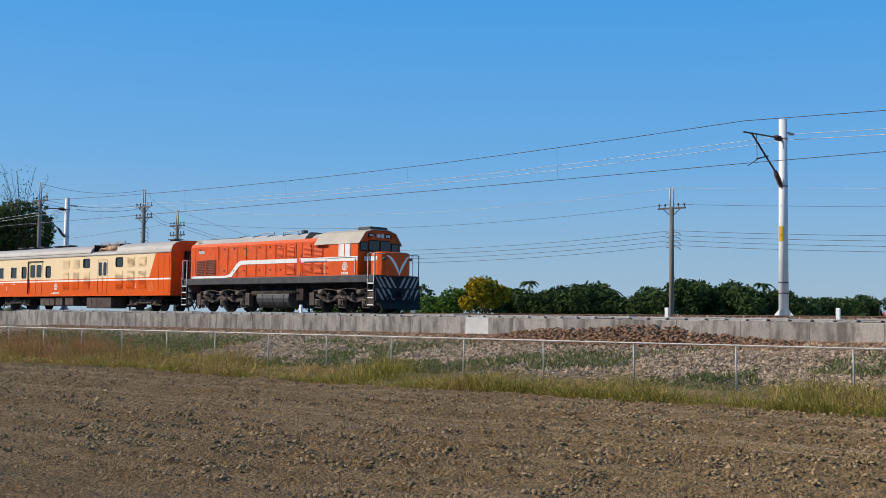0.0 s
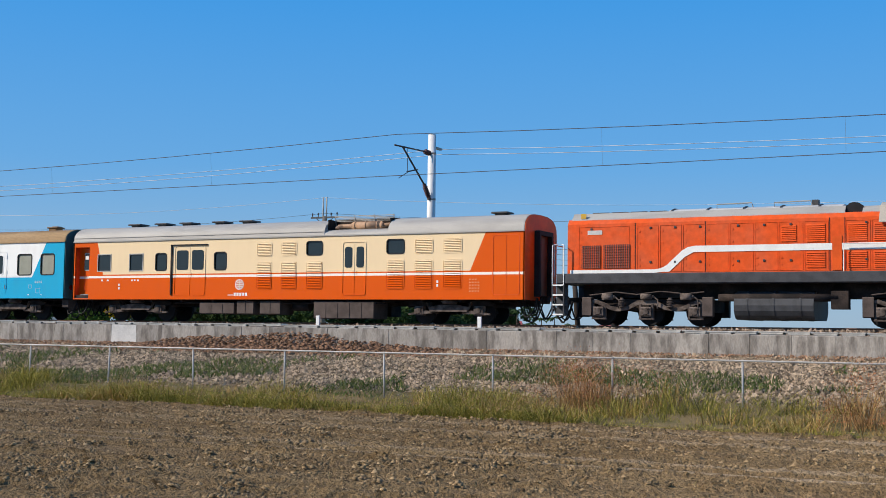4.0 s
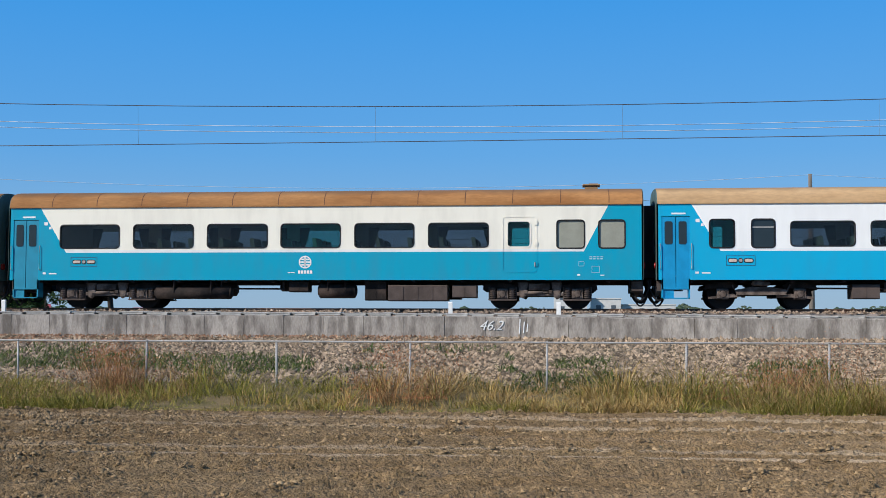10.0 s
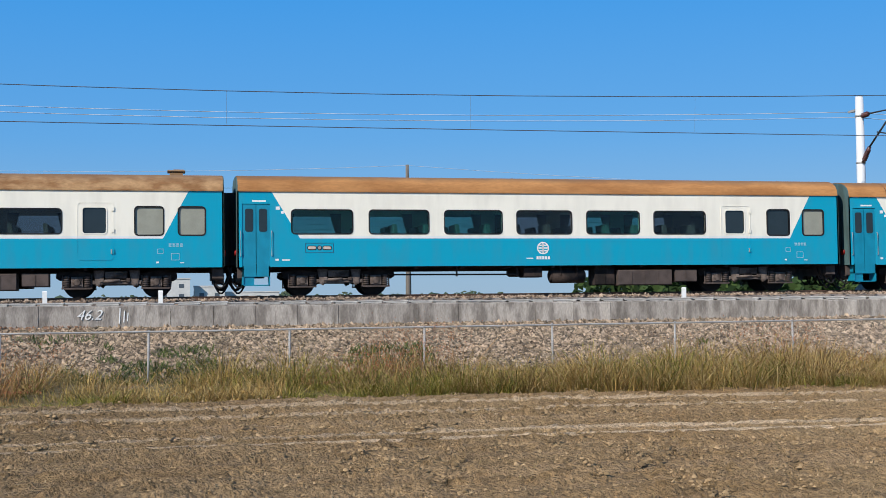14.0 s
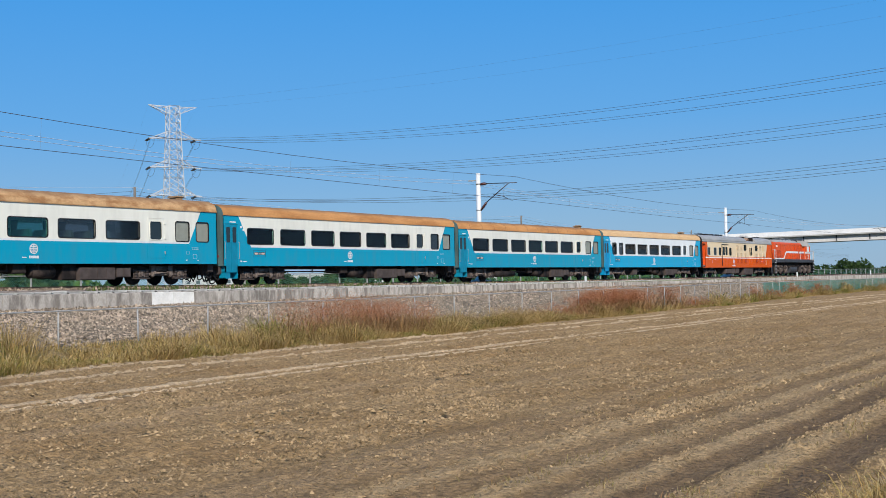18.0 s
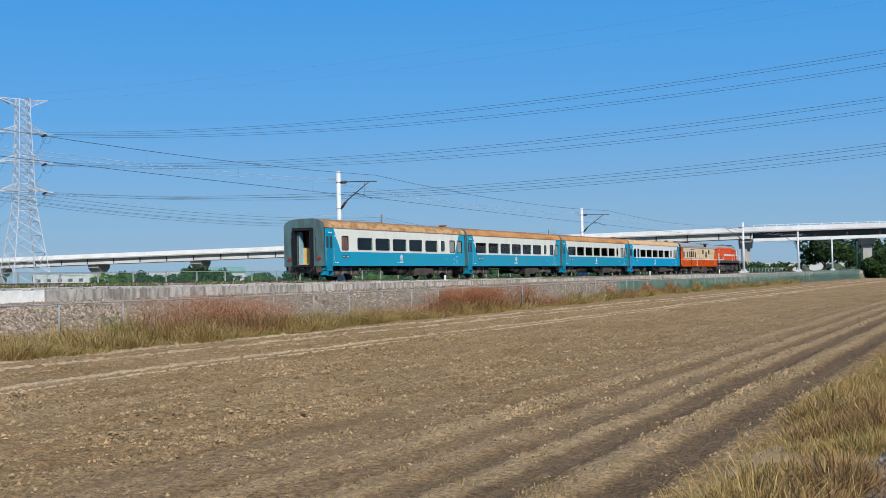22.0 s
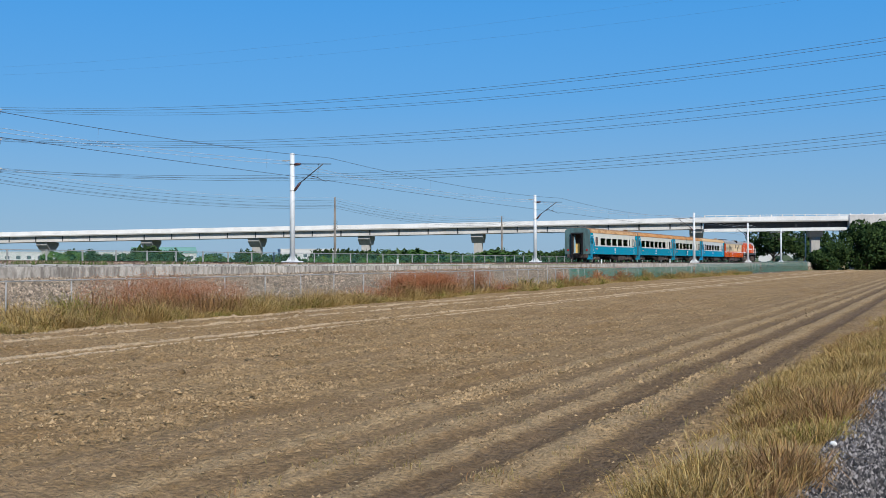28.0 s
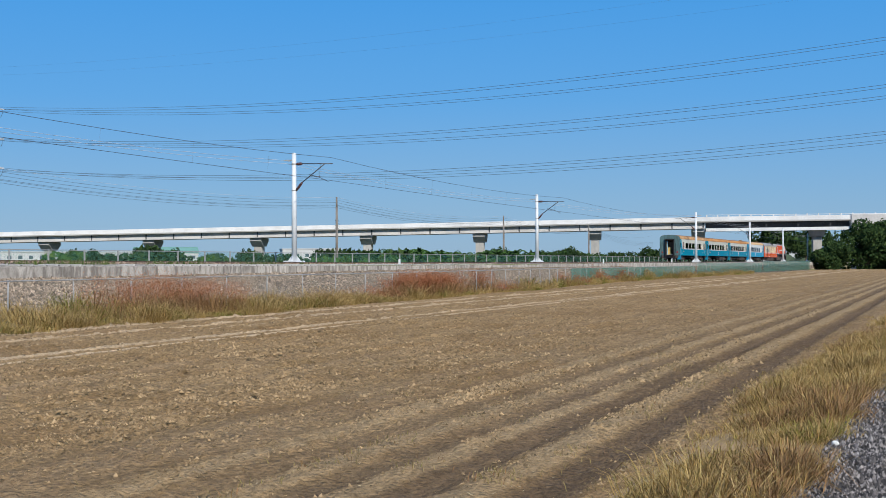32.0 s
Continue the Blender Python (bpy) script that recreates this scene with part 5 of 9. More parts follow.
for x in FAR_MASTS:
    if x == -22.02:
        continue
    if first is None:
        first = catenary_mast(x, MAST_Y, MAST_TOP, False, "pale grey round catenary mast behind the track")
    elif x > 60:
        catenary_mast(x, MAST_Y, mast_top(x), False, "pale grey round catenary mast behind the track")
    else:
        copy_thing(first, pose(x, MAST_Y, 0))
firstn = None
for x in NEAR_MASTS:
    y = NEAR_Y + float(track_dy(x))
    if firstn is None:
        firstn = catenary_mast(x, y, mast_top(x), True, "pale grey round catenary mast on the field side of the track")
    else:
        copy_thing(firstn, pose(x, y, 0))


def wire_run(name, label, pts, sag, r, material, n=10):
    line = [Vector(pts[0])]
    for a, b in zip(pts, pts[1:]):
        a, b = Vector(a), Vector(b)
        line += [a.lerp(b, k / n) - Vector((0, 0, sag * 4 * (k / n) * (1 - k / n))) for k in range(1, n + 1)]
    bm = bmesh.new()
    path_rod(bm, line, r, 4)
    return tagged(part(name, bm, material), label, "wire")


ms = [(x, MAST_Y) for x in FAR_MASTS] + [(x, NEAR_Y + float(track_dy(x))) for x in NEAR_MASTS]
wire_run("contact_wire", "dark contact wire over the track", [(x, TRACK_Y + float(track_dy(x)) - 0.2 + (0.4 if i % 2 else 0), 7.52 + mast_top(x) - MAST_TOP) for i, (x, y) in enumerate(ms)], 0.05, 0.013, M["wire"])
wire_run("messenger_wire", "dark messenger wire over the contact wire", [(x, TRACK_Y + float(track_dy(x)) - 0.1, 9.0 + mast_top(x) - MAST_TOP) for x, y in ms], 0.45, 0.013, M["wire"])
messenger = bpy.data.objects["messenger_wire"]
for i in range(3, len(ms) - 4):
    for k in range(1, 6):
        bm = bmesh.new()
        u = k / 6
        x = ms[i][0] + (ms[i + 1][0] - ms[i][0]) * u
        q, y = mast_top(x) - MAST_TOP, TRACK_Y + float(track_dy(x))
        rod(bm, (x, y, 7.5 + q), (x, y - 0.1, 9.0 + q - 0.45 * 4 * u * (1 - u)), 0.004, seg=3, caps=False)
        part("dropper", bm, M["wire"], messenger)
for dy, z in ((0.72, 8.93), (0.55, 8.7)):
    wire_run("feeder_wire", "pale bare feeder wire carried behind the masts", [(x, (y + dy if y > 40 else y - dy), z + mast_top(x) - MAST_TOP) for x, y in ms], 0.5, 0.011, M["wire_pale"])


# ---- utility poles beyond the track ----
def utility_pole(x, y, top, label, arms=1, twin=True):
    t = thing("utility_pole", label, "utility pole", pose(x, y, 0), "utility poles")
    bm = bmesh.new()
    rod(bm, (0, 0, -0.2), (0, 0, top - 1.4), 0.21, 0.15, seg=12)
    part("pole", bm, M["wood"], t)
    bm = bmesh.new()
    for dx in ((-0.14, 0.14) if twin else (0,)):
        rod(bm, (dx, 0, top - 1.9), (dx, 0, top), *((0.06, 0.05) if twin else (0.13, 0.12)), seg=8)
    part("top_post", bm, M["galv"] if twin else M["wood"], t)
    for k in range(arms):
        z = top - 1.5 - 0.9 * k
        bm = bmesh.new()
        box(bm, -1.15, 1.15, -0.06, 0.06, z - 0.06, z + 0.06)
        rod(bm, (-0.7, 0, z - 0.05), (0, 0, z - 0.6), 0.03, seg=6)
        rod(bm, (0.7, 0, z - 0.05), (0, 0, z - 0.6), 0.03, seg=6)
        ca = part("cross_arm", bm, M["dark_steel"], t)
        for dx in (-1.05, -0.55, 0.55, 1.05):
            bm = bmesh.new()
            rod(bm, (dx, 0, z + 0.06), (dx, 0, z + 0.2), 0.03, seg=6)
            rod(bm, (dx, 0, z + 0.2), (dx, 0, z + 0.34), 0.07, 0.05, seg=8)
            part("insulator", bm, M["dark_steel"], ca)
    bm = bmesh.new()
    for k in range(4):
        z = top - 3.2 - 0.35 * k
        path_rod(bm, [(0.15, 0, z), (0.55, 0, z - 0.05), (0.75, 0, z - 0.25)], 0.025, 5)
        path_rod(bm, [(-0.15, 0, z), (-0.5, 0, z - 0.08)], 0.025, 5)
    part("bracket_hook", bm, M["dark_steel"], t)
    return t


POLES = [(-98.3, 68.8, 11.9), (-48.3, 76.0, 11.45), (15.9, 83.5, 11.3), (84.0, 86.5, 11.6), (150.5, 81.0, 10.9), (215.5, 81.0, 10.5), (280.0, 84.0, 10.5)]
for i, (x, y, z) in enumerate(POLES):
    utility_pole(x, y, z, "brown utility pole with steel top and side brackets" if i < 2 else "slim bare utility pole beyond the fence", (2, 1, 0, 1, 0, 0, 0)[i], i < 2)
utility_pole(-87.6, 58.0, 12.3, "utility pole with two cross-arms and transformer", 2)
utility_pole(-91.8, 51.0, 12.5, "slim utility pole beside a large tree", 1)
for dz, r, mm in ((-0.05, 0.012, "wire_pale"), (-1.2, 0.012, "wire"), (-3.1, 0.014, "wire"), (-3.45, 0.014, "wire"), (-3.8, 0.014, "wire"), (-4.15, 0.014, "wire")):
    wire_run("power_wire", "power wire strung between utility poles", [(-190, 66, 11 + dz)] + [(x, y, z + dz + (2.7 if x > 60 and dz < -2 else 0.0)) for x, y, z in POLES] + [(350, 86, 10.5 + dz)], 1.1, r, M[mm], 12)
for dz in (-0.1, -1.3, -1.6):
    wire_run("power_wire", "power wire running back from the roadside poles", [(-91.8, 51, 12.5 + dz), (-87.6, 58, 12.3 + dz), (-98.3, 68.8, 11.9 + dz), (-150, 140, 11 + dz)], 0.5, 0.013, M["wire"], 8)


post = thing("leaning_post", "dark weathered wooden post leaning beside the track", "post", pose(-16.8, 44.5, 1.7, 0, -4.8, 0))
bm = bmesh.new()
rod(bm, (0, 0, -0.2), (0, 0, 2.66), 0.11, 0.095, seg=10)
part("shaft", bm, M["post_wood"], post)
bm = bmesh.new()
rod(bm, (0, 0, 2.3), (0, 0, 2.38), 0.115, seg=10)
part("band", bm, M["galv"], post)

# ---- lattice pylons ----
ARM_Z, ARM_W = (34.0, 27.9, 21.9), 5.1


def pylon(x, y, h, turn, label, r=0.12):
    """Slim square lattice tower; its arms lie along its own x, the lines run along its own y."""
    t = thing("pylon", label, "pylon", pose(x, y, 0, 0, 0, turn), "transmission pylons")
    hw = lambda z: float(np.interp(z, (0, 18, 22, 35, h), (4.4, 1.95, 1.7, 1.25, 1.1)))
    zs = [0, 5.0, 9.2, 12.7, 15.6, 18.0, 20.0, 21.9, 23.6, 25.6, 27.9, 29.4, 31.6, 34.0, 35.5, 37.4, 39.4, h]
    sg = ((-1, -1), (1, -1), (1, 1), (-1, 1))
    for sx, sy in sg:
        bm = bmesh.new()
        path_rod(bm, [(sx * hw(a), sy * hw(a), a) for a in zs], r, 4)
        part("leg", bm, M["pylon"], t)
    for k in range(4):
        (sx, sy), (tx_, ty_) = sg[k], sg[(k + 1) % 4]
        bm = bmesh.new()
        for a, b in zip(zs, zs[1:]):
            rod(bm, (sx * hw(a), sy * hw(a), a), (tx_ * hw(b), ty_ * hw(b), b), r * 0.6, seg=3, caps=False)
            rod(bm, (tx_ * hw(a), ty_ * hw(a), a), (sx * hw(b), sy * hw(b), b), r * 0.6, seg=3, caps=False)
            rod(bm, (sx * hw(b), sy * hw(b), b), (tx_ * hw(b), ty_ * hw(b), b), r * 0.5, seg=3, caps=False)
        part("bracing", bm, M["pylon"], t)
    for z in (h - 0.3, *ARM_Z):
        top = z > h - 1
        for s in (-1, 1):
            bm = bmesh.new()
            q, w = hw(z), (5.4 if top else ARM_W)
            tip = (s * w, 0, z + (0.3 if top else 0))
            for yy in (-q, q):
                rod(bm, (s * q, yy, z), tip, r * 0.75, seg=4, caps=False)
                rod(bm, (s * q, yy, z + (-1.5 if top else 1.5)), tip, r * 0.75, seg=4, caps=False)
            for u in (0.25, 0.5, 0.75):
                xx, yq = s * (q + (w - q) * u), q * (1 - u)
                rod(bm, (xx, -yq, z), (xx, yq, z), r * 0.5, seg=3, caps=False)
                for yy in (-yq, yq):
                    rod(bm, (xx, yy, z), (xx - s * (w - q) * 0.25, yy, z + (-1.5 if top else 1.5) * (1.25 - u)), r * 0.45, seg=3, caps=False)
            arm = part("cross_arm", bm, M["pylon"], t)
            if top:
                continue
            for dy in (-1, 1):
                for dx in (-0.18, 0.18):
                    bm = bmesh.new()
                    rod(bm, (s * w + dx, dy * 0.15, z - 0.05), (s * w + dx, dy * 2.4, z - 0.38), 0.1, seg=8)
                    for k in range(9):
                        rod(bm, (s * w + dx, dy * (0.35 + 0.22 * k), z - 0.09 - 0.03 * k), (s * w + dx, dy * (0.42 + 0.22 * k), z - 0.1 - 0.03 * k), 0.16, seg=8)
                    part("insulator_string", bm, M["pylon"] if dy < 0 else M["dark_steel"], arm)
            bm = bmesh.new()
            path_rod(bm, [(s * w, 2.4 * math.cos(math.pi * k / 10), z - 0.4 - 1.7 * math.sin(math.pi * k / 10)) for k in range(11)], 0.03, 5)
            part("jumper_loop", bm, M["wire"], arm)
    return t


# the line runs from far beyond the viaduct past the field and on behind the gravel road
PY = [(402.0, 424.0, -38.0), (193.9, 188.0, -24.0), (169.1, -30.6, -6.5)]
for x, y, turn in PY:
    pylon(x, y, 41.0, turn, "galvanised lattice transmission pylon with three pairs of arms")
for z in ARM_Z:
    for s in (-1, 1):
        for dz in (-0.2, 0.2):
            pts = [(x + s * ARM_W * math.cos(radians(tn)), y + s * ARM_W * math.sin(radians(tn)), z - 0.3 + dz) for x, y, tn in PY]
            wire_run("transmission_line", "grey high-voltage line between pylons", pts, 5.5, 0.024, M["wire"], 24)
for s in (-1, 1):
    wire_run("earth_wire", "thin earth wire between pylon tops", [(x + s * 5.4 * math.cos(radians(tn)), y + s * 5.4 * math.sin(radians(tn)), 41.0) for x, y, tn in PY], 3.0, 0.006, M["wire"], 24)


# ---- road viaduct crossing the railway ----
VA = radians(75.0)
FOOT = Vector((304 * math.sin(VA), 304 * math.cos(VA), 0))
VD = Vector((math.cos(VA), -math.sin(VA), 0))
VN = Vector((-VD.y, VD.x, 0))  # away from the camera
viaduct_m = Matrix((( VD.x, VN.x, 0, FOOT.x), (VD.y, VN.y, 0, FOOT.y), (0, 0, 1, 0), (0, 0, 0, 1)))
VZ = [(-420, 3.2), (-315, 6.7), (-250, 8.6), (-162, 10.3), (-45, 11.75), (19, 12.6), (160, 13.4)]


def deck_top(u):
    return float(np.interp(u, [a for a, b in VZ], [b for a, b in VZ]))


via = thing("road_viaduct", "long pale concrete road viaduct crossing over the railway", "viaduct", viaduct_m)
us = [-420 + 28 * k for k in range(21)]
PIER_U = [-150.6 + (28.6 if k < 6 else 28.0) * k for k in range(-8, 8)]


def deck_piece(name, pr, material, label="", u0=-420, u1=160):
    """Profile (y across, z under the parapet top) drawn along the deck."""
    bm = bmesh.new()
    rings = []
    for u in np.linspace(u0, u1, 2 + int((u1 - u0) / 14)):
        zt = deck_top(u)
        rings.append([bm.verts.new((u, y, zt + z)) for y, z in pr])
    k = len(pr)
    for a, b in zip(rings, rings[1:]):
        for i in range(k):
            bm.faces.new((a[i], a[(i + 1) % k], b[(i + 1) % k], b[i]))
    bm.faces.new(rings[0][::-1])
    bm.faces.new(rings[-1])
    return part(name, bm, material, via, label)


deck_piece("parapet", [(0, 0), (0.25, 0), (0.25, -1.0), (0, -1.0)], M["parapet"], "white parapet wall")
deck_piece("parapet", [(9.75, 0), (10, 0), (10, -1.0), (9.75, -1.0)], M["parapet"], "white parapet wall")
deck_piece("deck_slab", [(-0.05, -1.0), (10.05, -1.0), (10.05, -1.3), (-0.05, -1.3)], M["viaduct"])
for y in (0.9, 4.1, 7.3):
    for ua, ub in ((-420, 18.8), (53.5, 160)):
        deck_piece("girder", [(y, -1.3), (y + 1.2, -1.3), (y + 1.1, -2.0), (y + 1.3, -2.75), (y - 0.1, -2.75), (y + 0.1, -2.0)], M["girder"], "", ua, ub)
# the long span over the railway: deep set-back plate girder with a pale lower flange
# the girder's dark colour stands in for the shade under the deck
deck_piece("shaded_girder", [(2.4, -1.3), (2.6, -1.3), (2.6, -3.3), (2.4, -3.3)], M["dark_steel"], "set-back plate girder, the deck's shade put into its dark colour", 19, 53)
deck_piece("lower_flange", [(0.6, -2.75), (3.4, -2.75), (3.4, -3.5), (0.6, -3.5)], M["parapet"], "pale lower beam of the long span", 19, 53)
bm = bmesh.new()
bbox(bm, 52.6, 61.0, -0.4, 10.4, 9.2, 12.95, 0.15)
bbox(bm, 54.0, 60.0, 1.0, 9.0, 0.0, 9.3, 0.15)
part("abutment", bm, M["girder"], via, "concrete abutment block")
for u in PIER_U:
    zt = deck_top(u) - 2.78
    if zt < 1.6:
        continue
    bm = bmesh.new()
    prism_x(bm, [(1.6, zt), (8.4, zt), (8.4, zt - 0.8), (6.4, zt - 2.2), (3.6, zt - 2.2), (1.6, zt - 0.8)], u - 1.5, u + 1.5)
    part("pier_cap", bm, M["viaduct"], via)
    bm = bmesh.new()
    bbox(bm, u - 1.0, u + 1.0, 3.6, 6.4, 0.0, zt - 2.18, 0.2)
    part("pier_column", bm, M["viaduct"], via)
for k in range(24):
    u = 19 + k * 2.6
    z = deck_top(u)
    bm = bmesh.new()
    box(bm, u, u + 0.25, -0.02, 0.3, z, z + 0.45)
    part("railing_post", bm, M["parapet"], via)
bm = bmesh.new()
box(bm, 19, 82, 0.05, 0.15, deck_top(50) + 0.2, deck_top(50) + 0.3)
part("railing", bm, M["parapet"], via)
for k in range(60):
    u = -300 + k * 7.4
    z = deck_top(u)
    bm = bmesh.new()
    box(bm, u, u + 0.3, 0.82, 0.9, z - 2.7, z - 1.35)
    part("diaphragm", bm, M["dark_steel"], via)


# ---- trees and plants ----
def crown_mesh(name, lumps, n, size, material, seed, flat=0.9):
    """Leaf clumps: small tilted leaf quads over several lumps (centre, radius), denser at their skin."""
    r = np.random.default_rng(seed)
    c = np.array([l[:3] for l in lumps], float)
    rad = np.array([l[3] for l in lumps], float)
    w = rad ** 2 / (rad ** 2).sum()
    k = r.choice(len(lumps), n, p=w)
    d = r.normal(size=(n, 3))
    d /= np.linalg.norm(d, axis=1)[:, None]
    d[:, 2] *= flat
    rr = rad[k] * (0.62 + 0.42 * r.uniform(0, 1, n) ** 0.6) * (1 + 0.16 * np.sin(d[:, 0] * 7 + k) * np.cos(d[:, 1] * 6))
    p = c[k] + d * rr[:, None]
    a = r.normal(size=(n, 3))
    a /= np.linalg.norm(a, axis=1)[:, None]
    b = np.cross(a, r.normal(size=(n, 3)))
    b /= np.linalg.norm(b, axis=1)[:, None]
    s = (size * r.uniform(0.5, 1.3, n))[:, None]
    q = np.stack([p - a * s, p + b * s * 0.55, p + a * s, p - b * s * 0.55], 1)
    return raw(name, q.reshape(-1, 3), np.arange(n * 4).reshape(-1, 4), material)


def tree(name, label, h, spread, n, leaf, seed, m, size=0.3, trunk=None, lumps_n=9):
    r = random.Random(seed)
    t = thing(name, label, "tree", m, "")
    th = trunk if trunk is not None else h * 0.3
    bm = bmesh.new()
    rod(bm, (0, 0, -0.2), (0.1, 0, th), 0.035 * h, 0.022 * h, seg=9)
    lumps = []
    for k in range(lumps_n):
        a = 2 * math.pi * k / lumps_n + r.uniform(-0.4, 0.4)
        q = r.uniform(0.35, 0.95) * spread * (0.4 if k % 4 == 0 else 1)
        z = r.uniform(th + 0.12 * h, h * (0.86 if k % 4 else 0.93))
        rad = r.uniform(0.2, 0.34) * spread + 0.06 * h
        z = min(z, h - rad * 0.85)
        lumps.append((q * math.cos(a), q * math.sin(a), z, rad))
        rod(bm, (0.05, 0, th * r.uniform(0.7, 1.0)), (q * math.cos(a) * 0.8, q * math.sin(a) * 0.8, z), 0.012 * h, 0.004 * h, seg=6, caps=False)
    lumps.append((0, 0, h * 0.66, spread * 0.45))
    part("trunk", bm, M["bark"], t)
    part("crown", crown_mesh("crown", lumps, n, size, M[leaf], seed), None, t)
    return t


def polar(az, d, z=0.0, turn=0.0):
    return pose(d * math.sin(radians(az)), d * math.cos(radians(az)), z, 0, 0, turn)


# large tree and bamboo at the far end of the line
tree("tree", "large dark green broadleaf tree beyond the track", 13.2, 5.6, 15000, "leaf", 1, polar(-62.6, 132), 0.22, lumps_n=14)


def sparse_tree(h, seed, m):
    """Tall thin tree, nearly bare: many fine rising twigs with a few leaves."""
    r = random.Random(seed)
    t = thing("tree", "tall thin nearly bare tree with fine rising twigs", "tree", m)
    bm = bmesh.new()
    rod(bm, (0, 0, -0.2), (0.2, 0, h * 0.55), 0.16, 0.07, seg=8)
    tips = []
    for k in range(46):
        a, z0 = r.uniform(0, 2 * math.pi), r.uniform(0.3, 0.6) * h
        out, up = r.uniform(1.2, 4.2), r.uniform(0.25, 0.42) * h
        pts = [(out * u * math.cos(a), out * u * math.sin(a), z0 + up * u ** 0.8 + 0.15 * math.sin(7 * u + k)) for u in (0, 0.3, 0.6, 0.85, 1.0)]
        path_rod(bm, pts, 0.022, 3)
        tips += [Vector(p) for p in pts[2:]]
    part("trunk", bm, M["bark"], t)
    q = np.repeat(np.array([tuple(p) for p in tips]), 7, axis=0)
    g = np.random.default_rng(seed)
    q = q + g.normal(0, 0.3, q.shape)
    part("crown", bits("crown", q, g.uniform(0.12, 0.3, len(q)), g.uniform(0.03, 0.07, len(q)), M["leaf_light"], g, 0.8), None, t)
    return t


sparse_tree(16.5, 2, polar(-61.7, 128))
t1 = tree("tree", "dark green broadleaf tree in a distant row", 9.2, 5.0, 4200, "leaf", 3, polar(-36, 228), 0.34, trunk=1.6)
t2 = tree("tree", "dense dark green tree in a distant row", 8.2, 5.6, 4200, "leaf", 4, polar(-33, 232), 0.34, trunk=1.2)
t3 = tree("tree", "mid-green bushy tree in a distant row", 6.8, 4.6, 3400, "leaf_light", 5, polar(-38.6, 230), 0.32, trunk=1.0)
tree("tree", "yellow-flowering tree in a distant row", 9.2, 3.6, 2400, "leaf_yellow", 6, polar(-40.9, 198, -0.6), 0.4, trunk=1.8)
tr_rng = random.Random(11)
for az, d, k in [(-43.2, 235, 2), (-42.2, 232, 2), (-39.9, 240, 1), (-37.6, 236, 0), (-37.0, 230, 1), (-35.2, 234, 0), (-34.4, 228, 1), (-32.0, 222, 0), (-31.2, 226, 1), (-30.4, 224, 1), (-29.6, 226, 0), (-28.8, 222, 1), (-28.0, 222, 0), (-27.3, 226, 1), (-26.6, 290, 2), (-25.9, 300, 1), (-25.2, 310, 2), (-24.6, 350, 0), (-23.9, 345, 1), (-45, 260, 1), (-46.5, 262, 0), (-48, 265, 2), (-50, 250, 1)]:
    copy_thing((t1, t2, t3)[k], polar(az, d * 0.9, tr_rng.uniform(-2.4, 0.5), tr_rng.uniform(0, 360)))
def palm(h, seed, m):
    """Slim palm: ringed trunk and a tuft of drooping fronds."""
    r = random.Random(seed)
    t = thing("palm_tree", "slim palm with a tuft of drooping fronds", "palm tree", m, "distant palms")
    bm = bmesh.new()
    rod(bm, (0, 0, -0.2), (0.15, 0, h), 0.15, 0.1, seg=7)
    part("trunk", bm, M["bark"], t)
    for k in range(12):
        a, rise, L_ = k * 2.4 + r.uniform(-0.3, 0.3), r.uniform(0.1, 0.9), r.uniform(1.7, 2.5)
        bm = bmesh.new()
        prev = None
        for q in range(6):
            u = q / 5
            x, z, w = L_ * u * 0.9, h + L_ * (rise * u - (0.55 + 0.4 * rise) * u * u), 0.3 * math.sin(math.pi * (0.1 + 0.85 * u))
            p = [bm.verts.new(Matrix.Rotation(a, 3, "Z") @ Vector(v)) for v in ((x, -w, z - 0.16), (x, 0, z), (x, w, z - 0.16))]
            if prev:
                bm.faces.new((prev[0], prev[1], p[1], p[0]))
                bm.faces.new((prev[1], prev[2], p[2], p[1]))
            prev = p
        part("frond", bm, M["leaf"], t)
    return t


pl = [palm(8.6, 5, polar(-38.9, 214, -0.3)), palm(7.4, 6, polar(-33.4, 226, -0.3))]
for k, (az, d) in enumerate(((-36.6, 222), (-35.1, 216), (-31.7, 224), (-30.2, 216), (-28.4, 220), (-25.6, 268), (-24.9, 280), (-24.2, 290), (-23.5, 300), (-22.9, 296), (-22.4, 305), (-21.8, 300), (-57.0, 190), (-54.4, 196), (-50.6, 205))):
    copy_thing(pl[k % 2], polar(az, d, tr_rng.uniform(-2.4, -0.2) - (1.2 if az > -26 else 0.0), tr_rng.uniform(0, 360)))
# the dark tree group at the far end of the field, before the viaduct
tree("tree", "dense dark green spreading tree at the field corner", 6.0, 4.2, 6500, "leaf", 21, polar(83.95, 280, -0.3), 0.34, trunk=0.8, lumps_n=13)
b1 = tree("tree", "broad dark green tree at the end of the field", 11.4, 6.4, 9500, "leaf", 22, polar(85.5, 287, -0.3), 0.36, trunk=0.8, lumps_n=16)
b2 = tree("tree", "tall dark green tree at the end of the field", 13.6, 7.4, 10500, "leaf", 25, polar(87.2, 286, -0.3), 0.36, trunk=0.8, lumps_n=17)
for az, d, k in ((86.3, 295, 0), (89.0, 284, 1), (91.2, 288, 0), (93.5, 284, 1)):
    copy_thing((b1, b2)[k], polar(az, d, -2.2 if az < 86 else -0.6, tr_rng.uniform(0, 360)))
tree("tree", "feathery green tree behind the viaduct", 12.5, 7.5, 3200, "leaf", 23, polar(81.6, 345), 0.55)
tree("tree", "feathery green tree beside the viaduct", 10.5, 6.0, 2600, "leaf", 24, polar(82.9, 352), 0.5)
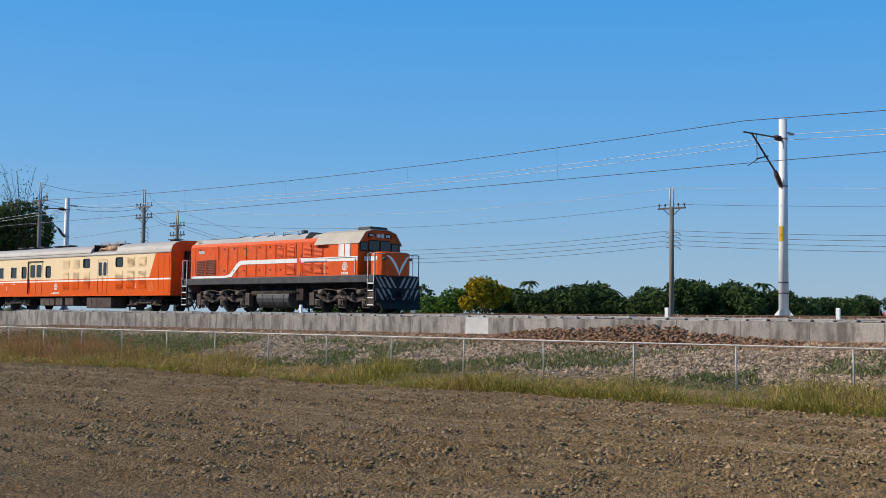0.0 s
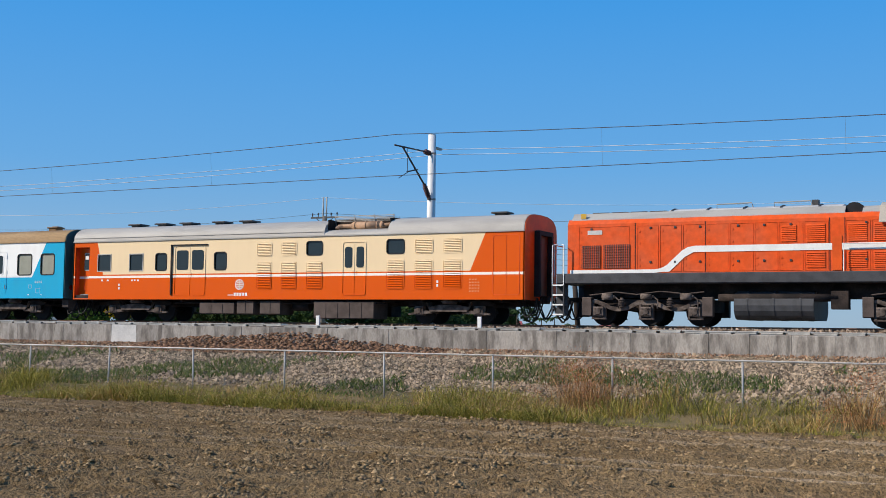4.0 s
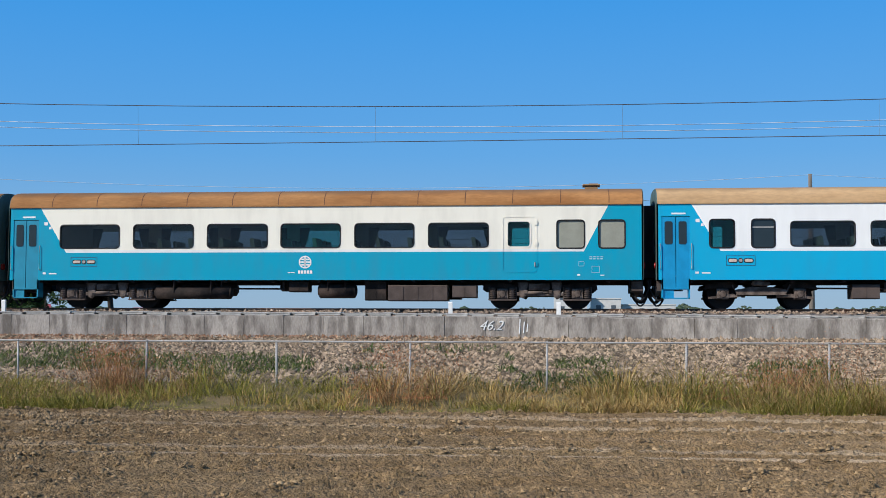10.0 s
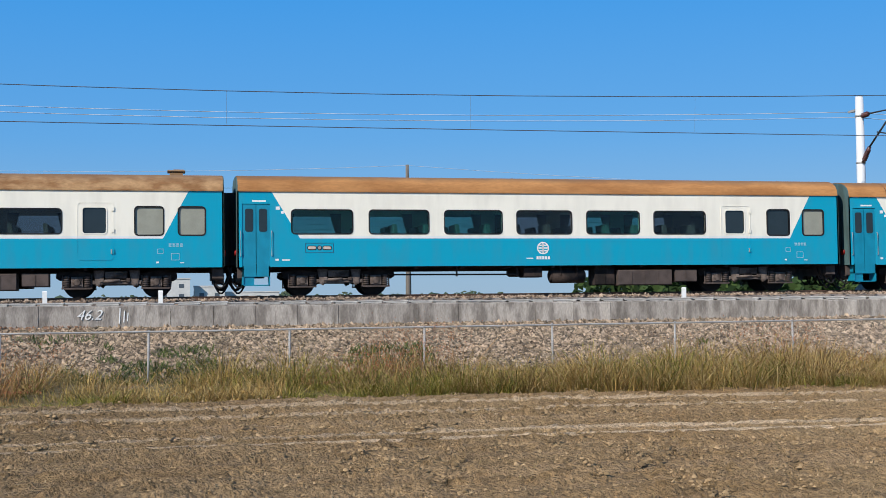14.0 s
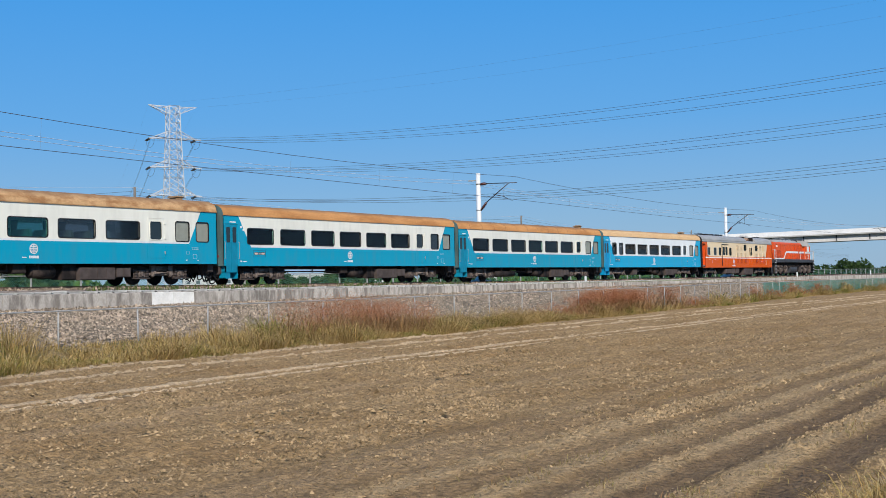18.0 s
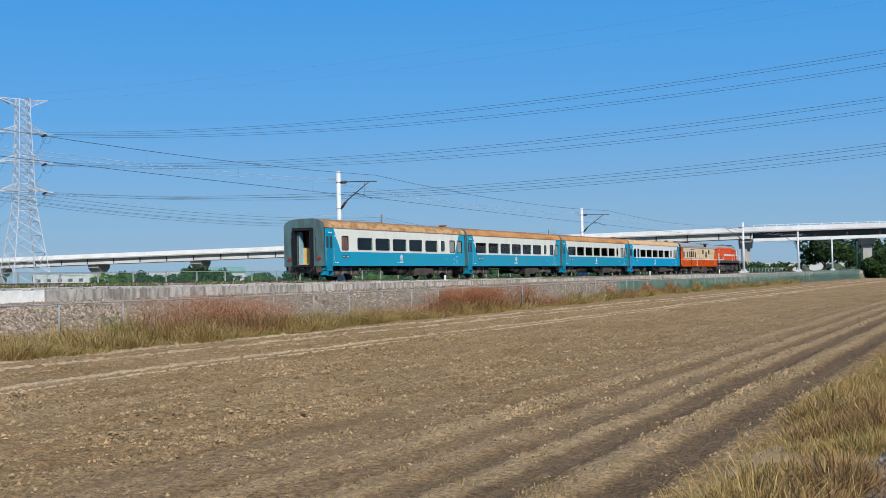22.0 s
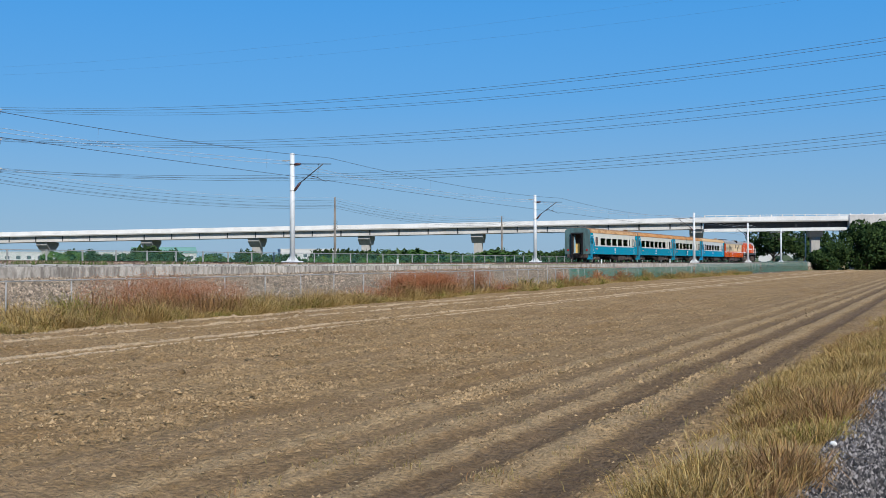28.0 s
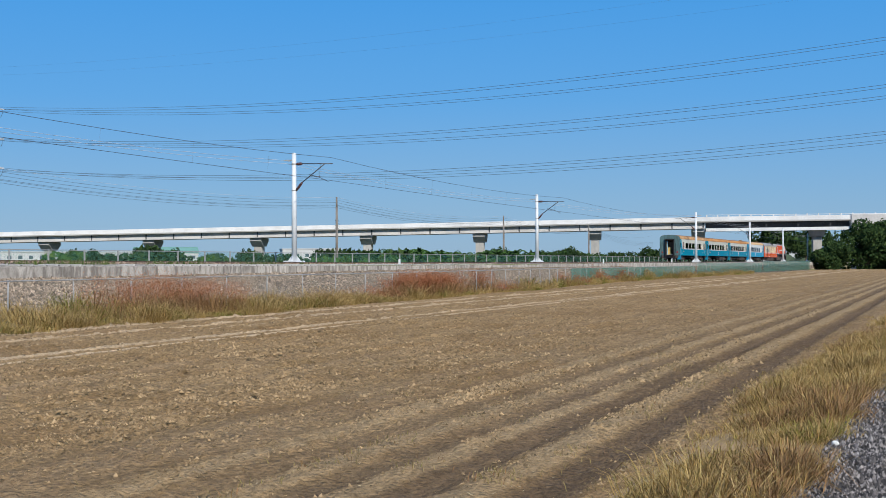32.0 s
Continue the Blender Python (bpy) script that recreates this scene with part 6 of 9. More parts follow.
# low bushes behind the green fence
bu = []
for k, (h, lf) in enumerate(((3.4, "leaf_light"), (4.2, "leaf"), (2.8, "leaf_light"))):
    bu.append(tree("shrub", ("leafy light green shrub", "dark green shrub", "low light green shrub")[k] + " behind the mesh fence", h, 3.2, 1000, lf, 30 + k, polar(50 + k * 3, 150 + 10 * k, -0.2), 0.4, trunk=0.5, lumps_n=8))
for k in range(118):
    az = 43.5 + k * 0.3 + tr_rng.uniform(-0.2, 0.2)
    d = tr_rng.uniform(62, 95) / math.cos(radians(az))
    copy_thing(bu[k % 3], polar(az, d, tr_rng.uniform(-1.6, -0.3) - (1.5 if az < 61 else 0.0), tr_rng.uniform(0, 360)))
for k in range(24):
    copy_thing(bu[(k + 1) % 3], polar(20 + k * 0.95, 80 + 9 * (k % 3), -0.7, tr_rng.uniform(0, 360)))
for k in range(16):
    copy_thing(t2 if k % 2 else t1, polar(50 + k * 1.9 + tr_rng.uniform(-0.5, 0.5), tr_rng.uniform(250, 285), -4.3, tr_rng.uniform(0, 360)))


def banana(name, h, seed, m):
    """Banana plant: thick stem and long drooping split leaves."""
    r = random.Random(seed)
    t = thing(name, "banana plant with long ragged green leaves", "banana plant", m, "banana plants")
    bm = bmesh.new()
    rod(bm, (0, 0, -0.1), (0, 0, h * 0.6), 0.18, 0.11, seg=8)
    part("stem", bm, M["leaf_light"], t)
    for k in range(10):
        a = k * 2.4 + r.uniform(-0.3, 0.3)
        L_, up = r.uniform(1.3, 2.0), r.uniform(0.5, 1.3)
        bm = bmesh.new()
        prev = None
        for q in range(7):
            u = q / 6
            x = L_ * u * 0.85
            z = h * 0.6 + up * L_ * (u - 0.75 * u * u) * 1.3
            w = 0.24 * math.sin(math.pi * min(1, 0.12 + u * 0.9)) + 0.02
            p = [Vector((x, -w, z - 0.1)), Vector((x, 0, z)), Vector((x, w, z - 0.1))]
            p = [bm.verts.new(Matrix.Rotation(a, 3, "Z") @ v) for v in p]
            if prev:
                bm.faces.new((prev[0], prev[1], p[1], p[0]))
                bm.faces.new((prev[1], prev[2], p[2], p[1]))
            prev = p
        part("leaf", bm, M["leaf_light"] if k % 3 else M["leaf"], t)
    return t


bn = [banana("banana_plant", 4.3, 71, polar(66, 170)), banana("banana_plant", 5.0, 72, polar(70, 195)), banana("banana_plant", 3.8, 73, polar(73, 230))]
for k in range(120):
    az = 63.4 + k * 0.108 + tr_rng.uniform(-0.1, 0.1)
    copy_thing(bn[k % 3], polar(az, tr_rng.uniform(62, 84) / math.cos(radians(az)), tr_rng.uniform(-0.9, 0.1), tr_rng.uniform(0, 360)))
for k in range(8):
    copy_thing(bn[k % 3], polar(79.2 + k * 0.2, tr_rng.uniform(300, 330), 0.2, tr_rng.uniform(0, 360)))


# ---- distant buildings ----
def building(x, y, w, d, h, turn, wall_m, roof_m, rows, label, pitched=False):
    t = thing("building", label, "building", pose(x, y, 0, 0, 0, turn))
    bm = bmesh.new()
    box(bm, -w / 2, w / 2, -d / 2, d / 2, 0, h)
    part("wall", bm, M[wall_m], t)
    bm = bmesh.new()
    if pitched:
        prism_x(bm, [(-d / 2 - 0.4, h), (d / 2 + 0.4, h), (0, h + d * 0.16)], -w / 2 - 0.4, w / 2 + 0.4)
    else:
        box(bm, -w / 2 - 0.2, w / 2 + 0.2, -d / 2 - 0.2, d / 2 + 0.2, h, h + 0.4)
    part("roof", bm, M[roof_m], t)
    for k in range(rows):
        z = 1.0 + k * (h - 0.6) / max(1, rows)
        nwin = max(2, int(w / 4))
        for q in range(nwin):
            bm = bmesh.new()
            xx = -w / 2 + (q + 0.5) * w / nwin
            box(bm, xx - 0.8, xx + 0.8, -d / 2 - 0.06, -d / 2 + 0.02, z, z + 1.3)
            part("window", bm, M["bldg_win"], t)
    return t


def at(az, d):
    return d * math.sin(radians(az)), d * math.cos(radians(az))


for az, d, w, dd, h, tn, wm, rm, rows, lab, pit in [
    (-24.3, 330, 11, 9, 3.5, 25, "bldg", "roof_red", 1, "low distant shed with red sheet roof", True),
    (-19.3, 360, 5, 6, 3.4, 20, "bldg", "roof_red", 1, "small distant house with red roof", True),
    (-43.9, 420, 20, 12, 6.5, 35, "bldg", "bldg", 2, "pale distant house behind trees", False),
    (-38.3, 430, 16, 12, 7.5, 35, "bldg", "bldg", 2, "pale distant house between trees", False),
    (0.1, 420, 11, 10, 10.5, 0, "bldg", "bldg", 3, "white distant block seen under the train", False),
    (1.7, 425, 10, 10, 8.0, 0, "bldg", "bldg", 2, "white distant building beside a taller block", False),
    (3.6, 430, 18, 10, 6.0, 0, "bldg", "bldg", 2, "long pale distant building", False),
    (-5.5, 420, 22, 12, 2.4, 0, "bldg", "bldg", 1, "low distant pale shed", True),
    (49.5, 520, 60, 20, 6.5, -45, "bldg", "bldg", 2, "long pale distant factory", False),
    (54.0, 540, 26, 16, 6.5, -50, "bldg", "roof_green", 2, "distant factory with green roof", True),
    (60.5, 560, 26, 16, 8.0, -55, "bldg", "bldg", 2, "pale distant house block", False),
    (80.9, 600, 46, 16, 5.5, -75, "bldg", "bldg", 1, "long white distant building beyond the viaduct", False),
]:
    x, y = at(az, d)
    building(x, y, w, dd, h, tn, wm, rm, rows, lab, pit)

# long band of far woods along the horizon: lumpy crowns side by side
n = 11000
az = rng.uniform(-75, 100, n)
dd = rng.uniform(560, 900, n)
cr = rng.uniform(1.2, 2.6, n) * (0.75 + 0.5 * np.sin(az * 1.7) * np.sin(az * 0.61 + 1))
px = np.stack([dd * np.sin(np.radians(az)), dd * np.cos(np.radians(az)), cr * rng.uniform(0.5, 1.5, n)], 1)
tagged(new("far_woods", stones("far_woods", px, cr * 1.25, M["hazed_leaf"], rng, 0.85)), "low dark band of distant woods on the horizon", "woods", kind="stuff")

# nearer groves across the plain behind the track
n = 2400
az = rng.choice([-2.2, 1.2, 2.4, 4.5, 5.6, 7.2, 9.0, 10.4, 12.0, 14.0], n) + rng.normal(0, 0.55, n)
dd = rng.uniform(480, 560, n)
top = 2.5 + 3.2 * (0.5 + 0.5 * noise2(az, 0 * az, 0.35, 97)) * (0.6 + 0.4 * noise2(az, 0 * az, 1.3, 98))
cr = rng.uniform(0.5, 1.1, n)
px = np.stack([dd * np.sin(np.radians(az)), dd * np.cos(np.radians(az)), 0.5 + top * rng.uniform(0.1, 1.35, n)], 1)
tagged(new("far_groves", stones("far_groves", px, cr, M["hazed_leaf"], rng, 0.85)), "loose groves of grey-green trees across the plain", "trees", kind="stuff")

# ---- the train; every vehicle in its own metres: x forward, rail top z = 0 ----
HW = 1.42  # half width of a coach body


def side_shell(bm, s, x0, x1, z0, z1, holes, thick=0.05, y=HW):
    """One flat side wall with rectangular openings (x0, x1, z0, z1) cut through it, both skins and the reveals."""
    xs = sorted({x0, x1, *[h[0] for h in holes], *[h[1] for h in holes]})
    zs = sorted({z0, z1, *[h[2] for h in holes], *[h[3] for h in holes]})

    def solid(i, j):
        if not (0 <= i < len(xs) - 1 and 0 <= j < len(zs) - 1):
            return False
        cx, cz = (xs[i] + xs[i + 1]) / 2, (zs[j] + zs[j + 1]) / 2
        return not any(a < cx < b and c < cz < d for a, b, c, d in holes)

    yo, yi = s * y, s * (y - thick)
    vo = {(i, j): bm.verts.new((xs[i], yo, zs[j])) for i in range(len(xs)) for j in range(len(zs))}
    vi = {(i, j): bm.verts.new((xs[i], yi, zs[j])) for i in range(len(xs)) for j in range(len(zs))}
    for i in range(len(xs) - 1):
        for j in range(len(zs) - 1):
            if not solid(i, j):
                continue
            q = ((i, j), (i + 1, j), (i + 1, j + 1), (i, j + 1))
            bm.faces.new([vo[k] for k in (q if s < 0 else q[::-1])])
            bm.faces.new([vi[k] for k in (q[::-1] if s < 0 else q)])
            for a, b, (di, dj) in ((q[0], q[1], (0, -1)), (q[1], q[2], (1, 0)), (q[2], q[3], (0, 1)), (q[3], q[0], (-1, 0))):
                if not solid(i + di, j + dj):
                    bm.faces.new((vo[a], vo[b], vi[b], vi[a]))
    for v in [v for v in bm.verts if not v.link_faces]:
        bm.verts.remove(v)


def frame_ring(bm, s, a, b, c, d, w=0.035, out=0.012, y=HW):
    """A raised frame round an opening."""
    y0, y1 = sorted((s * (y - 0.03), s * (y + out)))
    for x0, x1, z0, z1 in ((a - w, b + w, c - w, c), (a - w, b + w, d, d + w), (a - w, a, c, d), (b, b + w, c, d)):
        box(bm, x0, x1, y0, y1, z0, z1)


def round_rect(a, b, c, d, r, n=4):
    pts = []
    for cx, cz, q0 in ((b - r, d - r, 0), (a + r, d - r, 1), (a + r, c + r, 2), (b - r, c + r, 3)):
        for k in range(n + 1):
            t = math.pi / 2 * (q0 + k / n)
            pts.append((cx + r * math.cos(t), cz + r * math.sin(t)))
    return pts


def round_frame(bm, s, a, b, c, d, w=0.04, out=0.012, y=HW, r=0.085):
    """A raised frame with rounded corners round an opening."""
    rings = []
    for pts, yy in ((round_rect(a, b, c, d, r), y - 0.03), (round_rect(a, b, c, d, r), y + out), (round_rect(a - w, b + w, c - w, d + w, r + w), y + out), (round_rect(a - w, b + w, c - w, d + w, r + w), y - 0.004)):
        rings.append([bm.verts.new((px, s * yy, pz)) for px, pz in pts])
    k = len(rings[0])
    for p, q in zip(rings, rings[1:]):
        for i in range(k):
            j = (i + 1) % k
            bm.faces.new((p[i], p[j], q[j], q[i]))


def arch_shell(bm, pr, x0, x1):
    """A roof skin drawn out along x, with its two ends closed by faces of their own."""
    a, b = [bm.verts.new((x0, y, z)) for y, z in pr], [bm.verts.new((x1, y, z)) for y, z in pr]
    for i in range(len(pr) - 1):
        f = bm.faces.new((a[i], a[i + 1], b[i + 1], b[i]))
        f.smooth = True
    for x in (x0, x1):
        bm.faces.new([bm.verts.new((x, y, z)) for y, z in pr])


def roof_profile(eave, top, n=12, hw=HW + 0.02):
    """Arched roof: tight corners at the eaves, flat crown."""
    pts = []
    for i in range(n + 1):
        a = math.pi * i / n
        c, s = math.cos(a), math.sin(a)
        pts.append((-hw * math.copysign(abs(c) ** 0.62, c), eave + (top - eave) * abs(s) ** 0.8))
    return pts


def make_bogie(parent, x, wb=2.3, coil=False):
    """Four-wheel bogie. coil: springs beside every axle box and a boxed bolster; otherwise one drop beam with an air spring."""
    bg = part("bogie", bogie_frame(wb, coil), None, parent, m=pose(x, 0, 0))
    for dx in (-wb / 2, wb / 2):
        part("wheelset", wheelset_mesh(), None, bg, m=pose(dx, 0, 0.43))
        for s in (-1, 1):
            part("axle_box", axle_box_mesh(), None, bg, m=pose(dx, s * 0.97, 0.45))
    for s in (-1, 1):
        if coil:
            for dx in (-wb / 2 - 0.3, -wb / 2 + 0.3, wb / 2 - 0.3, wb / 2 + 0.3):
                part("spring", spring_mesh(), None, bg, m=pose(dx, s * 1.04, 0.28))
            for dx in (-wb / 2, wb / 2):
                part("spring_plate", spring_plate_mesh(), None, bg, m=pose(dx, s * 1.04, 0.24))
            for dx, q in ((-0.52, 1), (0.52, -1)):
                part("hanger", hanger_mesh(), None, bg, m=pose(dx, s * 1.06, 0.3) @ Matrix.Diagonal((q, 1, 1, 1)))
            part("bolster_end", bolster_mesh(), None, bg, m=pose(0, s * 1.0, 0.6))
            part("damper", damper_mesh(), None, bg, m=pose(-0.05, s * 1.1, 0.44))
        else:
            part("drop_beam", drop_beam_mesh(wb), None, bg, m=pose(0, s * 1.02, 0))
            part("air_spring", air_spring_mesh(), None, bg, m=pose(0, s * 0.98, 0.7))
            for dx in (-wb / 2, wb / 2):
                part("brake_hanger", damper_mesh(), None, bg, m=pose(dx * 0.78, s * 0.9, 0.34))
    return bg


cached = functools.cache


@cached
def bogie_frame(wb, coil):
    bm = bmesh.new()
    h = wb / 2
    for s in (-1, 1):
        y0, y1 = sorted((s * 0.84, s * 0.94))
        if coil:
            prism_y(bm, [(-h - 0.62, 0.58), (-h - 0.5, 0.5), (-h + 0.45, 0.56), (-h + 0.62, 0.5), (h - 0.62, 0.5), (h - 0.45, 0.56), (h + 0.5, 0.5), (h + 0.62, 0.58), (h + 0.6, 0.74), (h + 0.1, 0.8), (h - 0.45, 0.72), (-h + 0.45, 0.72), (-h - 0.1, 0.8), (-h - 0.6, 0.74)], y0, y1)
        else:
            for q in (-1, 1):
                prism_y(bm, [(q * (h - 0.42), 0.62), (q * (h + 0.46), 0.62), (q * (h + 0.52), 0.72), (q * (h + 0.2), 0.8), (q * (h - 0.3), 0.8), (q * (h - 0.5), 0.7)][::q], y0, y1)
    box(bm, -0.22, 0.22, -0.86, 0.86, 0.52, 0.72)
    for x in (-h - 0.5, h + 0.5):
        rod(bm, (x, -0.9, 0.62), (x, 0.9, 0.62), 0.055)
    for x in (-h + 0.5, h - 0.5):
        box(bm, x - 0.04, x + 0.04, -0.72, 0.72, 0.36, 0.5)
    return mesh_of("bogie", bm, M["under"])


@cached
def drop_beam_mesh(wb):
    h = wb / 2
    bm = bmesh.new()
    prism_y(bm, [(-h + 0.28, 0.7), (-0.72, 0.44), (0.72, 0.44), (h - 0.28, 0.7), (h - 0.3, 0.76), (0.78, 0.58), (0.3, 0.66), (-0.3, 0.66), (-0.78, 0.58), (-h + 0.3, 0.76)], -0.06, 0.06)
    prism_y(bm, [(-0.74, 0.42), (0.74, 0.42), (0.74, 0.45), (-0.74, 0.45)], -0.1, 0.1)
    for q in (-1, 1):
        prism_y(bm, [(q * (h - 0.5), 0.36), (q * (h + 0.42), 0.3), (q * (h + 0.42), 0.36), (q * (h - 0.3), 0.46)][::q], -0.05, 0.05)
    return mesh_of("drop_beam", bm, M["bogie_brown"])


@cached
def air_spring_mesh():
    bm = bmesh.new()
    for z0, z1, r0, r1 in ((0.0, 0.06, 0.24, 0.3), (0.06, 0.14, 0.3, 0.24), (0.14, 0.18, 0.2, 0.2)):
        rod(bm, (0, 0, z0), (0, 0, z1), r0, r1, seg=16)
    return mesh_of("air_spring", bm, M["bogie_brown"])


@cached
def spring_plate_mesh():
    bm = bmesh.new()
    prism_y(bm, [(-0.44, 0.02), (-0.36, 0.0), (0.36, 0.0), (0.44, 0.02), (0.44, 0.05), (-0.44, 0.05)], -0.09, 0.09)
    for x in (-0.42, 0.42):
        rod(bm, (x, 0, 0.0), (x, 0, 0.42), 0.02, seg=6)
    return mesh_of("spring_plate", bm, M["box_grime"])


@cached
def damper_mesh():
    bm = bmesh.new()
    rod(bm, (-0.36, 0, 0.04), (0.14, 0, 0.05), 0.045, seg=8)
    rod(bm, (0.14, 0, 0.05), (0.36, 0, 0.055), 0.025, seg=8)
    for x in (-0.38, 0.38):
        bbox(bm, x - 0.05, x + 0.05, -0.05, 0.05, 0.0, 0.12, 0.02)
    return mesh_of("damper", bm, M["bogie_brown"])


@cached
def wheelset_mesh():
    bm = bmesh.new()
    rod(bm, (0, -0.95, 0), (0, 0.95, 0), 0.07, seg=10)
    for s in (-1, 1):
        rod(bm, (0, s * 0.48, 0), (0, s * 0.50, 0), 0.455, seg=24)
        rod(bm, (0, s * 0.50, 0), (0, s * 0.60, 0), 0.43, seg=24)
        rod(bm, (0, s * 0.60, 0), (0, s * 0.63, 0), 0.16, 0.13, seg=12)
    return mesh_of("wheelset", bm, M["black"])


@cached
def axle_box_mesh():
    bm = bmesh.new()
    bbox(bm, -0.17, 0.17, -0.13, 0.13, -0.16, 0.16, 0.04)
    rod(bm, (0, -0.13, 0), (0, -0.17, 0), 0.11, 0.09, seg=12)
    rod(bm, (0, 0.13, 0), (0, 0.17, 0), 0.11, 0.09, seg=12)
    for k in range(4):
        q = math.pi / 4 + k * math.pi / 2
        for y in (-0.16, 0.13):
            rod(bm, (0.13 * math.cos(q), y, 0.13 * math.sin(q)), (0.13 * math.cos(q), y + 0.03, 0.13 * math.sin(q)), 0.022, seg=5)
    return mesh_of("axle_box", bm, M["bogie_brown"])


@cached
def spring_mesh():
    bm = bmesh.new()
    for k in range(5):
        rod(bm, (0, 0, 0.04 + k * 0.065), (0, 0, 0.075 + k * 0.065), 0.10, seg=10)
    rod(bm, (0, 0, 0), (0, 0, 0.36), 0.06, seg=8)
    return mesh_of("spring", bm, M["box_grime"])


@cached
def hanger_mesh():
    bm = bmesh.new()
    prism_y(bm, [(-0.16, 0.5), (0.16, 0.5), (0.1, 0.1), (0.02, 0.0), (-0.08, 0.05)], -0.05, 0.05)
    rod(bm, (0, -0.07, 0.1), (0, 0.07, 0.1), 0.05, seg=8)
    return mesh_of("hanger", bm, M["bogie_brown"])


@cached
def bolster_mesh():
    bm = bmesh.new()
    bbox(bm, -0.34, 0.3, -0.1, 0.1, -0.04, 0.17, 0.03)
    bbox(bm, -0.22, 0.16, -0.13, 0.13, 0.02, 0.12, 0.02)
    bbox(bm, -0.7, 0.7, -0.08, 0.04, -0.22, -0.1, 0.02)
    return mesh_of("bolster_end", bm, M["bogie_brown"])


def emblem(parent, x, z, s=-1, r=0.2, y=HW):
    """White round railway badge: ring with bars inside, drawn plainly."""
    bm = bmesh.new()
    n = 24
    yy = s * (y + 0.006)
    for i in range(n):
        a, b = 2 * math.pi * i / n, 2 * math.pi * (i + 1) / n
        q = [(x + k * math.cos(t), yy, z + k * math.sin(t)) for k, t in ((r, a), (r, b), (r * 0.8, b), (r * 0.8, a))]
        bm.faces.new([bm.verts.new(p) for p in q])
    for z0, hw_ in ((0.085, 0.12), (0.0, 0.155), (-0.085, 0.12)):
        box(bm, x - hw_ * r / 0.2, x + hw_ * r / 0.2, yy - 0.001, yy + 0.001, z + (z0 - 0.022) * r / 0.2, z + (z0 + 0.022) * r / 0.2)
    box(bm, x - 0.02, x + 0.02, yy - 0.001, yy + 0.001, z - r * 0.8, z + r * 0.8)
    part("badge", bm, M["white"], parent, "round white railway badge")


def letter_bars(parent, items, s=-1, y=HW, material="white"):
    """Illegible small lettering: plain bars (x, z, width, height)."""
    bm = bmesh.new()
    yy = s * (y + 0.004)
    for x, z, w, h in items:
        box(bm, x, x + w, yy - 0.001, yy + 0.001, z, z + h)
    part("lettering", bm, M[material], parent, "small painted lettering")


def coupler(parent, x, s):
    bm = bmesh.new()
    box(bm, *sorted((x, x + s * 0.28)), -0.12, 0.12, 0.72, 0.98)
    box(bm, *sorted((x - s * 0.5, x)), -0.08, 0.08, 0.77, 0.93)
    part("coupler", bm, M["under"], parent)
    for k, (y, dip, r, back) in enumerate(((-0.95, 0.66, 0.03, 0.45), (-0.8, 0.5, 0.024, 0.3), (-0.66, 0.72, 0.03, 0.4), (-0.5, 0.55, 0.024, 0.25), (-0.36, 0.68, 0.028, 0.35), (0.45, 0.6, 0.026, 0.3), (0.75, 0.7, 0.028, 0.4))):
        bm = bmesh.new()
        pts = [(x - s * back + s * (back + 0.24) * q / 9, y + 0.06 * math.sin(q + k), 0.9 - dip * math.sin(math.pi * q / 9) ** 0.8 - 0.05 * (k % 3)) for q in range(10)]
        path_rod(bm, pts, r, 6)
        part("brake_hose", bm, M["black"], parent)


def underboxes(parent, items):
    for k, (x0, x1, z0, z1, y0, y1, m_) in enumerate(items):
        bm = bmesh.new()
        bbox(bm, x0, x1, y0, y1, z0, z1, 0.03)
        for q in range(1, int((x1 - x0) / 0.6) + 1):
            xx = x0 + q * (x1 - x0) / (int((x1 - x0) / 0.6) + 1)
            box(bm, xx - 0.012, xx + 0.012, y0 - 0.015, y0, z0 + 0.05, z1 - 0.05)
        part("underfloor_box", bm, M[m_], parent)


def seats(parent, xs):
    for x in xs:
        for s in (-1, 1):
            bm = bmesh.new()
            y0, y1 = sorted((s * 0.32, s * 1.25))
            prism_y(bm, [(x - 0.22, 1.32), (x + 0.25, 1.35), (x + 0.25, 1.48), (x - 0.08, 1.46), (x - 0.2, 2.2), (x - 0.32, 2.2)], y0, y1)
            part("seat", bm, M["seat"], parent, "teal high-backed seat")


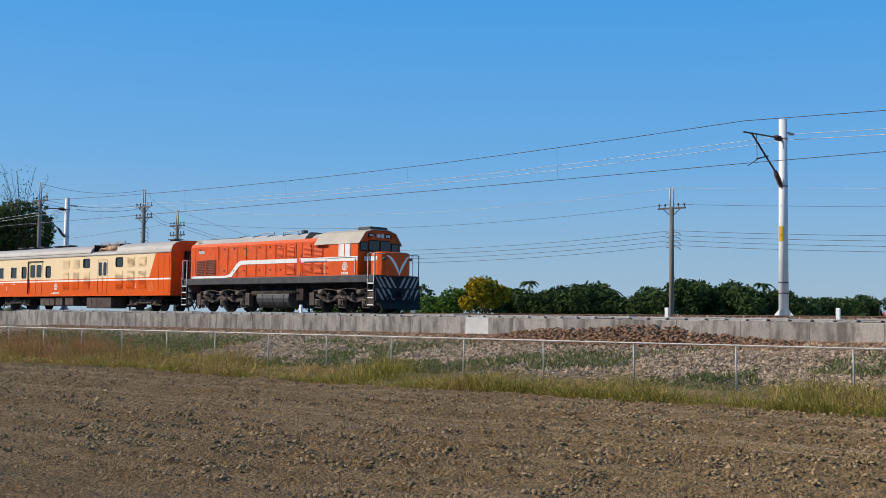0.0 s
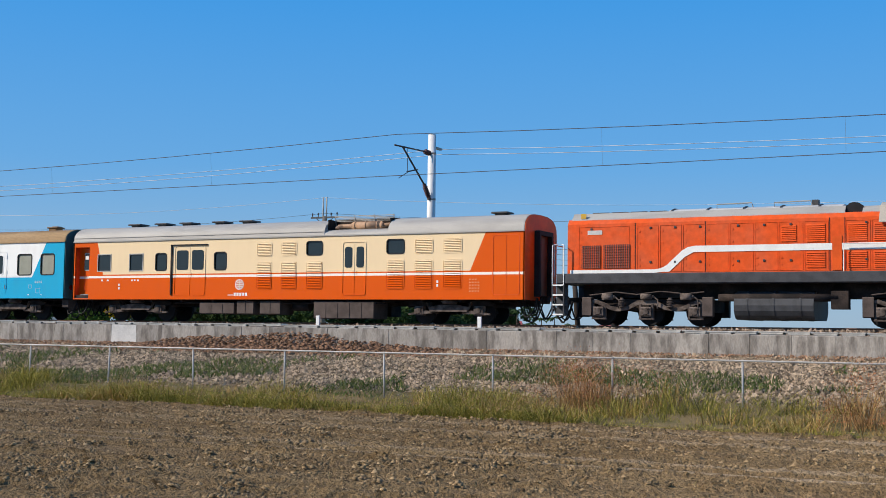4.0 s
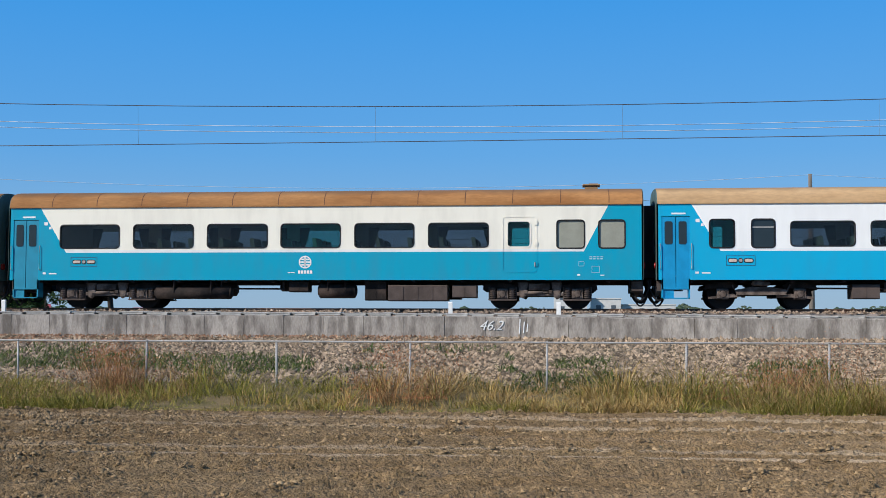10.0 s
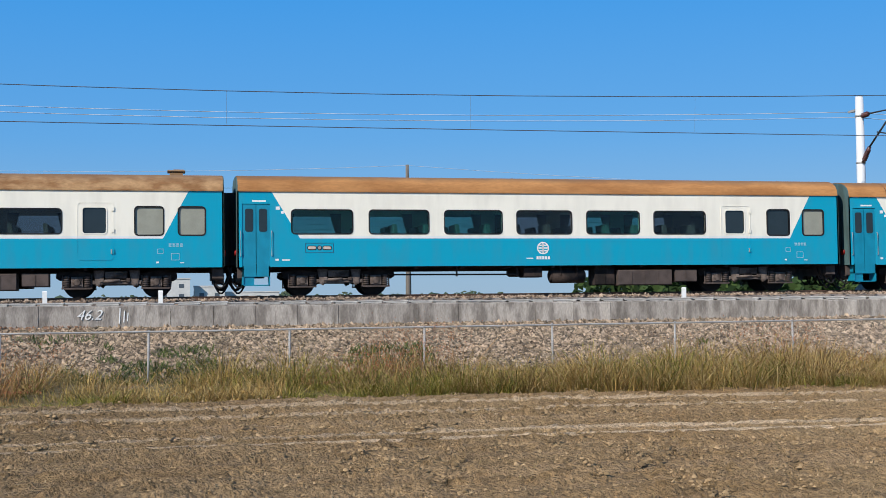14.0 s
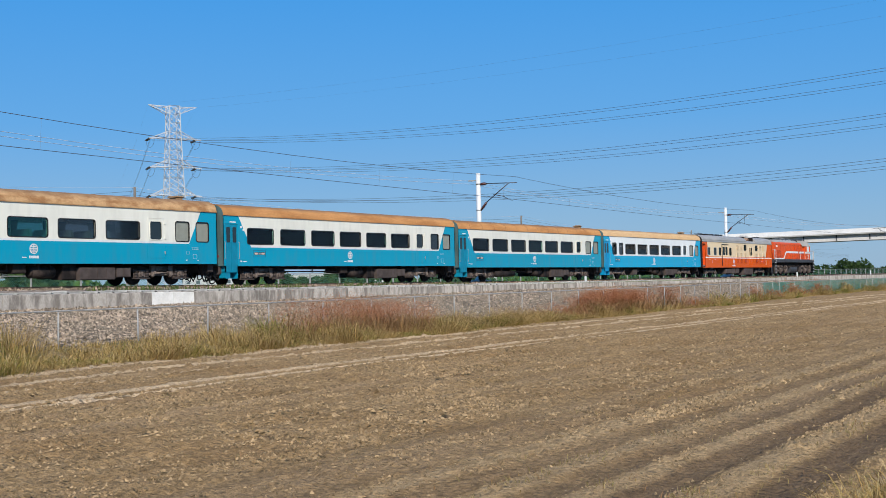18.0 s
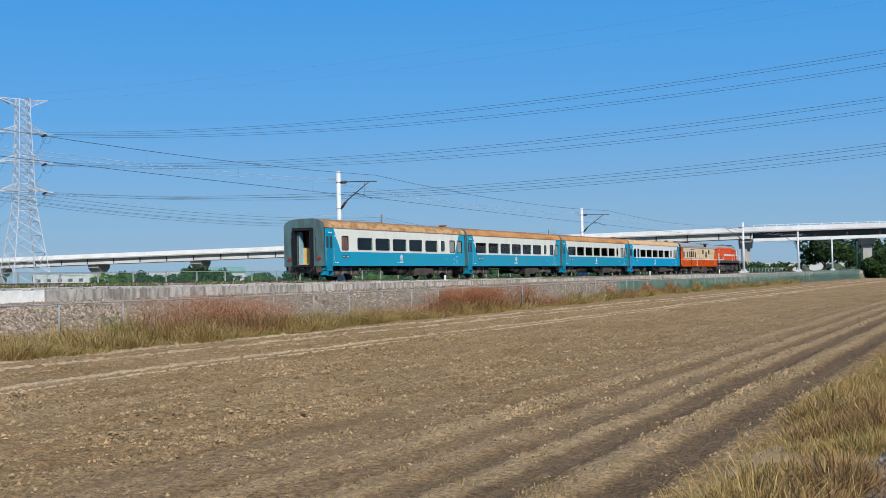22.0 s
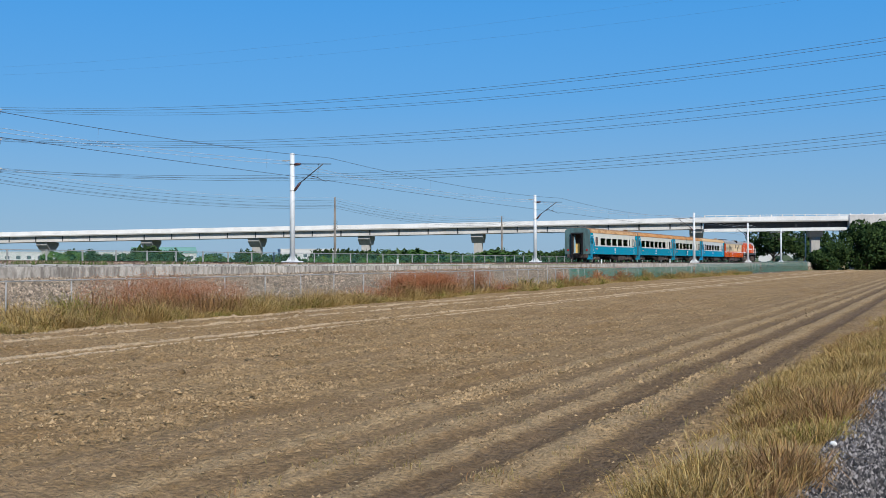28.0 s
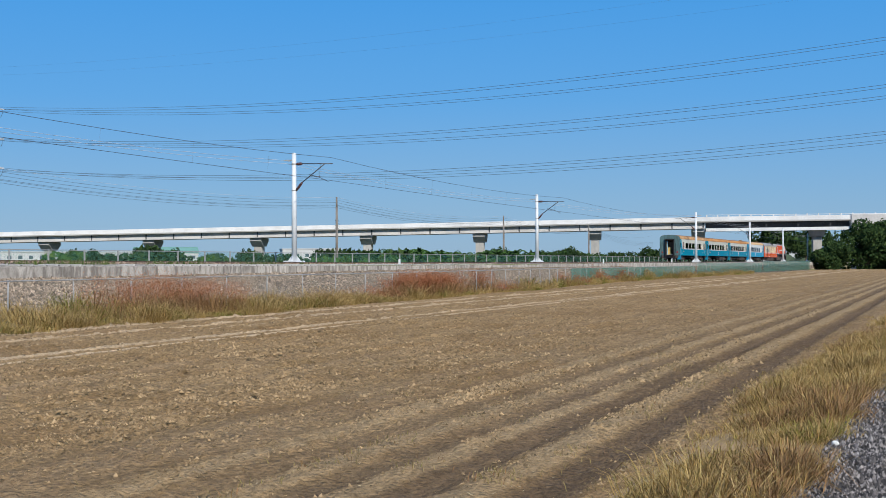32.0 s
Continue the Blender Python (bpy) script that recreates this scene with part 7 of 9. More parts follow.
def vestibule_door(parent, x0, x1, s, material, steps=True):
    """Recessed entrance with folding door leaves, windows and a step."""
    bm = bmesh.new()
    y0, y1 = sorted((s * (HW - 0.055), s * (HW - 0.02)))
    mid = (x0 + x1) / 2
    for a, b in ((x0, mid - 0.01), (mid + 0.01, x1)):
        box(bm, a, b, y0, y1, 0.62, 2.78)
    d = part("entrance_door", bm, M[material], parent)
    bm = bmesh.new()
    yy = s * (HW - 0.018)
    for a, b in ((x0 + 0.07, mid - 0.07), (mid + 0.07, x1 - 0.07)):
        y0, y1 = sorted((yy, yy + s * 0.008))
        prism_y(bm, round_rect(a + 0.02, b - 0.02, 1.95, 2.65, 0.06), y0, y1)
    part("door_window", bm, M["black_glass"], d)
    bm = bmesh.new()
    y0, y1 = sorted((s * 1.0, s * (HW - 0.02)))
    box(bm, x0, x1, y0, y1, 0.58, 0.62)
    if steps:
        box(bm, x0, x1, y0, y1, 0.3, 0.33)
        for a in (x0, x1 - 0.04):
            box(bm, a, a + 0.04, y0, y1, 0.3, 0.9)
        box(bm, x0 + 0.04, x0 + 0.36, s * (HW - 0.06), s * (HW - 0.1), 0.33, 0.58)
    part("entrance_step", bm, M[material] if steps else M["loco_dark"], parent)
    for xx in (x0 - 0.05, x1 + 0.05):
        bm = bmesh.new()
        path_rod(bm, [(xx, s * HW, 1.2), (xx, s * (HW + 0.05), 1.22), (xx, s * (HW + 0.05), 1.95), (xx, s * HW, 1.97)], 0.013, 6)
        part("grab_rail", bm, M["galv"], parent)


def open_entrance(parent, x0, x1, s):
    """Deep open entrance of the van: an inner door with a pale-framed window, side walls, a grey step and grab rails."""
    deep, front = s * (HW - 0.28), s * (HW - 0.02)
    bm = bmesh.new()
    box(bm, x0 - 0.02, x1 + 0.02, *sorted((deep, deep - s * 0.04)), 0.87, 2.97)
    door = part("entrance_door", bm, M["orange_livery"], parent, "orange door set deep in the entrance")
    bm = bmesh.new()
    for a in (x0 - 0.03, x1):
        box(bm, a, a + 0.03, *sorted((deep, front)), 0.87, 2.97)
    box(bm, x0, x1, *sorted((deep, front)), 2.93, 2.97)
    part("entrance_lining", bm, M["orange_old"], parent)
    bm = bmesh.new()
    prism_y(bm, round_rect(x0 + 0.25, x1 - 0.06, 2.0, 2.72, 0.05), *sorted((deep, deep + s * 0.012)))
    fr = part("window_frame", bm, M["galv"], door)
    bm = bmesh.new()
    prism_y(bm, round_rect(x0 + 0.285, x1 - 0.095, 2.04, 2.68, 0.04), *sorted((deep + s * 0.012, deep + s * 0.018)))
    part("pane", bm, M["black_glass"], fr)
    bm = bmesh.new()
    box(bm, x0 + 0.3, x0 + 0.47, *sorted((deep + s * 0.018, deep + s * 0.02)), 2.45, 2.6)
    part("notice", bm, M["white"], fr, "white paper notice behind the glass")
    bm = bmesh.new()
    box(bm, x0, x1, *sorted((deep, front)), 0.84, 0.88)
    box(bm, x0 + 0.22, x1, *sorted((deep, deep + s * 0.16)), 0.88, 1.04)
    part("entrance_step", bm, M["step_grey"], parent, "grey painted step")
    for xx, yy, za, zb in ((x0 + 0.02, front + s * 0.03, 1.45, 2.08), (x0 + 0.34, deep + s * 0.06, 1.2, 1.8)):
        bm = bmesh.new()
        path_rod(bm, [(xx, yy - s * 0.05, za), (xx, yy, za + 0.02), (xx, yy, zb - 0.02), (xx, yy - s * 0.05, zb)], 0.014, 6)
        part("grab_rail", bm, M["orange_old"], parent)


def gangway(parent, x, s, material):
    """End door frame with black rubber surround."""
    bm = bmesh.new()
    x0, x1 = sorted((x, x + s * 0.2))
    box(bm, x0, x1, -0.62, -0.48, 0.95, 3.05)
    box(bm, x0, x1, 0.48, 0.62, 0.95, 3.05)
    box(bm, x0, x1, -0.62, 0.62, 3.05, 3.2)
    part("gangway_bellows", bm, M["black"], parent, "black rubber gangway surround")
    bm = bmesh.new()
    x0, x1 = sorted((x, x + s * 0.03))
    box(bm, x0, x1, -0.47, 0.47, 0.98, 3.04)
    part("end_door", bm, M[material], parent)


def end_with_doorway(bm, pr, x0, x1):
    """End wall in three pieces round an open doorway."""
    top = [(y, z) for y, z in pr if z > 3.05]
    prism_x(bm, [(-HW, 0.87), (-0.48, 0.87), (-0.48, 3.1), (-HW, 3.1)], x0, x1)
    prism_x(bm, [(0.48, 0.87), (HW, 0.87), (HW, 3.1), (0.48, 3.1)], x0, x1)
    prism_x(bm, [(-HW, 3.1), (HW, 3.1)] + [p for p in pr if p[1] > 3.12], x0, x1)


def open_gangway(parent, x, s):
    """Open end doorway: dark brown vestibule behind folded rubber bellows, with a pale lower gate."""
    bm = bmesh.new()
    for ya, yb in ((-0.66, -0.5), (0.5, 0.66)):
        for k in range(3):
            x0, x1 = sorted((x + s * 0.1 * k, x + s * (0.1 * k + 0.08)))
            box(bm, x0, x1, ya + 0.02 * k, yb - 0.02 * k, 0.9, 3.02)
    box(bm, *sorted((x, x + s * 0.3)), -0.66, 0.66, 3.02, 3.18)
    part("gangway_bellows", bm, M["black"], parent, "folded dark bellows round the open doorway")
    bm = bmesh.new()
    box(bm, *sorted((x - s * 0.06, x - s * 0.5)), 0.36, 0.41, 1.0, 2.95)
    part("door_leaf", bm, M["pale_blue"], parent, "pale blue end door standing open")
    bm = bmesh.new()
    box(bm, *sorted((x - s * 0.9, x - s * 0.94)), -0.47, 0.47, 1.0, 3.06)
    box(bm, *sorted((x - s * 0.05, x - s * 0.9)), 0.44, 0.47, 1.0, 3.06)
    part("vestibule", bm, M["brass"], parent, "brown vestibule panelling")
    bm = bmesh.new()
    box(bm, *sorted((x - s * 0.5, x - s * 0.53)), -0.1, 0.42, 1.0, 2.0)
    part("gate", bm, M["yellow"], parent, "ochre inner gate")
    bm = bmesh.new()
    box(bm, *sorted((x, x + s * 0.35)), -0.6, 0.6, 0.84, 0.9)
    part("gangway_plate", bm, M["under"], parent)


def coach(name, label, paint, roof, big, narrow, dirty, badge_x, tail=False, vents=(), dark_end=False, tanks=(), teal=(), seams=2.35):
    """Passenger coach 20 m long. big, narrow: windows (x0, x1) of the side facing the field, mirrored on the other side; teal: which big windows have greenish glass."""
    t = thing(name, label, "railway coach", group="passenger coaches")
    L = 10.05
    holes = [(a, b, 1.9, 2.61) for a, b in big] + [(a, b, 1.86, 2.68) for a, b in narrow]
    door_l = (-9.9, -9.06)
    holes += [(door_l[0], door_l[1], 0.87, 2.80)]
    svc = (5.93, 6.6)
    holes += [(svc[0], svc[1], 1.9, 2.66)]
    for s in (-1, 1):
        bm = bmesh.new()
        side_shell(bm, s, -L, L, 0.87, 3.19, holes)
        part("side_wall", bm, paint, t, "two-colour painted steel side")
    bm = bmesh.new()
    prism_x(bm, [(-HW + 0.06, 0.87), (HW - 0.06, 0.87), (HW - 0.06, 0.97), (-HW + 0.06, 0.97)], -L + 0.05, L - 0.05)
    part("floor_pan", bm, M["under"], t)
    bm = bmesh.new()
    prism_x(bm, [(-HW + 0.06, 0.975), (HW - 0.06, 0.975), (HW - 0.06, 1.0), (-HW + 0.06, 1.0)], -L + 0.06, L - 0.06)
    prism_x(bm, [(-HW + 0.06, 3.1), (HW - 0.06, 3.1), (HW - 0.06, 3.14), (-HW + 0.06, 3.14)], -L + 0.06, L - 0.06)
    for xx in (-8.4, 7.2):
        box(bm, xx, xx + 0.04, -HW + 0.06, HW - 0.06, 1.0, 3.1)
    part("interior_lining", bm, M["interior"], t)
    # arched roof: a thin shell with seams and rain gutters
    bm = bmesh.new()
    pr = roof_profile(3.19, 3.75)
    arch_shell(bm, pr, -L + 0.02, L - 0.02)
    part("roof", bm, roof, t, "arched steel roof, " + ("rusted" if dirty else "tan and dusty"))
    rib = roof_profile(3.19, 3.755, hw=HW + 0.023)
    for xx in np.arange(-8.62 if seams < 2 else -8.2, 9.1, seams):
        bm = bmesh.new()
        arch_shell(bm, rib, xx - 0.012, xx + 0.012)
        part("roof_seam", bm, M["roof_seam"] if seams < 2 else roof, t, "dark sealed roof seam" if seams < 2 else "")
    for s in (-1, 1):
        bm = bmesh.new()
        y0, y1 = sorted((s * (HW + 0.005), s * (HW + 0.045)))
        box(bm, -L + 0.03, L - 0.03, y0, y1, 3.175, 3.22)
        part("rain_gutter", bm, roof, t)
    # ends
    for e in (-1, 1):
        bm = bmesh.new()
        pr = [(-HW, 0.87), (HW, 0.87), (HW, 3.17)] + [(y, z) for y, z in roof_profile(3.19, 3.73, hw=HW)][::-1] + [(-HW, 3.17)]
        x0, x1 = sorted((e * (L - 0.05), e * (L + 0.01)))
        if tail and e < 0:
            end_with_doorway(bm, pr, x0, x1)
        else:
            prism_x(bm, pr, x0, x1)
        part("end_wall", bm, M["teal_end"], t, "dull dark teal end wall")
        if tail and e < 0:
            open_gangway(t, e * (L + 0.01), e)
        else:
            gangway(t, e * (L + 0.01), e, "brass")
        coupler(t, e * (L + 0.02), e)
        bm = bmesh.new()
        bbox(bm, *sorted((e * (L - 0.35), e * (L - 0.01))), -1.15, 1.15, 0.5, 0.86, 0.04)
        for yy in (-0.7, 0.7):
            bbox(bm, *sorted((e * (L - 0.3), e * (L + 0.02))), yy - 0.18, yy + 0.18, 0.38, 0.7, 0.05)
        part("headstock", bm, M["box_grime"], t, "rusty brown headstock")
        for yy in (-1.05, 1.05):
            bm = bmesh.new()
            rod(bm, (e * (L + 0.01), yy, 1.32), (e * (L + 0.07), yy, 1.32), 0.1, seg=14)
            part("tail_lamp", bm, M["red_lens"], t, "round red tail lamp")
        for yy in (-0.85, 0.85):
            bm = bmesh.new()
            rod(bm, (e * (L + 0.06), yy, 1.2), (e * (L + 0.06), yy, 2.6), 0.016, seg=6)
            part("end_rail", bm, M["under"], t)
    # glazing
    for s in (-1, 1):
        for k, (a, b) in enumerate(big):
            bm = bmesh.new()
            round_frame(bm, s, a, b, 1.9, 2.61, 0.035, 0.012, r=0.1)
            fr = part("window_frame", bm, M["black"], t)
            bm = bmesh.new()
            y0, y1 = sorted((s * (HW - 0.035), s * (HW - 0.03)))
            box(bm, a, b, y0, y1, 1.9, 2.61)
            g = part("pane", bm, M["glass"] if s < 0 and k in teal else M["glass_grey"], fr)
            g.visible_shadow = False
        for a, b in (big if s > 0 else ()):
            for q, w in ((a, 0.34), (b, -0.34)):
                bm = bmesh.new()
                y0, y1 = s * (HW - 0.1), s * (HW - 0.08)
                prism_y(bm, [(q - 0.06 * w, 2.7), (q + w, 2.7), (q + 0.75 * w, 2.3), (q + 0.3 * w, 1.88), (q - 0.06 * w, 1.88)], y0, y1)
                part("curtain", bm, M["curtain"], t, "dull grey tied-back window curtain")
        for k, (a, b) in enumerate(narrow):
            bm = bmesh.new()
            round_frame(bm, s, a, b, 1.86, 2.68, 0.04, 0.012)
            fr = part("window_frame", bm, M["black"], t)
            bm = bmesh.new()
            y0, y1 = sorted((s * (HW - 0.035), s * (HW - 0.03)))
            box(bm, a, b, y0, y1, 1.86, 2.68)
            part("pane", bm, M["frosted"] if a > (8.5 if dark_end else 6) else M["blind"] if tail else M["glass"] if a < -8 else M["black_glass"], fr)
            if not dirty and k == 1:
                bm = bmesh.new()
                box(bm, a, b, *sorted((s * (HW - 0.03), s * (HW - 0.015))), 2.44, 2.48)
                part("sash_bar", bm, M["galv"], fr, "bright bar of the lowered sash")
        bm = bmesh.new()
        round_frame(bm, s, svc[0] - 0.14, svc[1] + 0.2, 1.12, 2.8, 0.025, 0.01)
        round_frame(bm, s, svc[0], svc[1], 1.9, 2.66, 0.04, 0.014)
        sv = part("service_door_outline", bm, paint, t)
        bm = bmesh.new()
        y0, y1 = sorted((s * (HW - 0.035), s * (HW - 0.03)))
        box(bm, svc[0], svc[1], y0, y1, 1.9, 2.66)
        part("pane", bm, M["glass"] if seams < 2 else M["black_glass"], sv)
        bm = bmesh.new()
        rod(bm, (svc[1] + 0.16, s * (HW + 0.03), 1.28), (svc[1] + 0.16, s * (HW + 0.03), 1.42), 0.02, seg=6)
        part("handle", bm, M["galv"], sv)
        for zz in (1.35, 1.98, 2.62):
            bm = bmesh.new()
            y0, y1 = sorted((s * (HW + 0.012), s * (HW + 0.03)))
            box(bm, svc[1] + 0.15, svc[1] + 0.24, y0, y1, zz - 0.06, zz + 0.06)
            part("hinge", bm, paint, sv)
        vestibule_door(t, door_l[0], door_l[1], s, "teal" if dirty else "blue", s < 0)
        emblem(t, s * -badge_x if s > 0 else badge_x, 1.43, s)
    letter_bars(t, [(8.42 + 0.11 * (q % 4), 1.5 + 0.06 * (q // 4), 0.08, 0.03) for q in range(8)], material="stencil")
    letter_bars(t, [(badge_x - 0.55, 1.09, 0.22, 0.03), (-8.9, 1.06, 0.1, 0.06), (-8.7, 1.06, 0.25, 0.04), (8.05, 1.0, 0.08, 0.05), (8.75, 1.0, 0.12, 0.025), (-8.88, 2.62, 0.12, 0.1), (-8.72, 2.5, 0.08, 0.08), (-9.6, 2.86, 0.42, 0.05)])
    letter_bars(t, [(badge_x - 0.22 + q * 0.095, 1.07, 0.07, 0.1) for q in range(5)])
    bm = bmesh.new()
    frame_ring(bm, -1, -7.97, -7.13, 1.31, 1.59, 0.014, 0.006)
    fl = part("lamp_panel", bm, M["seam_blue"], t, "inset side lamp panel")
    for xa, xb in ((-7.93, -7.64), (-7.46, -7.17)):
        bm = bmesh.new()
        prism_y(bm, round_rect(xa, xb, 1.385, 1.52, 0.06), -HW - 0.008, -HW - 0.002)
        lamp = part("lamp_bezel", bm, M["black"], fl)
        bm = bmesh.new()
        prism_y(bm, round_rect(xa + 0.025, xb - 0.025, 1.41, 1.495, 0.04), -HW - 0.014, -HW - 0.008)
        part("lamp_lens", bm, M["lamp_pale"], lamp, "dusty pale lamp glass")
    bm = bmesh.new()
    rod(bm, (-7.55, -HW + 0.004, 1.452), (-7.55, -HW - 0.008, 1.452), 0.075, seg=16)
    lamp = part("lamp_bezel", bm, M["black"], fl)
    bm = bmesh.new()
    rod(bm, (-7.55, -HW - 0.008, 1.452), (-7.55, -HW - 0.014, 1.452), 0.05, seg=16)
    part("lamp_lens", bm, M["galv"], lamp, "small round grey lamp glass")
    bm = bmesh.new()
    frame_ring(bm, -1, 8.5, 8.72, 1.1, 1.28, 0.012, 0.006)
    frame_ring(bm, -1, 8.1, 8.25, 1.3, 1.42, 0.012, 0.006)
    part("label_holder", bm, M["stencil"], t)
    seats(t, np.arange(-5.9, 6.2, 1.0))
    # underneath
    make_bogie(t, -6.9, coil=dirty)
    make_bogie(t, 6.9, coil=dirty)
    bm = bmesh.new()
    box(bm, -L + 0.1, L - 0.1, -0.16, 0.16, 0.74, 0.87)
    for xx in np.arange(-9, 9.1, 1.5):
        box(bm, xx - 0.05, xx + 0.05, -1.3, 1.3, 0.8, 0.87)
    rod(bm, (-5.4, -1.1, 0.62), (-1.1, -1.1, 0.6), 0.028, seg=6)
    for xx in (-3.15, -1.15):
        box(bm, xx - 0.025, xx + 0.025, -1.12, -1.06, 0.55, 0.87)
    part("underframe", bm, M["under"], t)
    underboxes(t, [(2.2, 4.05, 0.22, 0.72, -1.3, -0.5, "box_grime"), (4.2, 4.95, 0.32, 0.72, -1.25, -0.6, "box_grime"), (1.45, 2.12, 0.24, 0.84, -1.15, -0.5, "under"), (-0.95, -0.35, 0.5, 0.84, -1.2, -0.6, "under"), (2.2, 4.3, 0.3, 0.75, 0.5, 1.25, "under")] + ([] if dirty else [(-4.24, -3.44, 0.3, 0.74, -1.2, -0.5, "box_grime"), (-3.3, -2.95, 0.5, 0.8, -1.15, -0.6, "under")]))
    bm = bmesh.new()
    for x0, x1, y, z, r in ((0.0, 1.1, -0.95, 0.55, 0.24), (-1.3, -0.5, -0.6, 0.66, 0.13), *tanks):
        bm = bmesh.new()
        rod(bm, (x0, y, z), (x1, y, z), r, seg=16)
        rod(bm, (x0 - 0.06, y, z), (x0, y, z), r * 0.6, r, seg=16)
        rod(bm, (x1, y, z), (x1 + 0.06, y, z), r, r * 0.6, seg=16)
        for q in (0.25, 0.75):
            xx = x0 + (x1 - x0) * q
            box(bm, xx - 0.02, xx + 0.02, y - r - 0.01, y + r + 0.01, z, 0.87)
        part("air_tank", bm, M["under"], t)
    for xx in vents:
        bm = bmesh.new()
        bbox(bm, xx - 0.2, xx + 0.2, -0.5, -0.1, 3.72, 3.84, 0.03)
        bbox(bm, xx - 0.27, xx + 0.27, -0.55, -0.05, 3.84, 3.9, 0.025)
        bbox(bm, xx - 0.08, xx + 0.22, -0.45, -0.15, 3.895, 3.93, 0.015)
        part("roof_ventilator", bm, M["roof_tan"], t, "pale dusty roof ventilator")
    return t


BIG6 = [(-8.33, -6.42), (-5.92, -4.01), (-3.52, -1.63), (-1.16, 0.69), (1.18, 3.0), (3.49, 5.31)]
BIG5 = [(-6.05, -4.2), (-3.7, -1.85), (-1.33, 0.52), (1.05, 2.9), (3.5, 5.32)]
coach_1 = coach("railway_coach", "passenger coach in clean white and bright blue with tan roof", M["blue_livery"], M["roof_tan"], BIG5, [(-8.45, -7.75), (-7.2, -6.55), (7.45, 8.2), (8.75, 9.45)], False, -0.45, vents=(8.4,))
coach_2 = coach("railway_coach", "passenger coach in cream and blue with rusty brown roof", M["cream_livery"], M["roof_rust"], BIG6, [(7.45, 8.25), (8.72, 9.48)], True, -0.4, vents=(8.5,), teal=(3,), seams=1.47, tanks=((-5.25, -2.85, -1.08, 0.48, 0.2), (-5.3, -2.8, -0.62, 0.6, 0.22)))
coach_3 = coach("railway_coach", "passenger coach in cream and blue with streaked rusty roof", M["cream_livery"], M["roof_rust"], [(a - 0.06, b - 0.11) for a, b in BIG6], [(7.45, 8.22), (8.74, 9.48)], True, -0.38, vents=(), dark_end=True, teal=(0, 1, 2, 4))
coach_4 = coach("railway_coach", "last passenger coach in cream and blue with heavily rusted roof", M["cream_livery"], M["roof_worn"], BIG5, [(-8.0, -7.25), (7.45, 8.25), (8.72, 9.48)], True, -0.15, tail=True, vents=(8.65,), teal=(0, 1, 2))


def louvre(parent, x0, x1, z0, z1, material):
    """Pressed louvre panel: rounded rim and tilted slats with open undersides."""
    bm = bmesh.new()
    round_frame(bm, -1, x0, x1, z0, z1, 0.03, 0.016, r=0.06)
    n = int(round((z1 - z0) / 0.062))
    h = (z1 - z0) / n
    for k in range(n):
        z = z0 + h * (k + 0.5)
        prism_x(bm, [(-HW - 0.001, z - h * 0.2), (-HW - 0.001, z + h * 0.48), (-HW - 0.034, z - h * 0.12), (-HW - 0.034, z - h * 0.2)], x0 + 0.02, x1 - 0.02)
    part("louvre", bm, material, parent)


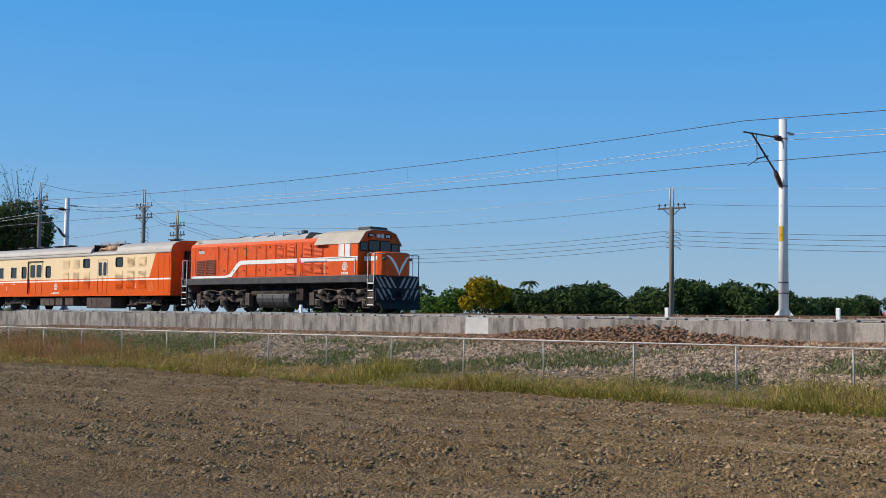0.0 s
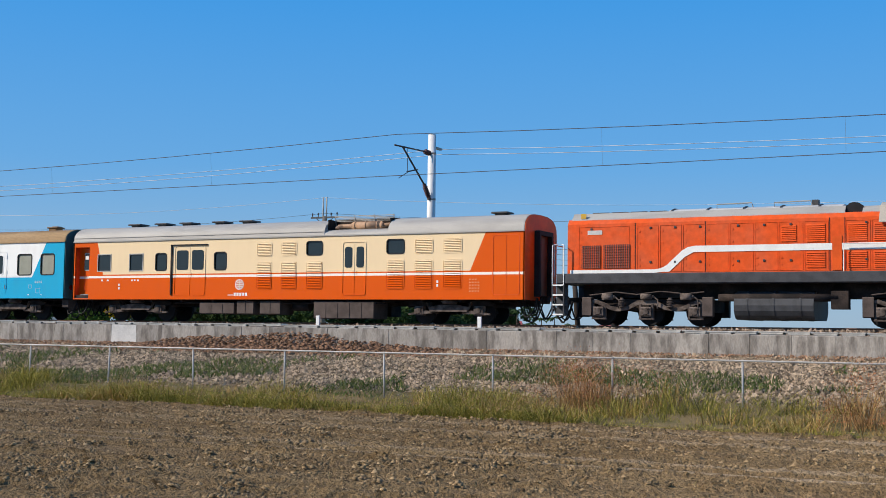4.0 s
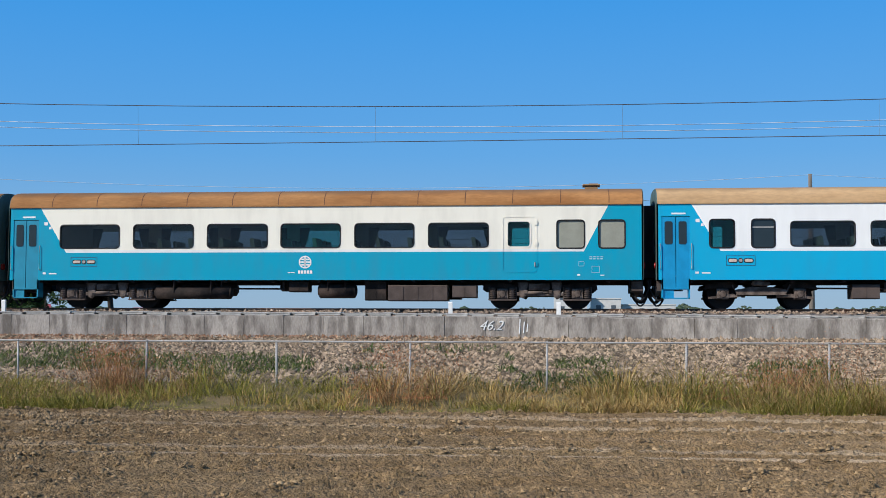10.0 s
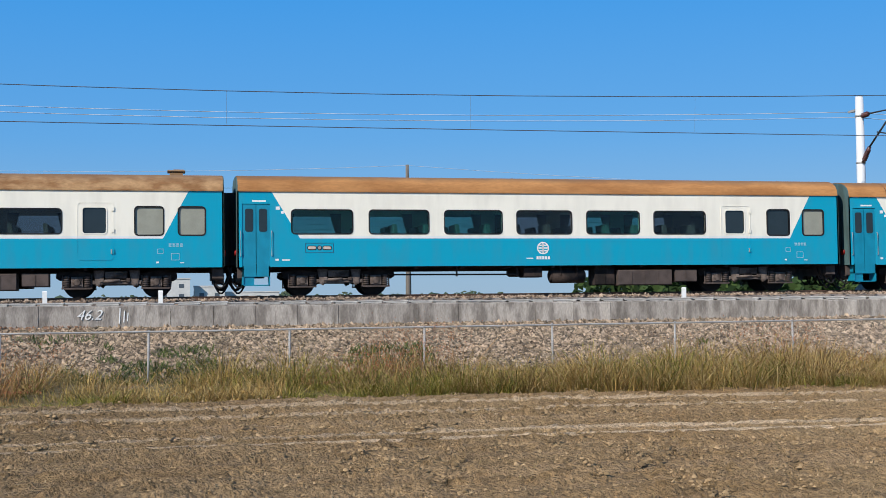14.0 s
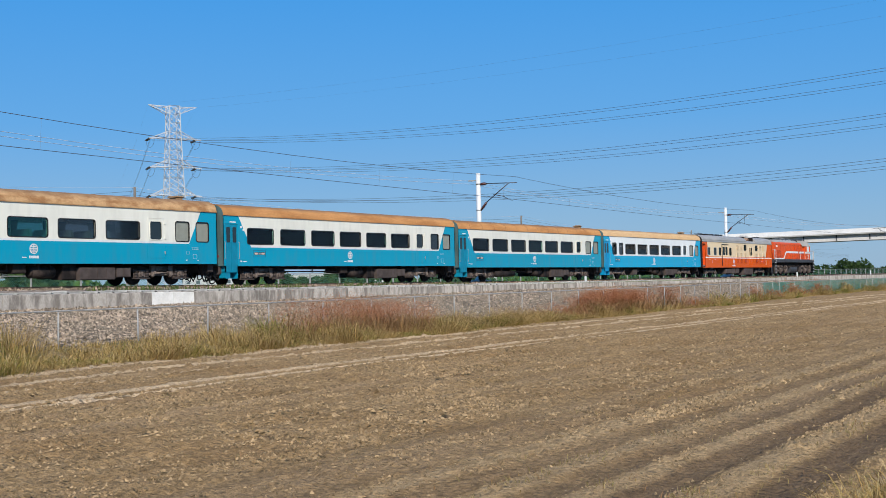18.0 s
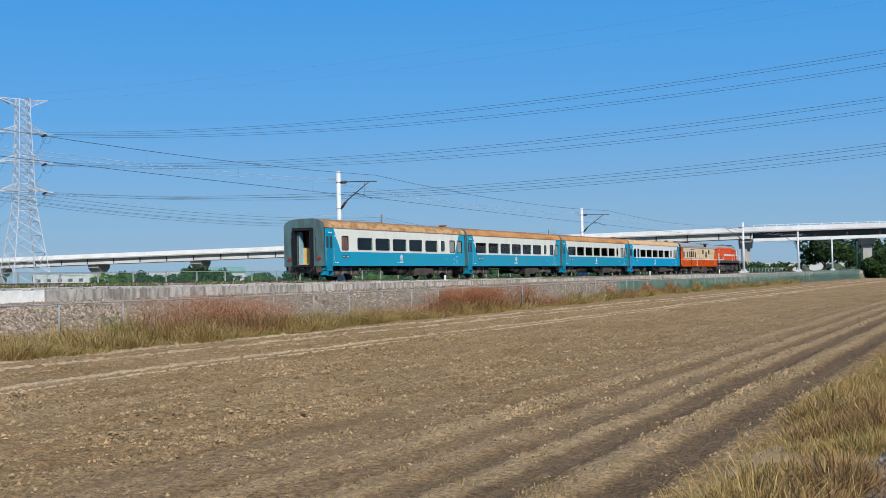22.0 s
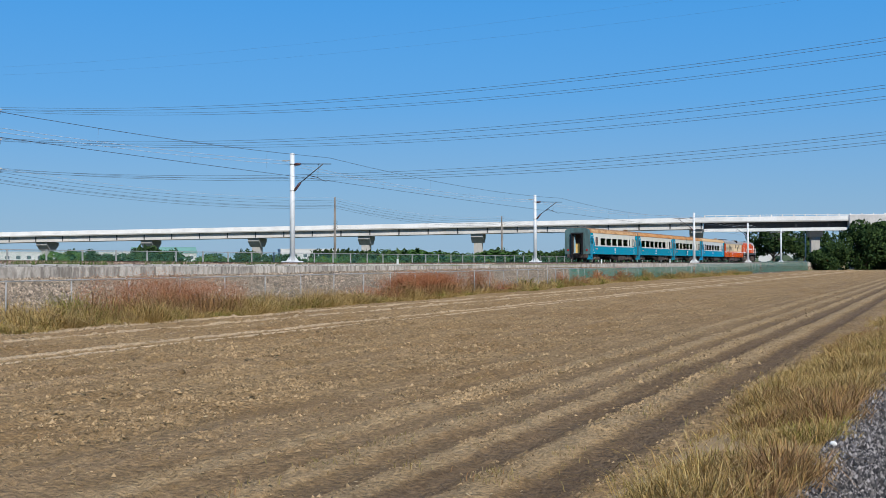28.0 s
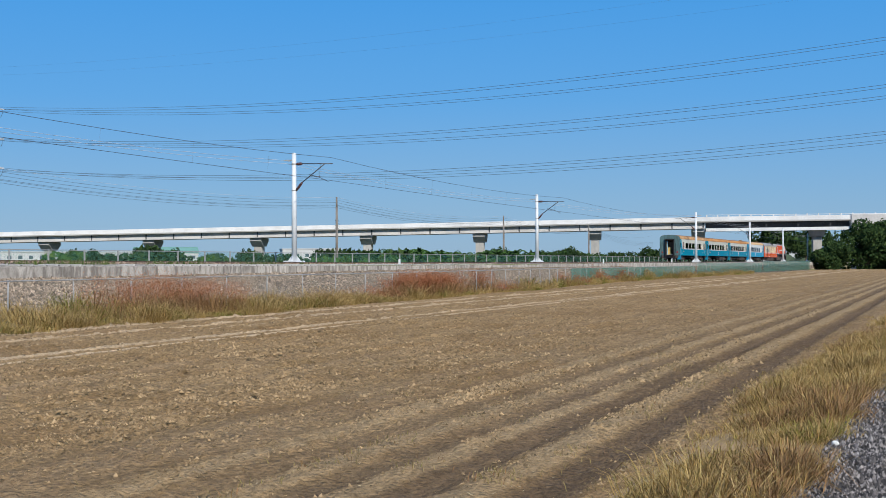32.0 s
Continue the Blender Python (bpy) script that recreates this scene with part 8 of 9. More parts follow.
def power_car():
    """Orange and cream generator and luggage van next to the locomotive."""
    t = thing("power_van", "cream and orange generator van with louvres and grey roof", "railway van")
    L = 9.95
    c = -10.2  # listed places run from the rear coupling
    wins = [(1.57, 2.22), (3.2, 3.85), (4.52, 5.02), (7.36, 7.88)]
    hatch = [(11.52, 12.17, 2.46, 2.93), (14.88, 15.55, 2.46, 2.93)]
    holes = [(a + c, b + c, 1.97, 2.6) for a, b in wins] + [(a + c, b + c, p, q) for a, b, p, q in hatch] + [(0.35 + c, 1.1 + c, 0.87, 2.93)]
    for s in (-1, 1):
        bm = bmesh.new()
        side_shell(bm, s, -L, L, 0.83, 3.14, holes)
        part("side_wall", bm, M["orange_livery"], t, "cream over orange steel side with a pale line")
    bm = bmesh.new()
    box(bm, -L + 0.05, L - 0.05, -HW + 0.06, HW - 0.06, 0.83, 1.0)
    part("floor_pan", bm, M["under"], t)
    for top, xa, xb, lab in ((3.78, -L + 0.02, 2.05, "grey ribbed arched roof"), (3.78, 4.7, L - 0.02, "grey arched roof"), (3.42, 2.05, 4.7, "low roof in the exhaust well")):
        bm = bmesh.new()
        arch_shell(bm, roof_profile(3.14, top), xa, xb)
        part("roof", bm, M["grey_metal"], t, lab)
    bm = bmesh.new()
    for s in (-1, 1):
        y0, y1 = sorted((s * (HW + 0.005), s * (HW + 0.04)))
        box(bm, -L, L, y0, y1, 3.12, 3.165)
        for k in range(3):
            yy = s * (HW - 0.03 - 0.08 * k)
            box(bm, -L + 0.05, 2.0, *sorted((yy, yy + s * 0.05)), 3.28 + 0.1 * k, 3.3 + 0.1 * k)
    part("roof_rib", bm, M["grey_metal"], t)
    # exhaust silencers in the roof well
    bm = bmesh.new()
    rod(bm, (2.95, -0.85, 3.52), (4.1, -0.85, 3.52), 0.15, seg=14)
    rod(bm, (2.85, -0.85, 3.52), (2.95, -0.85, 3.52), 0.09, 0.15, seg=14)
    rod(bm, (4.1, -0.85, 3.52), (4.22, -0.85, 3.52), 0.15, 0.09, seg=14)
    path_rod(bm, [(2.3, -1.0, 3.4), (2.36, -0.92, 3.5), (2.5, -0.85, 3.52), (2.9, -0.85, 3.52)], 0.08, 10)
    path_rod(bm, [(4.2, -0.85, 3.52), (4.45, -0.8, 3.55), (4.55, -0.7, 3.7)], 0.07, 10)
    for x in (3.05, 3.5, 3.98):
        rod(bm, (x - 0.02, -0.85, 3.52), (x + 0.02, -0.85, 3.52), 0.165, seg=14)
    part("exhaust_silencer", bm, mat("sooty_tan_silencer", (0.40, 0.24, 0.145), 0.7, var=0.35), t, "tan exhaust silencer")
    bm = bmesh.new()
    box(bm, 2.07, 4.68, -0.55, -0.5, 3.4, 3.8)
    box(bm, 2.07, 4.68, 0.5, 0.55, 3.4, 3.8)
    for x in (2.06, 4.64):
        box(bm, x, x + 0.05, -1.2, 1.2, 3.36, 3.74)
    part("exhaust_well", bm, M["under"], t, "sooty walls of the exhaust well")
    for k in range(5):
        bm = bmesh.new()
        box(bm, 2.1, 4.62, -0.75 - 0.02 * k, -0.71 - 0.02 * k, 3.70 + 0.045 * k, 3.72 + 0.045 * k)
        part("guard_slat", bm, M["grey_metal"], t)
    for x in (2.12, 2.95, 3.78, 4.58):
        bm = bmesh.new()
        rod(bm, (x, -0.72, 3.5), (x, -0.82, 3.92), 0.015, seg=6)
        part("guard_post", bm, M["grey_metal"], t)
    for e in (-1, 1):
        bm = bmesh.new()
        pr2 = [(-HW, 0.83), (HW, 0.83), (HW, 3.12)] + roof_profile(3.14, 3.76, hw=HW)[::-1] + [(-HW, 3.12)]
        x0, x1 = sorted((e * (L - 0.05), e * (L + 0.012)))
        prism_x(bm, pr2, x0, x1)
        part("end_wall", bm, M["orange"] if e > 0 else M["black"], t)
        gangway(t, e * (L + 0.012), e, "brass")
        coupler(t, e * (L + 0.02), e)
    for s in (-1, 1):
        for a, b in wins:
            bm = bmesh.new()
            if a < 4:
                frame_ring(bm, s, a + c, b + c, 1.97, 2.6, 0.035, 0.012)
            else:
                round_frame(bm, s, a + c, b + c, 1.97, 2.6, 0.04, 0.012)
            fr = part("window_frame", bm, M["galv"] if a < 4 else M["black"], t)
            bm = bmesh.new()
            y0, y1 = sorted((s * (HW - 0.035), s * (HW - 0.03)))
            box(bm, a + c, b + c, y0, y1, 1.97, 2.6)
            part("pane", bm, M["black_glass"], fr)
        for a, b, p, q in hatch:
            bm = bmesh.new()
            round_frame(bm, s, a + c, b + c, p, q, 0.035, 0.015)
            fr = part("window_frame", bm, M["black"], t)
            bm = bmesh.new()
            y0, y1 = sorted((s * (HW - 0.035), s * (HW - 0.03)))
            box(bm, a + c, b + c, y0, y1, p, q)
            part("pane", bm, M["black_glass"], fr)
        # luggage doors, with windows
        for a, b in ((5.32, 7.0), (12.92, 14.1)):
            w0, w1 = (a + c) + 0.15, (b + c) - 0.1
            bm = bmesh.new()
            round_frame(bm, s, w0, w1, 1.0, 2.88, 0.025, 0.02)
            dr = part("double_door", bm, M["orange_livery"], t)
            mid = (w0 + w1) / 2
            for xa, xb in ((w0 + 0.1, mid - 0.12), (mid + 0.12, w1 - 0.1)):
                bm = bmesh.new()
                y0, y1 = sorted((s * HW, s * (HW + 0.012)))
                prism_y(bm, round_rect(xa - 0.03, xb + 0.03, 1.97, 2.72, 0.09), y0, y1)
                part("door_window", bm, M["black_glass"], dr)
            bm = bmesh.new()
            y0, y1 = sorted((s * (HW - 0.01), s * (HW + 0.012)))
            box(bm, mid - 0.012, mid + 0.012, y0, y1, 1.0, 2.88)
            box(bm, mid - 0.09, mid - 0.05, y0, y1 + 0.02, 1.72, 1.86)
            box(bm, mid + 0.05, mid + 0.09, y0, y1 + 0.02, 1.72, 1.86)
            part("handle", bm, M["orange_livery"], dr)
        # black strips put in for the dark of the door recess, left and top
        bm = bmesh.new()
        y0, y1 = sorted((s * (HW - 0.02), s * (HW + 0.05)))
        box(bm, 5.27 + c, 5.33 + c, y0, y1, 1.0, 2.95)
        box(bm, 5.27 + c, 7.02 + c, y0, y1, 2.9, 2.95)
        part("recess_dark_strip", bm, M["black"], t)
        emblem(t, 8.53 + c, 1.39, s, 0.2)
        bm = bmesh.new()
        round_frame(bm, s, 8.75 + 0.05, 9.75, 1.0, 3.0, 0.022, 0.012)
        box(bm, 9.27, 9.285, *sorted((s * HW, s * (HW + 0.008))), 1.0, 3.0)
        part("end_door_outline", bm, M["orange"], t)
        open_entrance(t, 0.35 + c, 1.1 + c, s)
    for a, b in ((9.32, 9.95), (10.41, 11.05), (16.0, 16.68), (17.12, 17.8)):
        louvre(t, a + c, b + c, 2.46, 2.93, M["orange_livery"])
    for a, b in ((9.32, 9.95), (10.41, 11.05), (11.52, 12.17), (14.88, 15.55), (16.0, 16.68), (17.12, 17.8)):
        louvre(t, a + c, b + c, 1.22, 2.2, M["orange_livery"])
    letter_bars(t, [(8.0 + c, 0.98, 0.25, 0.03)] + [(8.28 + c + q * 0.13, 0.96, 0.09, 0.12) for q in range(5)] + [(1.75 + c, 1.55, 0.1, 0.07), (2.05 + c, 1.55, 0.1, 0.07), (3.3 + c, 1.55, 0.08, 0.06), (3.44 + c, 1.55, 0.08, 0.06), (3.6 + c, 1.55, 0.08, 0.06), (2.65 + c, 1.36, 0.07, 0.09), (2.65 + c, 1.22, 0.07, 0.09), (16.85 + c, 1.4, 0.07, 0.09), (16.85 + c, 1.27, 0.07, 0.09)])
    letter_bars(t, [(18.1 + c + 0.11 * (q % 4), 1.1 + 0.1 * (q // 4), 0.06, 0.035) for q in range(19)], material="stencil_tan")
    for xx in (2.6, 3.95, 5.2, 6.8, 8.1, 18.8):
        bm = bmesh.new()
        box(bm, xx + c - 0.2, xx + c + 0.2, -0.45, -0.05, 3.74, 3.84)
        bbox(bm, xx + c - 0.3, xx + c + 0.3, -0.55, 0.05, 3.84, 3.90, 0.02)
        part("roof_ventilator", bm, M["dark_steel"], t)
    make_bogie(t, -6.95)
    make_bogie(t, 6.95)
    bm = bmesh.new()
    box(bm, -L + 0.1, L - 0.1, -0.16, 0.16, 0.62, 0.83)
    for xx in np.arange(-9, 9.1, 1.5):
        box(bm, xx - 0.05, xx + 0.05, -1.3, 1.3, 0.74, 0.83)
    rod(bm, (-4.9, -1.15, 0.7), (4.5, -1.15, 0.7), 0.03, seg=6)
    part("underframe", bm, M["under"], t)
    underboxes(t, [(6.6 + c, 8.2 + c, 0.28, 0.72, -1.3, -0.4, "box_grime"), (8.35 + c, 9.1 + c, 0.28, 0.78, -1.3, -0.5, "box_grime"), (9.4 + c, 10.3 + c, 0.28, 0.78, -1.3, -0.4, "box_grime"), (11.8 + c, 14.3 + c, 0.14, 0.76, -1.32, -0.3, "box_grime"), (6.6 + c, 9.0 + c, 0.3, 0.75, 0.5, 1.25, "under"), (11.5 + c, 14.0 + c, 0.25, 0.75, 0.5, 1.25, "under")])
    bm = bmesh.new()
    rod(bm, (10.7 + c, -0.9, 0.6), (11.4 + c, -0.9, 0.6), 0.19, seg=14)
    part("air_tank", bm, M["under"], t)
    return t


van = power_car()


def locomotive():
    """Diesel hood locomotive, cab leading."""
    t = thing("diesel_locomotive", "orange diesel locomotive with white stripe and black underframe", "locomotive")
    c = -29.0  # listed places run from the first coach's coupling
    X = lambda x: x + c
    HB = 1.22  # hood half width
    bm = bmesh.new()
    bbox(bm, X(21.3), X(35.5), -1.42, 1.42, 1.34, 1.68, 0.03)
    sill = part("frame_sill", bm, M["loco_dark"], t, "dark grey frame sill")
    bm = bmesh.new()
    prof = [(-HB, 1.62), (HB, 1.62), (HB, 3.3), (HB - 0.12, 3.46), (-HB + 0.12, 3.46), (-HB, 3.3)]
    prism_x(bm, prof, X(21.6), X(32.4))
    hood = part("hood", bm, M["orange_old"], t, "faded orange engine hood with doors")
    bm = bmesh.new()
    prism_x(bm, [(-HB + 0.1, 3.44), (HB - 0.1, 3.44), (HB - 0.35, 3.68), (-HB + 0.35, 3.68)], X(21.7), X(30.4))
    prism_x(bm, [(-HB + 0.1, 3.44), (HB - 0.1, 3.44), (HB - 0.4, 3.66), (-HB + 0.4, 3.66)], X(30.9), X(32.6))
    part("hood_top", bm, M["grey_metal"], t, "grey hood top")
    cover = [(-0.98, 3.46), (-0.9, 3.6), (-0.7, 3.72), (-0.4, 3.78), (0.4, 3.78), (0.7, 3.72), (0.9, 3.6), (0.98, 3.46)]
    bm = bmesh.new()
    prism_x(bm, cover, X(24.9), X(30.3))
    part("engine_cover", bm, M["silver"], t, "silver-grey rounded cover over the engine")
    for xx in (25.0, 26.15, 27.3, 28.45, 29.6):
        bm = bmesh.new()
        prism_x(bm, [(y * 1.04, 3.46 + (z - 3.46) * 1.1) for y, z in cover], X(xx) - 0.025, X(xx) + 0.025)
        part("roof_strap", bm, M["dark_steel"], t)
    for xx in (22.3, 22.95, 23.6, 24.25):
        bm = bmesh.new()
        bbox(bm, X(xx), X(xx) + 0.55, -0.75, 0.75, 3.66, 3.72, 0.01)
        part("roof_vent", bm, M["dark_steel"], t)
    for xx in (26.4, 28.2):
        bm = bmesh.new()
        path_rod(bm, [(X(xx), -0.55, 3.72), (X(xx), -0.55, 3.88), (X(xx) + 1.1, -0.55, 3.9), (X(xx) + 1.15, -0.55, 3.74)], 0.022, 6)
        part("roof_handrail", bm, M["grey_metal"], t)
    bm = bmesh.new()
    rod(bm, (X(30.65), -0.9, 3.46), (X(30.65), 0.9, 3.46), 0.32, seg=16)
    part("air_intake", bm, M["black"], t)
    bm = bmesh.new()
    box(bm, X(22.02), X(22.2), -HB + 0.12, -HB + 0.13, 3.5, 3.66)
    part("warning_plate", bm, M["ochre"], t, "small yellow warning plate")
    bm = bmesh.new()
    box(bm, X(29.3), X(29.5), -0.35, -0.1, 3.68, 3.95)
    part("exhaust_pipe", bm, M["dark_steel"], t)
    # hood doors with handles, louvres
    for s in (-1, 1):
        for k, xx in enumerate((22.0, 24.0, 24.75, 25.5, 26.25, 27.0, 27.75, 28.5, 29.25, 30.45, 31.2, 31.85)):
            w = 0.68 if k else 1.7
            bm = bmesh.new()
            y0, y1 = sorted((s * HB, s * (HB + 0.014)))
            if s < 0:
                frame_ring(bm, s, X(xx), X(xx + min(w, 0.6 if xx > 31.5 else w)), 1.74, 3.2, 0.012, 0.012, HB)
            else:
                frame_ring(bm, s, X(xx), X(xx + min(w, 0.6 if xx > 31.5 else w)), 1.74, 3.2, 0.012, 0.012, HB)
            for zz in (1.9, 2.1, 2.62, 3.0):
                box(bm, X(xx) + 0.03, X(xx) + 0.09, y0, y1 + 0.012, zz, zz + 0.05)
            part("hood_door", bm, M["orange_old"], hood)
        for a, b, z0, z1, mm in ((22.1, 22.75, 1.85, 2.6, "grille"), (22.85, 23.75, 1.85, 2.62, "grille"), (28.55, 29.0, 2.6, 3.1, "orange_old"), (29.3, 29.85, 2.58, 3.12, "orange_old"), (29.3, 29.85, 1.8, 2.28, "orange_old"), (30.5, 31.05, 2.58, 3.12, "orange_old"), (30.5, 31.05, 1.8, 2.28, "orange_old"), (31.25, 31.8, 2.58, 3.12, "orange_old"), (31.25, 31.8, 1.8, 2.28, "orange_old"), (31.92, 32.36, 1.8, 2.28, "orange_old")):
            bm = bmesh.new()
            n = 9
            for k in range(n):
                z = z0 + (z1 - z0) * (k + 0.5) / n
                h = (z1 - z0) / n
                prism_x(bm, [(s * (HB + 0.001), z - h * 0.4), (s * (HB + 0.002), z + h * 0.45), (s * (HB + 0.03), z - h * 0.2), (s * (HB + 0.03), z - h * 0.4)], X(a), X(b))
            if mm == "grille":
                box(bm, X(a), X(b), *sorted((s * (HB - 0.01), s * (HB + 0.004))), z0, z1)
            gr = part("grille", bm, M[mm], hood)
            if mm == "grille":
                for xx in np.arange(a + 0.04, b, 0.075):
                    bm = bmesh.new()
                    rod(bm, (X(xx), s * (HB + 0.025), z0), (X(xx), s * (HB + 0.025), z1), 0.01, seg=5)
                    part("bar", bm, M["orange_old"], gr)
        for xx in (23.92, 26.2, 29.98, 30.42):
            bm = bmesh.new()
            box(bm, X(xx) - 0.012, X(xx) + 0.012, *sorted((s * HB, s * (HB + 0.006))), 1.7, 3.3)
            part("door_seam", bm, M["black"], hood)
        for xx in (22.4, 24.4, 25.2, 26.0, 27.2, 28.0, 28.8, 31.0, 31.7):
            for zz in (2.0, 3.1):
                bm = bmesh.new()
                bbox(bm, X(xx), X(xx) + 0.06, *sorted((s * HB, s * (HB + 0.03))), zz, zz + 0.07, 0.01)
                part("latch", bm, M["loco_dark"], hood)
        # white stripe: low along the front of the sill, rising in a curve to the high level
        bm = bmesh.new()
        yy = s * (HB + 0.018)
        top = [(21.7, 1.80), (24.55, 1.80), (24.75, 1.83), (24.95, 1.92), (25.45, 2.38), (25.65, 2.49), (25.85, 2.53), (32.4, 2.53)]
        for (xa, za), (xb, zb) in zip(top, top[1:]):
            v = [bm.verts.new((X(xa), yy, za - 0.0)), bm.verts.new((X(xb), yy, zb)), bm.verts.new((X(xb) + (0.1 if 24.6 < xb < 25.8 else 0), yy, zb - 0.2 + (0.09 if xb < 24.9 else 0))), bm.verts.new((X(xa) + (0.1 if 24.6 < xa < 25.8 else 0), yy, za - 0.2 + (0.09 if xa < 24.9 else 0)))]
            bm.faces.new(v)
        part("white_stripe", bm, M["white"], hood, "white painted stripe")
        bm = bmesh.new()
        y0, y1 = sorted((s * (HB - 0.01), s * (HB + 0.025)))
        box(bm, X(30.05), X(30.33), y0, y1, 1.72, 2.75)
        part("recess_panel", bm, M["orange"], hood)
        bm = bmesh.new()
        rod(bm, (X(30.4), s * 1.38, 2.5), (X(34.2), s * 1.38, 2.5), 0.016, seg=6)
        for xx in (30.4, 32.2, 34.2):
            rod(bm, (X(xx), s * 1.38, 1.62), (X(xx), s * 1.38, 2.5), 0.016, seg=6)
        part("handrail", bm, M["white"], t)
        # step wells
        for xa, xb in ((21.15, 21.55), (35.1, 35.5)):
            bm = bmesh.new()
            for k in range(4):
                y0, y1 = sorted((s * 1.05, s * 1.44))
                box(bm, X(xa), X(xb), y0, y1, 0.32 + k * 0.32, 0.36 + k * 0.32)
            for xx in (xa, xb):
                y0, y1 = sorted((s * 1.4, s * 1.44))
                box(bm, X(xx) - 0.02, X(xx) + 0.02, y0, y1, 0.3, 1.62)
            box(bm, X(xa), X(xb), *sorted((s * 1.0, s * 1.05)), 0.3, 1.62)
            st = part("steps", bm, M["loco_dark"], t)
            for k in range(4):
                bm = bmesh.new()
                box(bm, X(xa) + 0.02, X(xb) - 0.02, *sorted((s * 1.441, s * 1.448)), 0.315 + k * 0.32, 0.365 + k * 0.32)
                part("step_edge", bm, M["white"], st)
            bm = bmesh.new()
            for xx in (xa, xb):
                path_rod(bm, [(X(xx), s * 1.43, 1.3), (X(xx), s * 1.43, 2.62), (X(xx) + (0.12 if xx == xa else -0.12), s * 1.3, 2.66)], 0.02, 6)
            part("grab_rail", bm, M["white"], t)
        emblem(t, X(33.51), 2.08, s, 0.19, HB + 0.132)
    letter_bars(t, [(X(33.27) + q * 0.12, 1.72, 0.09, 0.11) for q in range(4)], -1, HB + 0.132)
    letter_bars(t, [(X(22.3), 2.95, 0.5, 0.14)], -1, HB + 0.004, "patch")
    # cab
    cb = [(-1.35, 1.62), (1.35, 1.62), (1.35, 3.1), (0.95, 3.62), (0.5, 3.74), (-0.5, 3.74), (-0.95, 3.62), (-1.35, 3.1)]
    bm = bmesh.new()
    prism_x(bm, cb, X(32.4), X(34.35))
    cab = part("cab", bm, M["orange"], t, "orange driving cab")
    bm = bmesh.new()
    prism_x(bm, [(-1.38, 3.12), (-0.97, 3.66), (-0.5, 3.79), (0.5, 3.79), (0.97, 3.66), (1.38, 3.12), (1.36, 3.1), (0.95, 3.63), (0.5, 3.75), (-0.5, 3.75), (-0.95, 3.63), (-1.36, 3.1)], X(31.4), X(34.45))
    part("cab_roof", bm, M["cab_roof"], cab, "grey-tan cab roof")
    bm = bmesh.new()
    bbox(bm, X(33.5), X(34.3), -0.55, 0.55, 3.76, 3.92, 0.04)
    part("number_box", bm, M["dark_steel"], cab)
    for s in (-1, 1):
        bm = bmesh.new()
        frame_ring(bm, s, X(33.12), X(33.84), 2.52, 3.12, 0.03, 0.02, 1.35)
        wf = part("window_frame", bm, M["white"], cab)
        for a, b in ((33.14, 33.45), (33.51, 33.82)):
            bm = bmesh.new()
            y0, y1 = sorted((s * 1.345, s * 1.362))
            box(bm, X(a), X(b), y0, y1, 2.54, 3.1)
            part("pane", bm, M["white"], wf, "window covered with white board")
        bm = bmesh.new()
        yy = s * 1.355
        y0, y1 = sorted((yy, yy + s * 0.004))
        box(bm, X(32.4), X(34.35), y0, y1, 2.33, 2.53)
        part("white_stripe", bm, M["white"], cab)
    # windscreen
    for ya, yb in ((-1.2, -0.78), (-0.66, -0.06), (0.06, 0.66), (0.78, 1.2)):
        bm = bmesh.new()
        za, zb = 2.82, (3.26 if abs(ya + yb) < 1 else 3.16)
        prism_x(bm, round_rect(ya - 0.04, yb + 0.04, za - 0.04, zb + 0.04, 0.08), X(34.345), X(34.37))
        wf = part("window_frame", bm, M["black"], cab)
        bm = bmesh.new()
        prism_x(bm, round_rect(ya, yb, za, zb, 0.06), X(34.365), X(34.38))
        part("windscreen", bm, M["black_glass"], wf)
    bm = bmesh.new()
    for yy in (-0.52, 0.52):
        box(bm, X(34.35), X(34.4), yy - 0.2, yy + 0.2, 3.42, 3.6)
    part("number_panel", bm, M["black"], cab)
    bm = bmesh.new()
    for yy in (-0.54, 0.5):
        for q in range(3):
            box(bm, X(34.4), X(34.404), yy - 0.14 + q * 0.1, yy - 0.07 + q * 0.1, 3.45, 3.57)
    part("lettering", bm, M["white"], cab)
    for yy in (-0.13, 0.13):
        bm = bmesh.new()
        rod(bm, (X(34.35), yy, 3.5), (X(34.43), yy, 3.5), 0.1, seg=14)
        part("headlight", bm, M["patch"], cab, "round headlight")
    bm = bmesh.new()
    rod(bm, (X(34.2), -0.62, 3.42), (X(34.62), -0.62, 3.4), 0.05, 0.09, seg=10)
    part("horn", bm, M["orange"], cab)
    # short nose with rounded corners
    plan = [(34.35, 0.95), (35.22, 0.95), (35.42, 0.89), (35.55, 0.76), (35.62, 0.55), (35.65, 0.28)]
    plan = plan + [(x, -y) for x, y in plan[::-1]]
    bm = bmesh.new()
    rings = []
    for z, q in ((1.66, 1.0), (2.6, 1.0), (2.69, 0.97), (2.73, 0.9)):
        rings.append([bm.verts.new((X(34.35) + (x - 34.35) * (q if x > 34.4 else 1), y * q, z)) for x, y in plan])
    k = len(plan)
    for a, b in zip(rings, rings[1:]):
        for i in range(k):
            bm.faces.new((a[i], a[(i + 1) % k], b[(i + 1) % k], b[i]))
    bm.faces.new(rings[-1])
    nose = part("nose", bm, M["orange"], t, "orange rounded short nose")
